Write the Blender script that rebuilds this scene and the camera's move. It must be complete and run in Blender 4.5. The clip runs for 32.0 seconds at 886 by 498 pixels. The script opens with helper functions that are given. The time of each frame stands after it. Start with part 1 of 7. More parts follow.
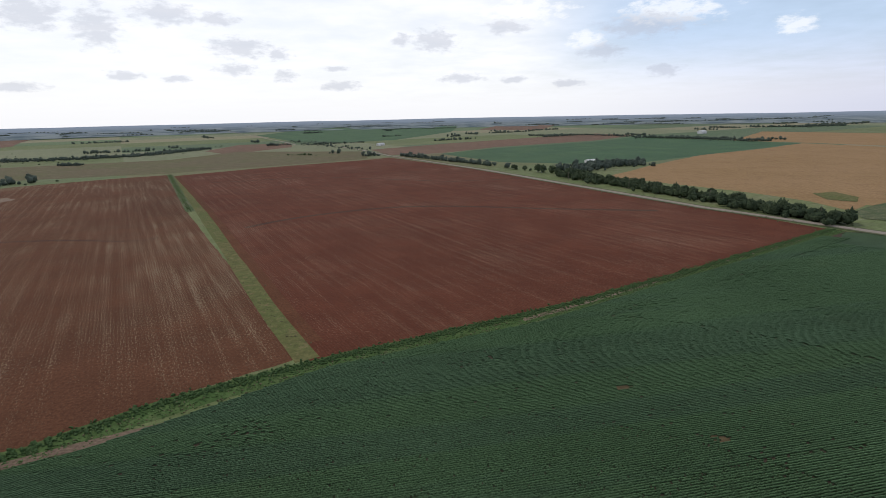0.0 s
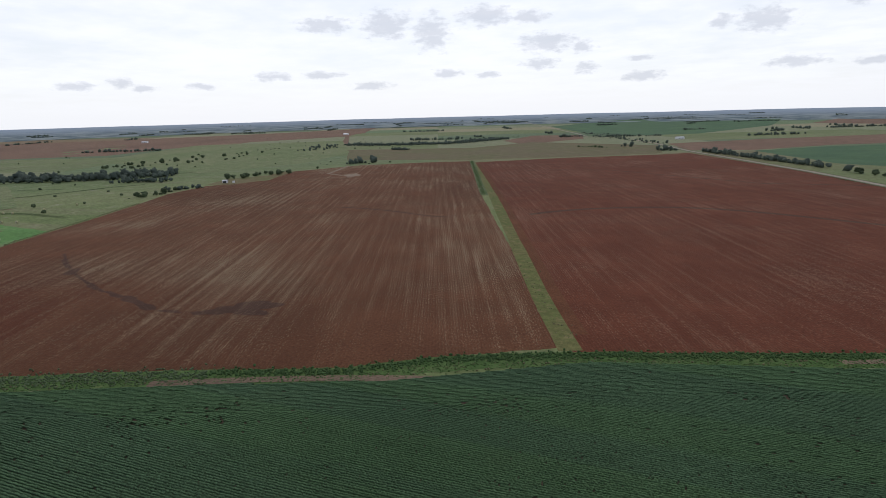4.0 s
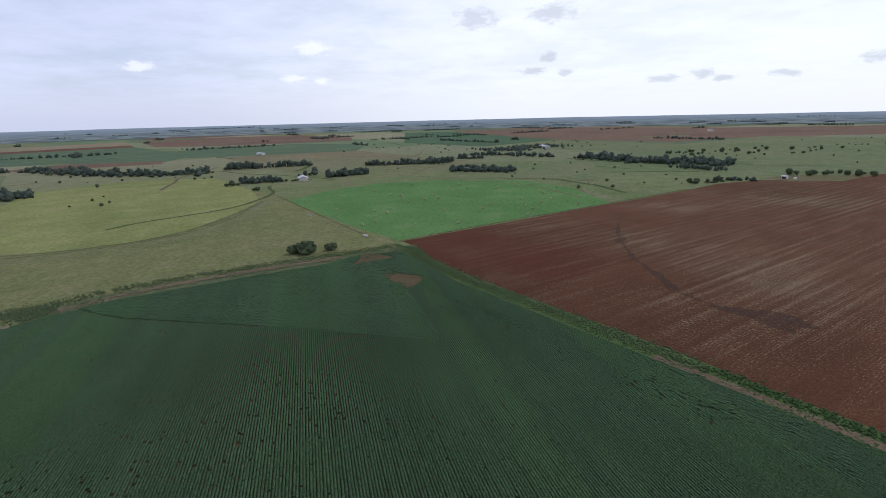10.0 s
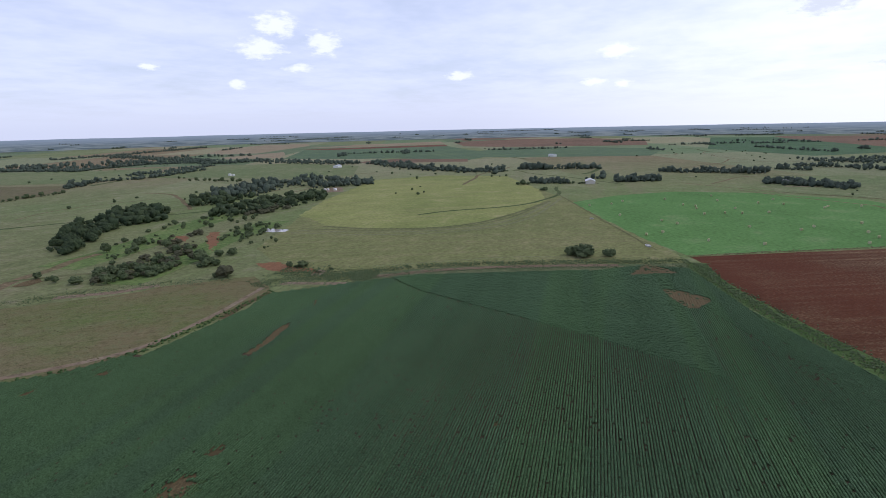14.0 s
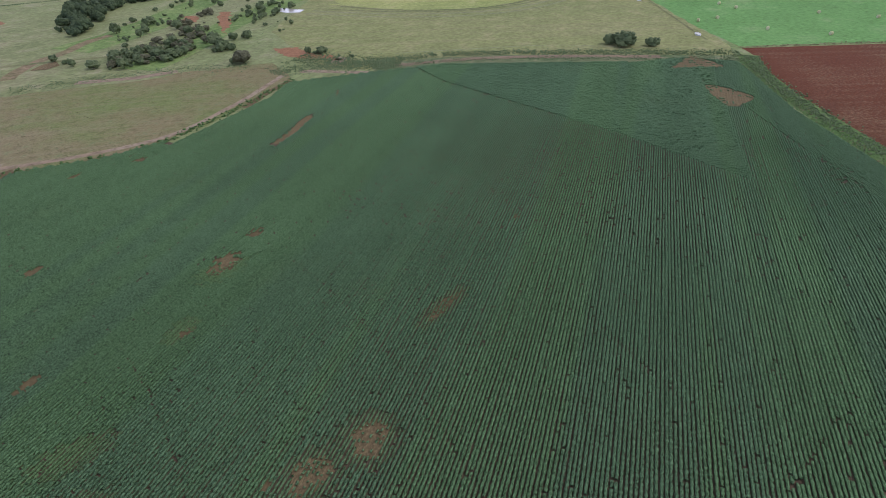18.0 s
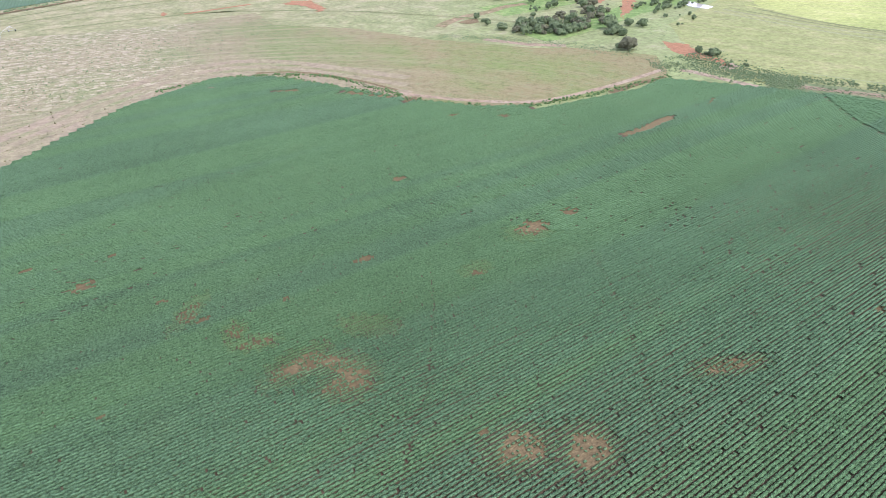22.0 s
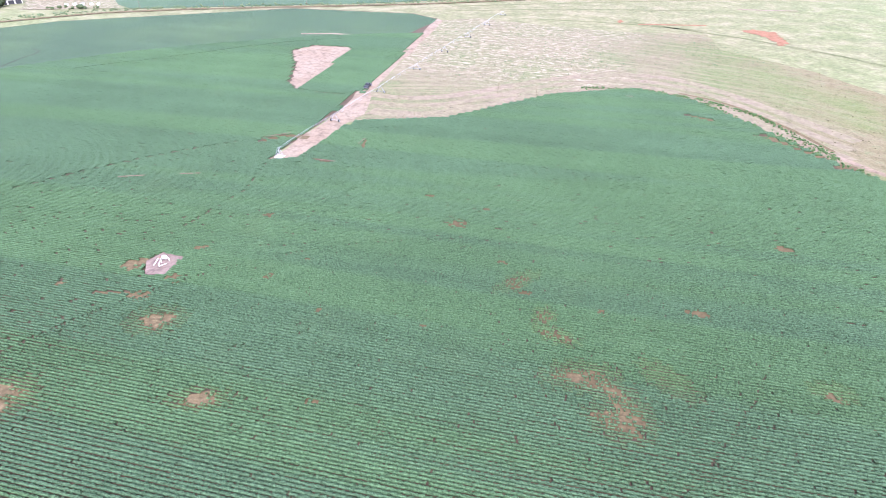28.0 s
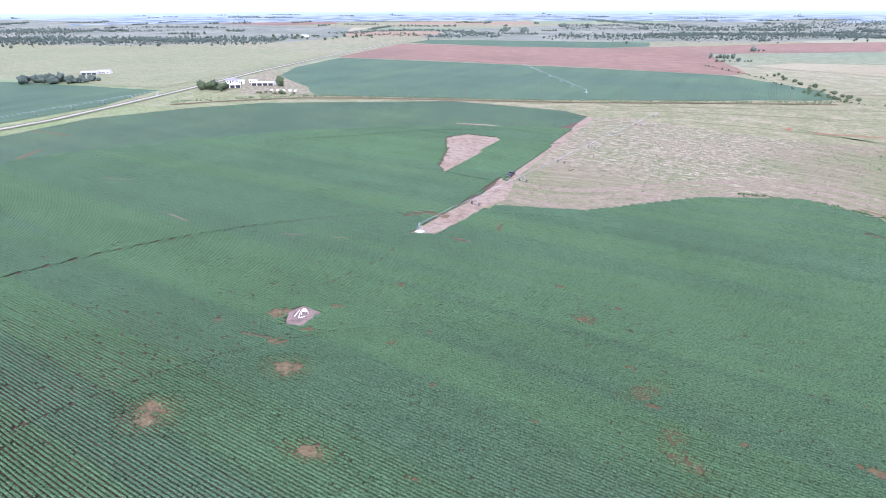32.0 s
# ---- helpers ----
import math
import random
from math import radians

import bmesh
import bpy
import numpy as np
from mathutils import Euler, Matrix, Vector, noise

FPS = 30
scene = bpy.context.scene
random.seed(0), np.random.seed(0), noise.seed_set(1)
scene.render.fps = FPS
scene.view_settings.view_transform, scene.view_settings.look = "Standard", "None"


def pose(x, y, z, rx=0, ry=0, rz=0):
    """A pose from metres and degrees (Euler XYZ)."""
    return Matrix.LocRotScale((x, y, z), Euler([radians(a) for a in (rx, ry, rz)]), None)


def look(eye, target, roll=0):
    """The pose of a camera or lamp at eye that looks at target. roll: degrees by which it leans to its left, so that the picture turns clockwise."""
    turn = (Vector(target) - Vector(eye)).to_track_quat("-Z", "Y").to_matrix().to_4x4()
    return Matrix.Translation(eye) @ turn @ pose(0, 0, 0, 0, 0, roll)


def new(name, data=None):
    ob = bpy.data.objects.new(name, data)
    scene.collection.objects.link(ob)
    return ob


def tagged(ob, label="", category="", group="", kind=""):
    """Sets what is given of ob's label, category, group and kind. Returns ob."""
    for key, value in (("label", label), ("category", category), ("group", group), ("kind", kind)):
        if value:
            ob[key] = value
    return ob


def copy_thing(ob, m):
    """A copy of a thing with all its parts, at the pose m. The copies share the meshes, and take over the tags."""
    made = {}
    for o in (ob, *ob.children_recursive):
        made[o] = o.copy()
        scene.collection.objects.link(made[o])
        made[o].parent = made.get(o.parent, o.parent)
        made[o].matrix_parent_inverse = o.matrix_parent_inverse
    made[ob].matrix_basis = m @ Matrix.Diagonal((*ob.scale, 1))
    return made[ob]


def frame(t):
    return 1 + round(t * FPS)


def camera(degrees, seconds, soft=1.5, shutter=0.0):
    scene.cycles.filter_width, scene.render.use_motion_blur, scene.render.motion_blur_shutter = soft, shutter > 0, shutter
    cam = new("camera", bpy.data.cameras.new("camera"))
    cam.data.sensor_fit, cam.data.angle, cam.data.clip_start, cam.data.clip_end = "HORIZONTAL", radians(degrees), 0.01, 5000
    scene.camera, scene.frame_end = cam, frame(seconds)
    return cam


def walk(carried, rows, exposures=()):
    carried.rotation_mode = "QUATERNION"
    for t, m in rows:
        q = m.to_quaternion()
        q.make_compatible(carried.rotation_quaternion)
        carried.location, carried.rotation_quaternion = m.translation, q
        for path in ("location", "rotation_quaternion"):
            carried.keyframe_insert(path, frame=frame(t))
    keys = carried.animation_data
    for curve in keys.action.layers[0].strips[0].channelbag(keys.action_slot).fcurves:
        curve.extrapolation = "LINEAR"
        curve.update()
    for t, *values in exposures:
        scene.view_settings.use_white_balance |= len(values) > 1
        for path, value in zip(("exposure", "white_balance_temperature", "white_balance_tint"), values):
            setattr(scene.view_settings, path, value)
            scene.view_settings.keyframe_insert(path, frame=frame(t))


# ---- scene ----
import itertools

from mathutils.geometry import delaunay_2d_cdt

# ---- camera and its path: a hovering drone that turns where it is ----
EYE = 66.0
cam = camera(80.87, 32.0, soft=0.85)
PATH = [
    (0.0, pose(0, 0, EYE, 75.44, 1.16, -0.37)),
    (0.5, pose(0, 0, EYE, 75.36, 1.12, 3.30)),
    (1.0, pose(0, 0, EYE, 75.32, 1.13, 6.53)),
    (1.5, pose(0, 0, EYE, 75.29, 1.20, 9.87)),
    (2.0, pose(0, 0, EYE, 75.30, 1.28, 13.60)),
    (2.5, pose(0, 0, EYE, 75.26, 1.29, 17.36)),
    (4.5, pose(0, 0, EYE, 75.34, 1.53, 35.01)),
    (5.0, pose(0, 0, EYE, 75.38, 1.56, 39.64)),
    (5.5, pose(0, 0, EYE, 75.39, 1.48, 44.53)),
    (6.0, pose(0, 0, EYE, 75.34, 1.41, 49.91)),
    (6.5, pose(0, 0, EYE, 75.42, 1.34, 55.53)),
    (7.0, pose(0, 0, EYE, 75.54, 1.30, 61.12)),
    (7.5, pose(0, 0, EYE, 75.59, 1.33, 66.41)),
    (8.0, pose(0, 0, EYE, 75.61, 1.31, 71.14)),
    (8.5, pose(0, 0, EYE, 75.61, 1.27, 75.61)),
    (9.0, pose(0, 0, EYE, 75.58, 1.32, 79.49)),
    (9.5, pose(0, 0, EYE, 75.58, 1.28, 83.01)),
    (10.0, pose(0, 0, EYE, 75.62, 1.34, 86.41)),
    (10.5, pose(0, 0, EYE, 75.62, 1.34, 89.87)),
    (11.0, pose(0, 0, EYE, 75.65, 1.53, 93.51)),
    (11.5, pose(0, 0, EYE, 75.67, 1.42, 97.40)),
    (12.0, pose(0, 0, EYE, 75.70, 1.41, 101.57)),
    (12.5, pose(0, 0, EYE, 75.74, 1.41, 106.31)),
    (13.0, pose(0, 0, EYE, 75.80, 1.30, 111.43)),
    (13.5, pose(0, 0, EYE, 75.87, 1.32, 115.50)),
    (15.5, pose(0, 0, EYE, 77.21, 1.29, 118.70)),
    (16.0, pose(0, 0, EYE, 74.98, 1.14, 119.11)),
    (16.5, pose(0, 0, EYE, 69.32, 1.07, 119.33)),
    (17.0, pose(0, 0, EYE, 63.72, 0.96, 119.62)),
    (17.5, pose(0, 0, EYE, 58.40, 1.23, 119.78)),
    (18.0, pose(0, 0, EYE, 54.29, 1.15, 120.13)),
    (18.5, pose(0, 0, EYE, 54.21, 1.18, 120.46)),
    (19.0, pose(0, 0, EYE, 54.20, 1.25, 121.49)),
    (19.5, pose(0, 0, EYE, 54.18, 1.17, 125.91)),
    (20.0, pose(0, 0, EYE, 54.05, 1.17, 132.73)),
    (20.5, pose(0, 0, EYE, 54.01, 1.03, 140.79)),
    (21.0, pose(0, 0, EYE, 53.95, 1.01, 149.10)),
    (21.5, pose(0, 0, EYE, 53.91, 0.89, 156.39)),
    (22.0, pose(0, 0, EYE, 53.86, 0.78, 159.79)),
    (22.5, pose(0, 0, EYE, 53.82, 0.70, 163.19)),
    (23.0, pose(0, 0, EYE, 53.76, 0.64, 166.43)),
    (23.5, pose(0, 0, EYE, 53.69, 0.67, 169.84)),
    (24.0, pose(0, 0, EYE, 53.61, 0.65, 173.24)),
    (24.5, pose(0, 0, EYE, 53.57, 0.62, 176.62)),
    (25.0, pose(0, 0, EYE, 53.56, 0.60, 180.64)),
    (25.5, pose(0, 0, EYE, 53.54, 0.54, 184.70)),
    (26.0, pose(0, 0, EYE, 53.55, 0.49, 189.22)),
    (26.5, pose(0, 0, EYE, 53.56, 0.48, 193.94)),
    (28.5, pose(0, 0, EYE, 57.72, 0.01, 205.86)),
    (29.0, pose(0, 0, EYE, 61.48, -0.05, 206.74)),
    (29.5, pose(0, 0, EYE, 64.82, -0.13, 207.41)),
    (30.0, pose(0, 0, EYE, 65.02, -0.05, 207.82)),
    (30.5, pose(0, 0, EYE, 65.02, 0.13, 208.14)),
    (31.0, pose(0, 0, EYE, 64.95, 0.20, 210.47)),
    (31.5, pose(0, 0, EYE, 64.89, 0.27, 214.59)),
    (32.0, pose(0, 0, EYE, 64.90, 0.23, 220.03)),
]

EXPOSURES = [(0.0, 0.05, 6450, 10), (6.0, 0.0, 6250, 10), (9.0, 0.0, 6130, 10), (13.0, 0.12, 6010, 12), (16.0, 0.24, 6050, 14), (17.0, 0.52, 6050, 16), (18.0, 0.88, 6050, 15),
             (19.0, 1.38, 6050, 14), (22.0, 2.12, 5940, 17), (24.0, 2.50, 5790, 19), (26.0, 2.55, 5700, 23), (28.5, 2.62, 5660, 26), (30.0, 2.36, 5580, 27), (32.0, 2.10, 5480, 26)]
walk(cam, PATH, EXPOSURES)

# ---- world and sun ----
SKY_VEIL, OVERHEAD = 0.56, 0.42
SUN_AZ, SUN_EL = 35.0, 55.0   # degrees to the left of +y, and up
world = bpy.data.worlds.new("sky")
scene.world = world
world.use_nodes = True


class Nodes:
    """Small helper to write node trees in plain lines."""

    def __init__(self, tree):
        self.t = tree
        self.n = tree.nodes
        self.l = tree.links

    def put(self, socket, v):
        if isinstance(v, bpy.types.NodeSocket):
            self.l.new(v, socket)
        elif isinstance(v, (tuple, list)) and len(v) == 3 and socket.type == "RGBA":
            socket.default_value = (*v, 1)
        else:
            socket.default_value = v

    def node(self, kind, outs=0, **ins):
        nd = self.n.new(kind)
        for k, v in ins.items():
            self.put(nd.inputs[k.replace("_", " ")], v)
        return nd

    def math(self, op, a, b=0.0, c=0.0, clamp=False):
        nd = self.n.new("ShaderNodeMath")
        nd.operation, nd.use_clamp = op, clamp
        for s, v in zip(nd.inputs, (a, b, c)):
            self.put(s, v)
        return nd.outputs[0]

    def vmath(self, op, a, b=(0, 0, 0)):
        nd = self.n.new("ShaderNodeVectorMath")
        nd.operation = op
        self.put(nd.inputs[0], a)
        if op == "SCALE":
            self.put(nd.inputs[3], b)
        else:
            self.put(nd.inputs[1], b)
        return nd.outputs[1] if op in ("DOT_PRODUCT", "LENGTH") else nd.outputs[0]

    def noise(self, vec, scale, detail=3.0, rough=0.55, distort=0.0):
        nd = self.n.new("ShaderNodeTexNoise")
        self.put(nd.inputs["Vector"], vec)
        for k, v in (("Scale", scale), ("Detail", detail), ("Roughness", rough), ("Distortion", distort)):
            self.put(nd.inputs[k], v)
        return nd.outputs[0]

    def ramp(self, v, lo, hi):
        nd = self.n.new("ShaderNodeMapRange")
        nd.interpolation_type = "SMOOTHSTEP"
        for k, x in (("Value", v), ("From Min", lo), ("From Max", hi)):
            self.put(nd.inputs[k], x)
        return nd.outputs[0]

    def mix(self, f, a, b):
        nd = self.n.new("ShaderNodeMix")
        nd.data_type = "RGBA"
        self.put(nd.inputs[0], f)
        self.put(nd.inputs[6], a)
        self.put(nd.inputs[7], b)
        return nd.outputs[2]

    def xyz(self, v):
        nd = self.n.new("ShaderNodeSeparateXYZ")
        self.put(nd.inputs[0], v)
        return nd.outputs

    def join(self, x, y, z):
        nd = self.n.new("ShaderNodeCombineXYZ")
        for s, v in zip(nd.inputs, (x, y, z)):
            self.put(s, v)
        return nd.outputs[0]


# Cumulus: azimuth (left of +y), height, half width and half height, all in degrees
GREY_A = [(42.1, 8.7, 2.4, 0.6), (35.9, 8.7, 2.4, 1.1), (31.3, 7.9, 1.7, 1.4), (25.9, 9.3, 2.6, 0.8), (21.5, 9.1, 1.8, 0.5), (19.6, 6.6, 2.6, 0.8), (16.1, 6.1, 1.2, 0.5), (47.5, 3.9, 1.8, 0.35), (42.7, 4.0, 1.8, 0.3), (64.5, 3.0, 1.4, 0.3), (60.8, 3.3, 1, 0.35), (59.1, 2.8, 1, 0.25)]
GREY_B = [(37.8, 2.9, 1.8, 0.35), (29.9, 3.9, 1.4, 0.4), (20.1, 4.6, 1.8, 0.4), (15.6, 4.0, 1, 0.45), (25.6, 3.7, 1.2, 0.25), (0.3, 7.3, 2.2, 0.9), (3.8, 7.4, 0.9, 0.5), (10.6, 4.7, 1.4, 0.2), (10.3, 3.0, 2, 0.4), (357.6, 3.6, 2, 0.4), (54.2, 3.0, 1.2, 0.25)]
GREY_C = [(352.9, 8.4, 2, 0.6), (343.5, 5.7, 2, 0.6), (339.3, 7.9, 4, 0.9), (337.6, 3.7, 1.4, 0.5), (352.3, 3.3, 1.2, 0.3), (346.7, 2.8, 1.6, 0.3), (357.8, 3.7, 1.2, 0.3), (82.8, 9.4, 2, 0.8), (75.1, 9.6, 2.2, 0.7), (75.7, 5.5, 0.8, 0.4), (77.2, 4.2, 1.4, 0.3), (73.7, 4.0, 0.7, 0.3), (75.3, 5.6, 0.7, 0.4)]
WHITE = [(351.3, 9.8, 4, 1), (337.4, 9.0, 4, 1), (327.3, 6.9, 1.3, 0.6), (345.1, 6.9, 1.6, 0.7), (99.5, 6.8, 1.5, 0.6), (115.4, 5.0, 1.2, 0.4), (101.6, 4.0, 1.2, 0.3), (98.8, 3.7, 0.8, 0.25), (133.7, 9.9, 1.8, 0.9), (135.4, 7.7, 2, 0.8), (129.2, 8.3, 1.5, 0.9), (131.8, 5.9, 1.2, 0.3), (137.8, 4.4, 0.7, 0.35), (145.4, 5.8, 0.8, 0.25), (115.2, 5.1, 0.9, 0.3), (99.7, 6.9, 1.3, 0.5)]


def build_sky():
    k = Nodes(world.node_tree)
    k.n.clear()
    way = k.node("ShaderNodeTexCoord").outputs["Generated"]
    sky = k.n.new("ShaderNodeTexSky")
    sky.sky_type, sky.sun_disc = "NISHITA", False
    sky.sun_elevation, sky.sun_rotation = radians(SUN_EL), radians(-SUN_AZ)
    sky.altitude, sky.dust_density = 400, 2.0
    blue = k.vmath("SCALE", sky.outputs[0], 0.10)
    x, y, z = k.xyz(way)
    up = k.math("MAXIMUM", z, 0.0)
    deck = k.math("DIVIDE", 1.0, k.math("ADD", up, 0.10))
    plane = k.join(k.math("MULTIPLY", x, deck), k.math("MULTIPLY", y, deck), 0.0)
    big = k.noise(plane, 0.55, 5.0, 0.6)
    fine = k.noise(plane, 2.2, 6.0, 0.62)
    veil = k.ramp(k.math("ADD", k.math("MULTIPLY", big, 0.7), k.math("MULTIPLY", fine, 0.3)), 0.30, 0.66)
    # the bright quarter of the sky lies under the veiled sun
    glow = k.ramp(k.vmath("DOT_PRODUCT", way, (-math.sin(radians(SUN_AZ)), math.cos(radians(SUN_AZ)), 0.0)), 0.10, 0.80)
    low = k.ramp(z, 0.0, 0.09)
    veil = k.math("MULTIPLY_ADD", k.math("SUBTRACT", veil, 0.6), low, 0.6)
    # blue gap in the cloud to the north-east
    gap = k.math("MULTIPLY", k.ramp(k.vmath("DOT_PRODUCT", way, (0.545, 0.82, 0.17)), 0.90, 0.985), k.ramp(z, 0.02, 0.13))
    veil = k.math("MULTIPLY_ADD", veil, 0.31, k.math("MULTIPLY_ADD", glow, 0.12, SKY_VEIL))
    pale = k.mix(glow, (0.78, 0.81, 1.0), (1.0, 1.01, 1.05))
    pale = k.mix(gap, pale, (0.58, 0.72, 0.93))
    col = k.mix(veil, blue, pale)
    # single clouds, by azimuth and height in degrees
    az = k.math("MULTIPLY", k.math("ARCTAN2", k.math("MULTIPLY", x, -1.0), y), 180 / math.pi)
    el = k.math("MULTIPLY", k.math("ARCSINE", z), 180 / math.pi)
    flat = k.join(az, k.math("MULTIPLY", el, 2.2), 0.0)
    wob = k.math("MULTIPLY", k.math("SUBTRACT", k.noise(flat, 0.75, 6.0, 0.62), 0.5), 2.6)
    spot = k.join(az, el, 0.0)

    def cover(clouds):
        near = None
        for a, e, w, h in clouds:
            w, h = w * 1.15, h * 1.3
            if a > 180:
                a -= 360
            nd = k.n.new("ShaderNodeVectorMath")
            nd.operation = "MULTIPLY_ADD"
            k.put(nd.inputs[0], spot)
            k.put(nd.inputs[1], (1 / w, 1 / h, 0))
            k.put(nd.inputs[2], (-a / w, -e / h, 0))
            d = k.vmath("LENGTH", nd.outputs[0])
            near = d if near is None else k.math("MINIMUM", near, d)
        return k.math("SUBTRACT", 1.0, k.ramp(k.math("ADD", near, wob), 0.35, 1.20))

    col = k.mix(k.math("MULTIPLY", cover(WHITE), 0.62), col, (1.05, 1.05, 1.06))
    col = k.mix(k.math("MULTIPLY", cover(GREY_A + GREY_B + GREY_C), 0.50), col, (0.50, 0.53, 0.62))
    # sky overhead, out of view, is dimmed as if clouded to darken the ground
    overhead_dim = k.math("MULTIPLY_ADD", k.ramp(z, 0.34, 0.62), OVERHEAD - 1.0, 1.0)
    col = k.vmath("SCALE", col, overhead_dim)
    k.put(k.node("ShaderNodeOutputWorld").inputs[0], k.node("ShaderNodeBackground", Color=col, Strength=1.0).outputs[0])


build_sky()
sun = new("sun", bpy.data.lights.new("sun", "SUN"))
sun.data.energy, sun.data.angle, sun.data.color = 0.8, radians(10), (1.0, 0.95, 0.88)
_a, _e = radians(SUN_AZ), radians(SUN_EL)
sun.matrix_world = look((-math.sin(_a) * math.cos(_e) * 300, math.cos(_a) * math.cos(_e) * 300, math.sin(_e) * 300), (0, 0, 0))

# ---- materials ----
ROW_TURN = 11.0    # the crop rows' direction, in degrees from +x


def material(name, rough=0.9, spec=0.2, metal=0.0):
    m = bpy.data.materials.new(name)
    m.use_nodes = True
    k = Nodes(m.node_tree)
    b = k.n["Principled BSDF"]
    b.inputs["Roughness"].default_value = rough
    b.inputs["Specular IOR Level"].default_value = spec
    b.inputs["Metallic"].default_value = metal
    return m, k, b


def place(k):
    return k.node("ShaderNodeNewGeometry").outputs["Position"]


def turned(k, p, deg):
    """World place in axes turned by deg: x along, y across."""
    c, s = math.cos(radians(deg)), math.sin(radians(deg))
    return k.vmath("DOT_PRODUCT", p, (c, s, 0)), k.vmath("DOT_PRODUCT", p, (-s, c, 0))


def bumped(k, b, height, strength=0.5, distance=0.1):
    nd = k.node("ShaderNodeBump", Height=height, Strength=strength, Distance=distance)
    k.put(b.inputs["Normal"], nd.outputs[0])


def grass_material(name, c1, c2, c3, big=0.008, small=0.08, streak=None, dry=(0.36, 0.62)):
    """Grass: broad patches of c1 and c2, tufts, and c3 where it is dry; streak: degrees of mowing or driving lines."""
    m, k, b = material(name, 0.95, 0.1)
    p = place(k)
    n1 = k.ramp(k.noise(p, big, 4.0, 0.6), 0.35, 0.65)
    n2 = k.noise(p, small, 5.0, 0.65)
    n3 = k.noise(p, 0.4, 6.0, 0.75)
    col = k.mix(n1, c1, c2)
    col = k.mix(k.ramp(n2, dry[0] + 0.16, dry[1] + 0.1), col, c3)
    if streak is not None:
        a, c = turned(k, p, streak)
        q = k.join(k.math("MULTIPLY", a, 0.006), k.math("MULTIPLY", c, 0.16), 0.0)
        col = k.mix(k.math("MULTIPLY", k.ramp(k.noise(q, 1.0, 4.0, 0.6), 0.42, 0.68), 0.55), col, c3)
    dark = k.math("MULTIPLY_ADD", n3, 1.7, k.math("MULTIPLY_ADD", n2, 0.7, -0.18))
    k.put(b.inputs["Base Color"], k.vmath("SCALE", col, dark))
    bumped(k, b, n3, 0.6, 0.4)
    return m


def tilled_material(name, soil, pale, turn, straw=0.5, period=5.9, damp=0.4, fine_grain=1.0, thin=0.54, headland=None, corner=None):
    """Tilled red earth with pale straw left in broken lines along turn; headland: where along turn the turning strip without straw ends; corner: a wet corner washed free of straw."""
    m, k, b = material(name, 0.95, 0.1)
    p = place(k)
    a, c = turned(k, p, turn)
    wob = k.math("MULTIPLY", k.math("SUBTRACT", k.noise(p, 0.02, 2.0), 0.5), 0.8)
    line = k.math("SINE", k.math("MULTIPLY", k.math("ADD", c, wob), 2 * math.pi / period))
    fine = k.math("SINE", k.math("MULTIPLY", c, 2 * math.pi / 0.96))
    q2 = k.join(k.math("MULTIPLY", a, 0.010), k.math("MULTIPLY", c, 0.33), 0.0)
    q3 = k.join(k.math("MULTIPLY", a, 0.75 * fine_grain), k.math("MULTIPLY", c, 2.5 * fine_grain), 0.0)
    tuft = k.noise(q3, 1.0, 4.0, 0.75)
    crumb = k.noise(p, 1.1, 5.0, 0.8)
    lane = k.noise(q2, 1.0, 3.0, 0.6)
    patch = k.noise(p, 0.012, 4.0, 0.6)
    wet = k.ramp(k.noise(p, 0.006, 3.0, 0.55), 0.45, 0.72)
    s = k.math("ADD", k.math("MULTIPLY", lane, 0.45), k.math("MULTIPLY", patch, 0.60))
    s = k.math("ADD", s, k.math("MULTIPLY", line, 0.022))
    s = k.math("ADD", s, k.math("MULTIPLY", fine, 0.03))
    straws = k.math("MULTIPLY", k.ramp(k.math("ADD", tuft, k.math("MULTIPLY", k.math("SUBTRACT", s, 0.53), 0.7)), thin, thin + 0.11), straw)
    if headland is not None:
        swept = k.ramp(k.math("MULTIPLY_ADD", k.noise(p, 0.05, 5.0, 0.65), 44.0, k.math("SUBTRACT", a, headland + 22.0)), 9.0, -11.0)
        straws = k.math("MULTIPLY", straws, k.math("SUBTRACT", 1.0, k.math("MULTIPLY", swept, 0.8)))
    base = k.mix(k.ramp(k.noise(p, 0.05, 4.0), 0.35, 0.7), soil, tuple(v * 1.22 for v in soil))
    if corner is not None:
        q4 = k.join(k.math("MULTIPLY", a, 0.02), k.math("MULTIPLY", c, 0.08), 2.0)
        far = k.math("MULTIPLY_ADD", k.noise(q4, 1.0, 5.0, 0.65), 150.0, k.vmath("LENGTH", k.vmath("SUBTRACT", p, corner)))
        washed = k.ramp(far, 175.0, 115.0)
        straws = k.math("MULTIPLY", straws, k.math("SUBTRACT", 1.0, k.math("MULTIPLY", washed, 0.6)))
        base = k.mix(k.math("MULTIPLY", washed, 0.8), base, (soil[0] * 0.84, soil[1] * 0.60, soil[2] * 0.58))
    base = k.mix(k.math("MULTIPLY", wet, damp), base, tuple(v * 0.55 for v in soil))
    col = k.mix(straws, base, pale)
    k.put(b.inputs["Base Color"], k.vmath("SCALE", col, k.math("MULTIPLY_ADD", crumb, 2.2, -0.1)))
    bumped(k, b, k.math("ADD", k.noise(p, 1.3, 4.0, 0.7), k.math("MULTIPLY", fine, 0.10)), 0.8, 0.25)
    return m


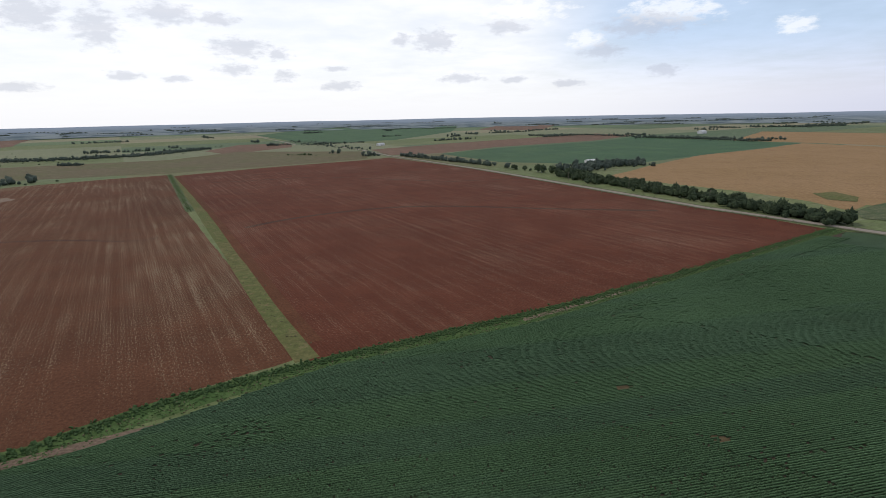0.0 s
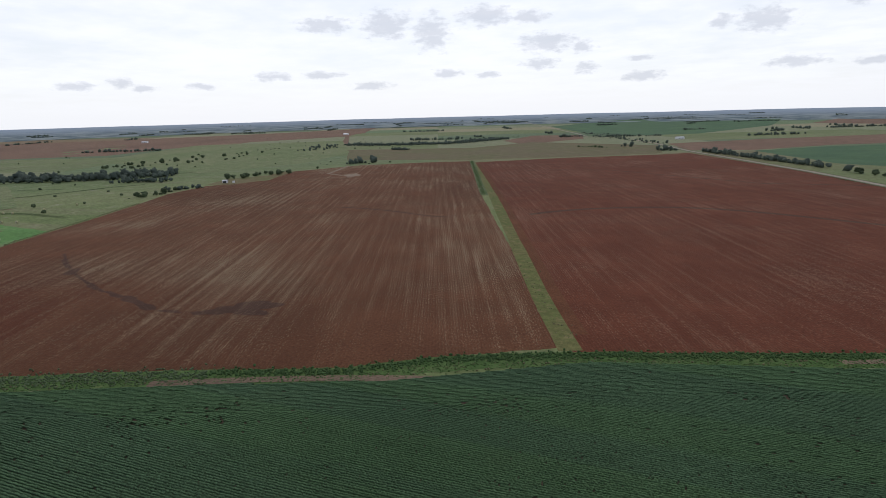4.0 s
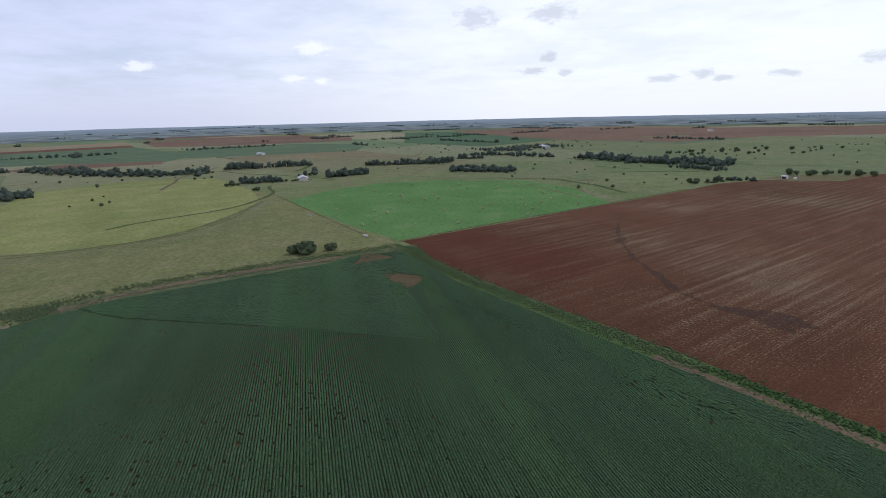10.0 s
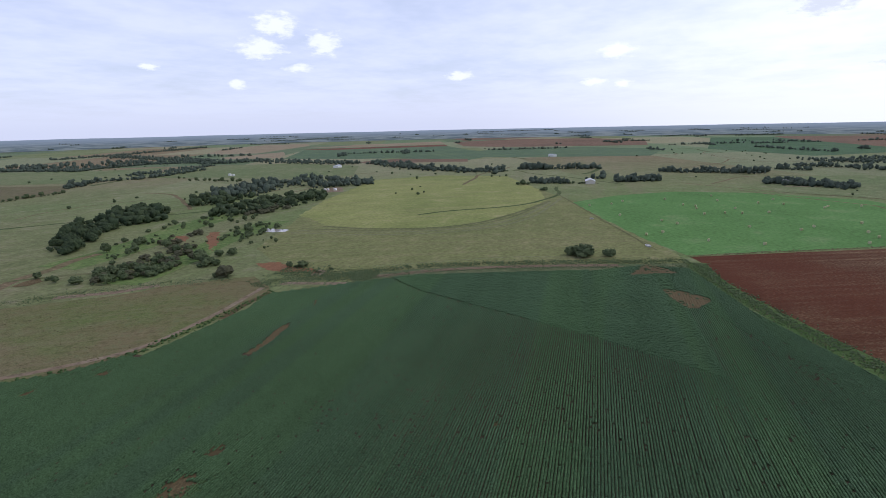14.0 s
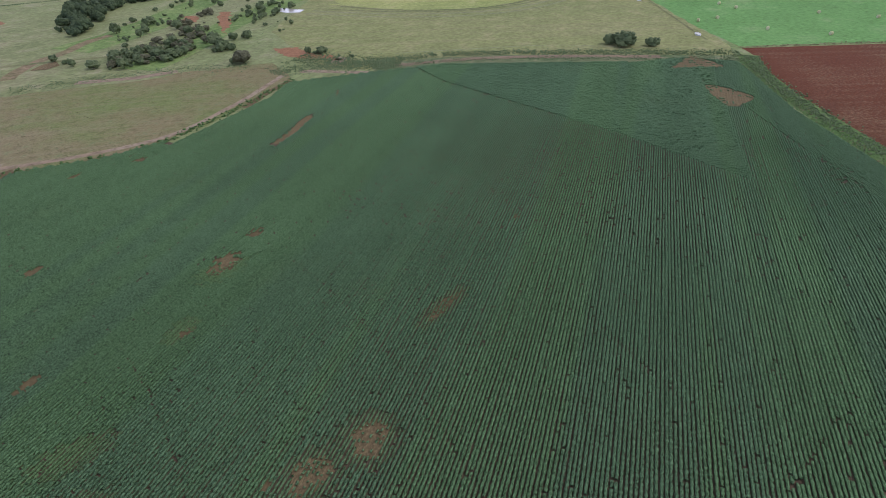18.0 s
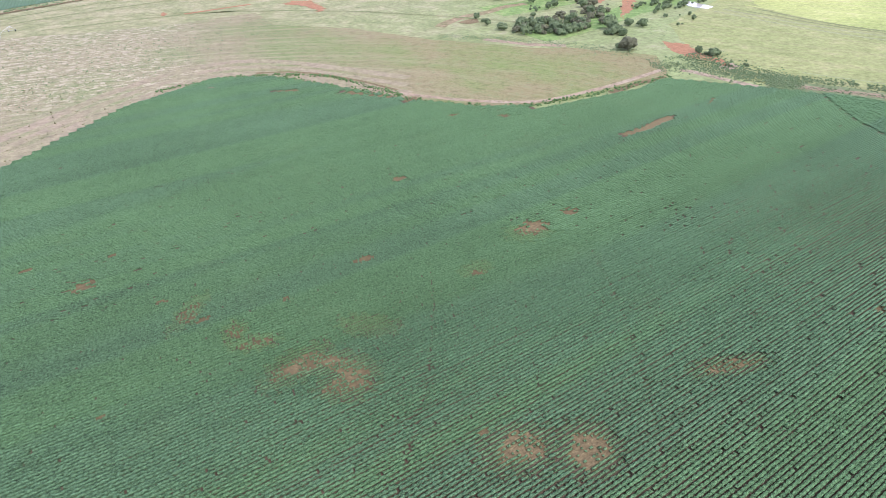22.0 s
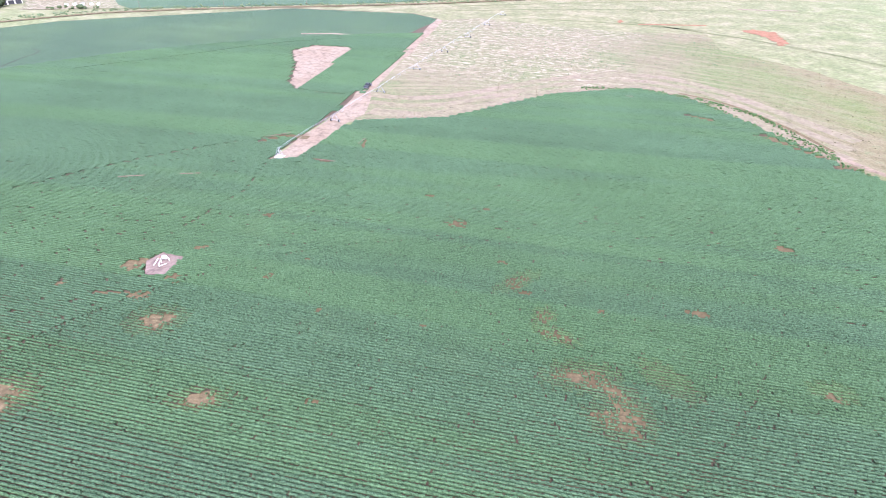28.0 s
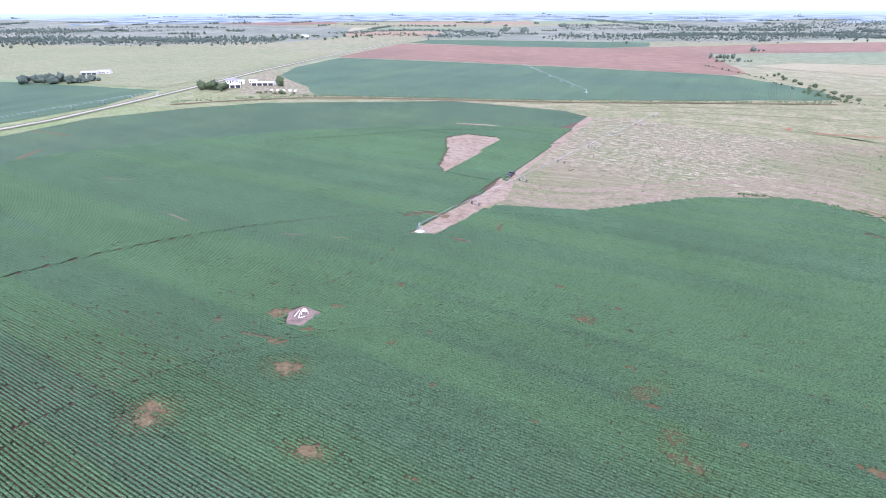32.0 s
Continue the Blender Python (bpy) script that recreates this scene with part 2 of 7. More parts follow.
def crop_material(name, leaf, soil, turn, period=0.62, ridge=0.85):
    """A field of rows too far off to tell the plants apart."""
    m, k, b = material(name, 0.85, 0.15)
    p = place(k)
    a, c = turned(k, p, turn)
    row = k.math("MULTIPLY_ADD", k.math("COSINE", k.math("MULTIPLY", c, 2 * math.pi / period)), 0.5, 0.5)
    q2 = k.join(k.math("MULTIPLY", a, 0.004), k.math("MULTIPLY", c, 0.06), 0.0)
    lane = k.noise(q2, 1.0, 4.0, 0.6)
    patch = k.noise(p, 0.015, 4.0, 0.6)
    gap = k.ramp(k.noise(p, 0.22, 4.0, 0.7), 0.66, 0.74)
    tone = k.math("MULTIPLY_ADD", k.math("ADD", lane, patch), 0.55, 0.45)
    col = k.vmath("SCALE", k.mix(k.ramp(patch, 0.35, 0.7), leaf, (leaf[0] * 1.1, leaf[1] * 1.03, leaf[2] * 0.92)), tone)
    # furrow shade painted in: the leaf colour is scaled darker between rows
    col = k.vmath("SCALE", col, k.math("MULTIPLY_ADD", k.ramp(row, 0.0, 0.35), ridge, 1.08 - ridge))
    col = k.mix(k.math("MULTIPLY", gap, 0.6), col, soil)
    k.put(b.inputs["Base Color"], col)
    bumped(k, b, k.math("MULTIPLY_ADD", row, ridge, k.noise(p, 2.5, 3.0, 0.7)), 0.7, 0.4)
    return m


def plain_material(name, col, rough=0.7, spec=0.3, metal=0.0, var=0.25, scale=1.5):
    m, k, b = material(name, rough, spec, metal)
    p = place(k)
    f = k.math("ADD", k.noise(p, scale, 4.0, 0.6), k.noise(p, scale * 7, 3.0, 0.6))
    k.put(b.inputs["Base Color"], k.vmath("SCALE", k.mix(0.0, col, col), k.math("MULTIPLY_ADD", f, var, 1 - var)))
    bumped(k, b, f, 0.2, 0.02)
    return m


def leaf_material(name, c1, c2, fine=1.6):
    m, k, b = material(name, 0.85, 0.1)
    g = k.node("ShaderNodeNewGeometry")
    o = k.node("ShaderNodeObjectInfo")
    p = g.outputs["Position"]
    f = k.math("ADD", k.math("MULTIPLY", g.outputs["Random Per Island"], 0.6), k.math("MULTIPLY", o.outputs["Random"], 0.4))
    col = k.vmath("SCALE", k.mix(f, c1, c2), k.math("MULTIPLY_ADD", k.noise(p, fine, 4.0, 0.7), 1.2, 0.4))
    k.put(b.inputs["Base Color"], col)
    bumped(k, b, k.noise(p, fine * 2, 3.0, 0.7), 1.0, 0.3)
    return m


def cotton_leaf_material(name="cotton_leaves", tint=(1.0, 1.0, 1.0)):
    """Cotton leaves: broad planter bands along the rows, yellower patches, and a leafy grain."""
    m, k, b = material(name, 0.9, 0.06)
    p = place(k)
    a, c = turned(k, p, ROW_TURN)
    band = k.noise(k.join(k.math("MULTIPLY", a, 0.0016), k.math("MULTIPLY", c, 0.045), 0.0), 1.0, 2.0, 0.5)
    step = k.noise(k.join(k.math("MULTIPLY", a, 0.003), k.math("MULTIPLY", c, 0.16), 4.0), 1.0, 2.0, 0.5)
    patch = k.noise(p, 0.02, 4.0, 0.6)
    weak = k.ramp(k.noise(p, 0.045, 4.0, 0.62), 0.55, 0.74)
    leaf = k.noise(p, 8.5, 2.0, 0.65)
    plant = k.noise(p, 2.6, 2.0, 0.6)
    dull, fresh = (0.076, 0.131, 0.068), (0.081, 0.143, 0.066)
    col = k.mix(k.ramp(band, 0.46, 0.52), tuple(u * v for u, v in zip(dull, tint)), tuple(u * v for u, v in zip(fresh, tint)))
    col = k.mix(k.math("MULTIPLY", weak, 0.18), col, (0.098, 0.140, 0.064))
    tone = k.math("MULTIPLY_ADD", leaf, 4.4, k.math("MULTIPLY_ADD", plant, 2.4, k.math("MULTIPLY_ADD", patch, 0.5, k.math("MULTIPLY_ADD", step, 0.35, -2.66))))
    k.put(b.inputs["Base Color"], k.vmath("SCALE", col, k.math("MAXIMUM", tone, 0.15)))
    bumped(k, b, leaf, 1.0, 0.25)
    return m


SOIL = (0.165, 0.060, 0.036)
STRAW = (0.34, 0.25, 0.15)
M_PASTURE = grass_material("pasture_grass", (0.184, 0.204, 0.080), (0.214, 0.226, 0.092), (0.234, 0.218, 0.112), streak=125)
# grass brightened above the pasture's tone to paint a sun patch on the hill
M_HILL = grass_material("sunlit_hill_grass", (0.228, 0.266, 0.086), (0.288, 0.308, 0.110), (0.310, 0.292, 0.138), small=0.04, streak=125)
M_HAY = grass_material("hay_meadow_grass", (0.112, 0.236, 0.070), (0.126, 0.254, 0.078), (0.150, 0.238, 0.092), small=0.03)
M_VERGE = grass_material("verge_grass", (0.095, 0.132, 0.058), (0.135, 0.152, 0.076), (0.205, 0.180, 0.112), big=0.05, small=0.25)
M_VERGE_N = grass_material("rank_verge_grass", (0.075, 0.138, 0.040), (0.100, 0.160, 0.052), (0.130, 0.165, 0.066), big=0.05, small=0.25)
M_DRAW = grass_material("fresh_draw_grass", (0.120, 0.186, 0.058), (0.160, 0.222, 0.074), (0.215, 0.222, 0.104), big=0.03, small=0.15)
M_DRY = grass_material("dry_verge_grass", (0.150, 0.130, 0.065), (0.200, 0.150, 0.090), (0.260, 0.180, 0.120), big=0.05, small=0.25)
M_LANE = grass_material("grass_lane", (0.160, 0.155, 0.060), (0.130, 0.150, 0.050), (0.200, 0.160, 0.080), big=0.04, small=0.3)
# brush colour greyed so that it carries the haze over far country
M_BRUSHLAND = grass_material("hazed_brushland", (0.140, 0.160, 0.115), (0.200, 0.205, 0.150), (0.265, 0.245, 0.180), big=0.006, small=0.02)
M_BROWN = grass_material("brown_pasture_grass", (0.165, 0.140, 0.080), (0.150, 0.150, 0.070), (0.195, 0.150, 0.100), big=0.012, streak=20)
M_RANGE = grass_material("rangeland_grass", (0.160, 0.205, 0.090), (0.200, 0.225, 0.112), (0.250, 0.235, 0.140))


def farland_material():
    """Rangeland near by, and far off the patchwork of fields along the section lines, with haze painted in."""
    m, k, b = material("rangeland_and_fields", 0.95, 0.1)
    p = place(k)
    n1 = k.ramp(k.noise(p, 0.006, 4.0, 0.6), 0.35, 0.65)
    n2 = k.noise(p, 0.07, 5.0, 0.65)
    n3 = k.noise(p, 0.35, 6.0, 0.75)
    grass = k.mix(n1, (0.160, 0.208, 0.080), (0.206, 0.236, 0.104))
    grass = k.mix(k.ramp(n2, 0.52, 0.74), grass, (0.230, 0.224, 0.142))
    ga, gc = turned(k, p, 12)
    drift = k.noise(k.join(k.math("MULTIPLY", ga, 0.004), k.math("MULTIPLY", gc, 0.035), 0.0), 1.0, 5.0, 0.62)
    grass = k.mix(k.math("MULTIPLY", k.ramp(drift, 0.47, 0.68), 0.55), grass, (0.225, 0.212, 0.125))
    px, py, pz = k.xyz(p)
    dry = k.math("MULTIPLY", k.ramp(py, -60.0, -330.0), k.ramp(px, -330.0, 60.0))
    grass = k.mix(k.math("MULTIPLY", dry, 0.85), grass, k.mix(k.ramp(n2, 0.4, 0.62), (0.188, 0.184, 0.094), (0.236, 0.206, 0.124)))
    a, c = turned(k, p, 31)
    ix = k.math("FLOOR", k.math("DIVIDE", a, 520.0))
    off = k.math("MULTIPLY", k.math("FRACT", k.math("MULTIPLY", ix, 0.618)), 400.0)
    iy = k.math("FLOOR", k.math("DIVIDE", k.math("ADD", c, off), 260.0))
    wn = k.n.new("ShaderNodeTexWhiteNoise")
    k.put(wn.inputs["Vector"], k.join(ix, iy, 3.0))
    rnd = wn.outputs["Value"]
    col = grass
    for lo, hi, tone in ((0.0, 0.13, (0.280, 0.150, 0.110)), (0.13, 0.30, (0.100, 0.170, 0.105)), (0.30, 0.44, (0.400, 0.340, 0.230)), (0.44, 0.62, (0.290, 0.300, 0.190)), (0.62, 0.72, (0.150, 0.240, 0.130))):
        pick = k.math("MULTIPLY", k.math("GREATER_THAN", rnd, lo), k.math("LESS_THAN", rnd, hi))
        col = k.mix(k.math("MULTIPLY", pick, 0.65), col, tone)
    # haze and sunlit land put into the colour: greyer with distance, brighter southward
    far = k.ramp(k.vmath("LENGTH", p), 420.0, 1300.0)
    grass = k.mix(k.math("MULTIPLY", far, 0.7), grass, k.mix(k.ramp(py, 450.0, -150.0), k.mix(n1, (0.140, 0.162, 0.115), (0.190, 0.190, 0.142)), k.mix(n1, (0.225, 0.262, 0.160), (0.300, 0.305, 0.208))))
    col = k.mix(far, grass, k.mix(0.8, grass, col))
    k.put(b.inputs["Base Color"], k.vmath("SCALE", col, k.math("MULTIPLY_ADD", n3, 1.7, k.math("MULTIPLY_ADD", n2, 0.7, -0.18))))
    bumped(k, b, n3, 0.6, 0.4)
    return m


M_FARLAND = farland_material()


def fallow_material():
    """Fallow stubble: brown and green to the west, washed pale and pinkish by the irrigation machine, with curved tillage lines."""
    m, k, b = material("fallow_stubble", 0.95, 0.1)
    p = place(k)
    x, y, z = k.xyz(p)
    n1 = k.ramp(k.noise(p, 0.022, 4.0, 0.6), 0.38, 0.66)
    n2 = k.noise(p, 0.30, 5.0, 0.72)
    n3 = k.noise(p, 1.6, 3.0, 0.7)
    east = k.ramp(x, -110.0, 40.0)
    col = k.mix(east, k.mix(n1, (0.190, 0.158, 0.082), (0.140, 0.178, 0.058)), k.mix(n1, (0.198, 0.172, 0.104), (0.150, 0.168, 0.076)))
    # tillage lines bow round the machine's middle
    far = k.vmath("LENGTH", k.vmath("SUBTRACT", p, (40.0, -60.0, 0.0)))
    around = k.math("MULTIPLY", k.math("ARCTAN2", x, y), 2.0)
    ring = k.noise(k.join(k.math("MULTIPLY", far, 0.24), around, 0.0), 1.0, 4.0, 0.65)
    rake = k.noise(k.join(k.math("MULTIPLY", far, 0.9), k.math("MULTIPLY", around, 6.0), 3.0), 1.0, 4.0, 0.7)
    col = k.mix(k.math("MULTIPLY", k.ramp(ring, 0.46, 0.62), k.math("MULTIPLY_ADD", east, 0.48, 0.12)), col, (0.275, 0.228, 0.148))
    col = k.mix(k.math("MULTIPLY", k.ramp(rake, 0.50, 0.64), k.math("MULTIPLY_ADD", east, 0.2, 0.25)), col, (0.250, 0.210, 0.132))
    wash = k.math("MULTIPLY", k.ramp(k.math("MULTIPLY_ADD", k.noise(p, 0.018, 3.0, 0.6), 90.0, x), 45.0, 95.0), k.ramp(y, -190.0, -235.0))
    rubble = k.noise(k.join(k.math("MULTIPLY", x, 0.22), k.math("MULTIPLY", y, 0.40), 7.0), 1.0, 6.0, 0.72)
    col = k.mix(k.math("MULTIPLY", wash, k.ramp(rubble, 0.47, 0.60)), col, (0.335, 0.285, 0.200))
    col = k.mix(k.math("MULTIPLY", k.ramp(n2, 0.52, 0.64), 0.75), col, (0.120, 0.136, 0.064))
    k.put(b.inputs["Base Color"], k.vmath("SCALE", col, k.math("MULTIPLY_ADD", k.math("ADD", n3, n2), 1.5, -0.5)))
    bumped(k, b, n3, 0.8, 0.3)
    return m


M_FALLOW = fallow_material()
M_STUBBLE = grass_material("pale_stubble", (0.235, 0.186, 0.130), (0.210, 0.180, 0.112), (0.170, 0.160, 0.088), big=0.05, small=0.3)
M_TAN = grass_material("ripe_stubble", (0.340, 0.215, 0.100), (0.370, 0.235, 0.115), (0.300, 0.190, 0.090), big=0.01, small=0.06)
M_RED = tilled_material("tilled_red_earth", (0.124, 0.054, 0.028), (0.36, 0.28, 0.175), 121, straw=0.62, damp=0.6, thin=0.515, headland=140.0, corner=(-255.0, 15.0, 0.0))
M_RED_E = tilled_material("worked_red_earth", (0.128, 0.044, 0.024), (0.36, 0.235, 0.155), 121, straw=0.52, damp=0.35, thin=0.535, headland=136.0)
M_RED_BARE = tilled_material("bare_headland_earth", (0.134, 0.056, 0.028), (0.26, 0.16, 0.10), 32, straw=0.35, damp=0.4, thin=0.60)
# red earth made paler and duller, aerial haze mixed into its base colour
M_RED_FAR = tilled_material("hazed_red_earth", (0.200, 0.126, 0.088), (0.27, 0.20, 0.14), 30, straw=0.6, period=11)
M_PALE_FIELD = grass_material("pale_field_stubble", (0.300, 0.240, 0.160), (0.330, 0.270, 0.180), (0.260, 0.200, 0.140), big=0.01, small=0.05)
M_STRAWGRASS = grass_material("straw_grass", (0.270, 0.235, 0.140), (0.300, 0.270, 0.165), (0.230, 0.215, 0.125), big=0.01, small=0.06, streak=12)
M_RED_STRIP = tilled_material("deep_red_earth", (0.175, 0.075, 0.052), (0.22, 0.14, 0.10), 30, straw=0.3, period=11)
M_CROP_PALE = crop_material("light_crop", (0.105, 0.165, 0.092), SOIL, 40, 2.6, 0.15)
M_COTTON = crop_material("cotton_crop", (0.076, 0.134, 0.066), SOIL, ROW_TURN)
M_CROP = crop_material("far_crop", (0.072, 0.142, 0.070), SOIL, 20, 1.9, 0.25)
M_CROP2 = crop_material("dark_crop", (0.062, 0.110, 0.060), SOIL, 100, 1.9, 0.2)
M_ROW_SOIL = tilled_material("furrow_soil", (0.092, 0.068, 0.046), (0.13, 0.10, 0.07), 11, straw=0.4, fine_grain=1.5)
M_SOIL = tilled_material("bare_red_soil", (0.126, 0.094, 0.050), (0.215, 0.168, 0.092), 10, straw=0.6, fine_grain=1.5)
M_SOIL_PALE = tilled_material("bare_tan_soil", (0.195, 0.140, 0.098), (0.27, 0.205, 0.145), 10, straw=0.6, fine_grain=1.5)
M_PAD = tilled_material("bare_pad_soil", (0.205, 0.150, 0.122), (0.27, 0.21, 0.17), 60, straw=0.6, damp=0.3, fine_grain=2.0)
M_PALE = grass_material("pale_washed_soil", (0.236, 0.174, 0.122), (0.275, 0.216, 0.156), (0.190, 0.142, 0.094), big=0.08, small=0.4)


def distance_material():
    m, k, b = material("haze_painted_distance", 1.0, 0.0)
    p = place(k)
    x, y, z = k.xyz(p)
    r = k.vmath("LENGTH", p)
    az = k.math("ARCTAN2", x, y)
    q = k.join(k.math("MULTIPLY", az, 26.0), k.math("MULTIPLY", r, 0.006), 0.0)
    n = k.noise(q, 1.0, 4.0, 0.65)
    # painted haze: the base colour turns bluer and paler towards the skyline
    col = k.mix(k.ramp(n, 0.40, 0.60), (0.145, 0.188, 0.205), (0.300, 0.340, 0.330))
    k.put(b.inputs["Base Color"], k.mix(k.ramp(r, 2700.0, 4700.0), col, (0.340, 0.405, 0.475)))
    return m


M_DISTANCE = distance_material()
M_GRAVEL = plain_material("pale_gravel", (0.36, 0.31, 0.25), 0.95, 0.1, scale=0.5)
M_CLAY = plain_material("red_clay_bank", (0.25, 0.128, 0.072), 0.95, 0.1, scale=0.35, var=0.95)
M_WATER = plain_material("muddy_water", (0.36, 0.33, 0.30), 0.15, 0.5, var=0.1)
M_LEAF = leaf_material("dark_tree_leaves", (0.042, 0.064, 0.036), (0.088, 0.114, 0.056))
# leaves of far trees, greyed and paled to paint in distance haze
M_LEAF_FAR = leaf_material("hazed_tree_leaves", (0.062, 0.084, 0.066), (0.112, 0.138, 0.104))
M_LEAF2 = leaf_material("green_shrub_leaves", (0.062, 0.090, 0.046), (0.115, 0.142, 0.070))
M_LEAF3 = leaf_material("brownish_brush_leaves", (0.075, 0.075, 0.045), (0.115, 0.115, 0.070))
M_COTTON_LEAF = cotton_leaf_material()
M_COTTON_WEAK = cotton_leaf_material("yellowish_cotton_leaves", (1.14, 1.07, 1.0))
M_WEED = leaf_material("roadside_weeds", (0.098, 0.148, 0.068), (0.155, 0.192, 0.100))
M_WEED_DARK = leaf_material("dark_weeds", (0.066, 0.122, 0.042), (0.110, 0.172, 0.064))
M_WEED_GREEN = leaf_material("fresh_green_weeds", (0.085, 0.155, 0.050), (0.135, 0.205, 0.075))
M_WEED_DRY = leaf_material("dry_grass_tufts", (0.150, 0.150, 0.075), (0.220, 0.190, 0.110))
M_DAMP = tilled_material("damp_red_earth", (0.084, 0.046, 0.032), STRAW, 121, straw=0.5, thin=0.55)
# soil colour set dark to hold the shade down in the ruts
M_RUT = plain_material("shaded_rut_soil", (0.060, 0.058, 0.040), 0.95, 0.1, var=0.5, scale=0.6)
M_DARKGRASS = grass_material("ditch_grass", (0.075, 0.110, 0.040), (0.100, 0.125, 0.050), (0.150, 0.150, 0.075), big=0.05, small=0.2)
M_DARKGRASS2 = grass_material("trodden_grass", (0.135, 0.150, 0.066), (0.155, 0.165, 0.075), (0.180, 0.170, 0.090), streak=125)
M_PASTURE_PALE = grass_material("pale_cut_grass", (0.190, 0.205, 0.104), (0.215, 0.220, 0.118), (0.210, 0.200, 0.112), streak=125)
M_BALE_END = plain_material("bale_end_hay", (0.52, 0.49, 0.32), 0.95, 0.1, scale=5.0, var=0.4)
M_BARK = plain_material("bark", (0.10, 0.075, 0.055), 0.95, 0.1)
M_WHITE = plain_material("white_paint", (0.80, 0.79, 0.77), 0.5, 0.3, var=0.12)
M_TIN = plain_material("galvanised_steel", (0.60, 0.61, 0.63), 0.42, 0.5, 0.6, var=0.15)
M_PIVOT = plain_material("dull_galvanised_steel", (0.42, 0.43, 0.44), 0.6, 0.3, 0.2, var=0.2)
M_GREYROOF = plain_material("grey_shingles", (0.28, 0.27, 0.27), 0.9, 0.2)
M_WALL = plain_material("pale_siding", (0.62, 0.58, 0.52), 0.8, 0.2, var=0.15)
M_DARK = plain_material("dark_panel", (0.035, 0.035, 0.04), 0.4, 0.4)
M_GLASS = plain_material("dark_window_glass", (0.03, 0.035, 0.045), 0.08, 0.5)
M_TYRE = plain_material("rubber", (0.03, 0.03, 0.03), 0.85, 0.2)
M_POLE = plain_material("weathered_pole_wood", (0.20, 0.16, 0.125), 0.9, 0.1)
M_BALE = plain_material("baled_hay", (0.43, 0.40, 0.22), 0.95, 0.1, scale=4.0, var=0.5)
M_PICKUP = plain_material("dark_grey_paint", (0.022, 0.024, 0.030), 0.4, 0.4, var=0.08)
M_CONC = plain_material("concrete", (0.55, 0.53, 0.50), 0.85, 0.2)


# ---- building blocks ----
def rise(x, y):
    """Height of the ground: level round the camera, then raised to fit the skyline in its view."""
    r = math.hypot(x, y)
    if r <= 1200.0:
        return 0.0
    roll = (r - 2500) / 2300 * 4 * noise.noise((x / 900, y / 900, 0)) if r > 2500 else 0.0
    return 24.0 * ((r - 1200.0) / 3600.0) ** 2 + roll


def part(name, bm, mat, parent=None, label=""):
    me = bpy.data.meshes.new(name)
    bm.to_mesh(me)
    bm.free()
    me.materials.append(mat)
    ob = new(name, me)
    ob.parent = parent
    if label:
        tagged(ob, label)
    return ob


def thing(name, label, category, group="", kind=""):
    return tagged(new(name), label, category, group, kind)


def poly_area(p):
    return 0.5 * sum(a[0] * b[1] - b[0] * a[1] for a, b in zip(p, p[1:] + p[:1]))


def rough_edge(pts, step, amp, seed):
    """Walk the outline in steps, each set off sideways by a little, so that no border is ruled."""
    rnd = random.Random(seed)
    out = []
    for a, b in zip(pts, pts[1:] + pts[:1]):
        d = math.dist(a, b)
        n = max(1, min(160, round(d / step)))
        nx, ny = (b[1] - a[1]) / max(d, 1e-6), (a[0] - b[0]) / max(d, 1e-6)
        for i in range(n):
            f = i / n
            o = rnd.uniform(-amp, amp) if i else 0
            out.append((a[0] + (b[0] - a[0]) * f + nx * o, a[1] + (b[1] - a[1]) * f + ny * o))
    return out


def smooth_line(pts, times=2):
    """Round the corners of an open line."""
    for _ in range(times):
        out = [pts[0]]
        for a, b in zip(pts, pts[1:]):
            out += [(0.75 * a[0] + 0.25 * b[0], 0.75 * a[1] + 0.25 * b[1]), (0.25 * a[0] + 0.75 * b[0], 0.25 * a[1] + 0.75 * b[1])]
        pts = out + [pts[-1]]
    return pts


def sheet(name, pts, mat, lift, label, category="field", step=6.0, amp=0.6, kind="structure"):
    """A piece of land: an outline filled level with the ground, lifted a little over what lies below it."""
    bm = bmesh.new()
    pts = rough_edge(pts, step, amp, len(name) + int(abs(pts[0][0])))
    if poly_area(pts) < 0:
        pts = pts[::-1]
    co = [Vector(p) for p in pts]
    if max(math.hypot(*p) for p in pts) > 1150:
        xs, ys = [p[0] for p in pts], [p[1] for p in pts]
        gx, gy = np.meshgrid(np.arange(min(xs) + 60, max(xs), 120), np.arange(min(ys) + 60, max(ys), 120))
        ok = inside(pts, gx, gy)
        co += [Vector((float(x), float(y))) for x, y in zip(gx[ok], gy[ok])]
    vs, _, faces, _, _, _ = delaunay_2d_cdt(co, [], [list(range(len(pts)))], 1, 1e-4)
    made = [bm.verts.new((v.x, v.y, 0)) for v in vs]
    for f in faces:
        if len(set(f)) > 2:
            bm.faces.new([made[i] for i in f])
    bmesh.ops.recalc_face_normals(bm, faces=bm.faces)
    if sum(f.normal.z for f in bm.faces) < 0:
        bmesh.ops.reverse_faces(bm, faces=bm.faces)
    for v in bm.verts:
        v.co.z = rise(v.co.x, v.co.y) + lift + max(0.0, math.hypot(v.co.x, v.co.y) - 1500) * 0.0007
    return tagged(part(name, bm, mat), label, category, kind=kind)


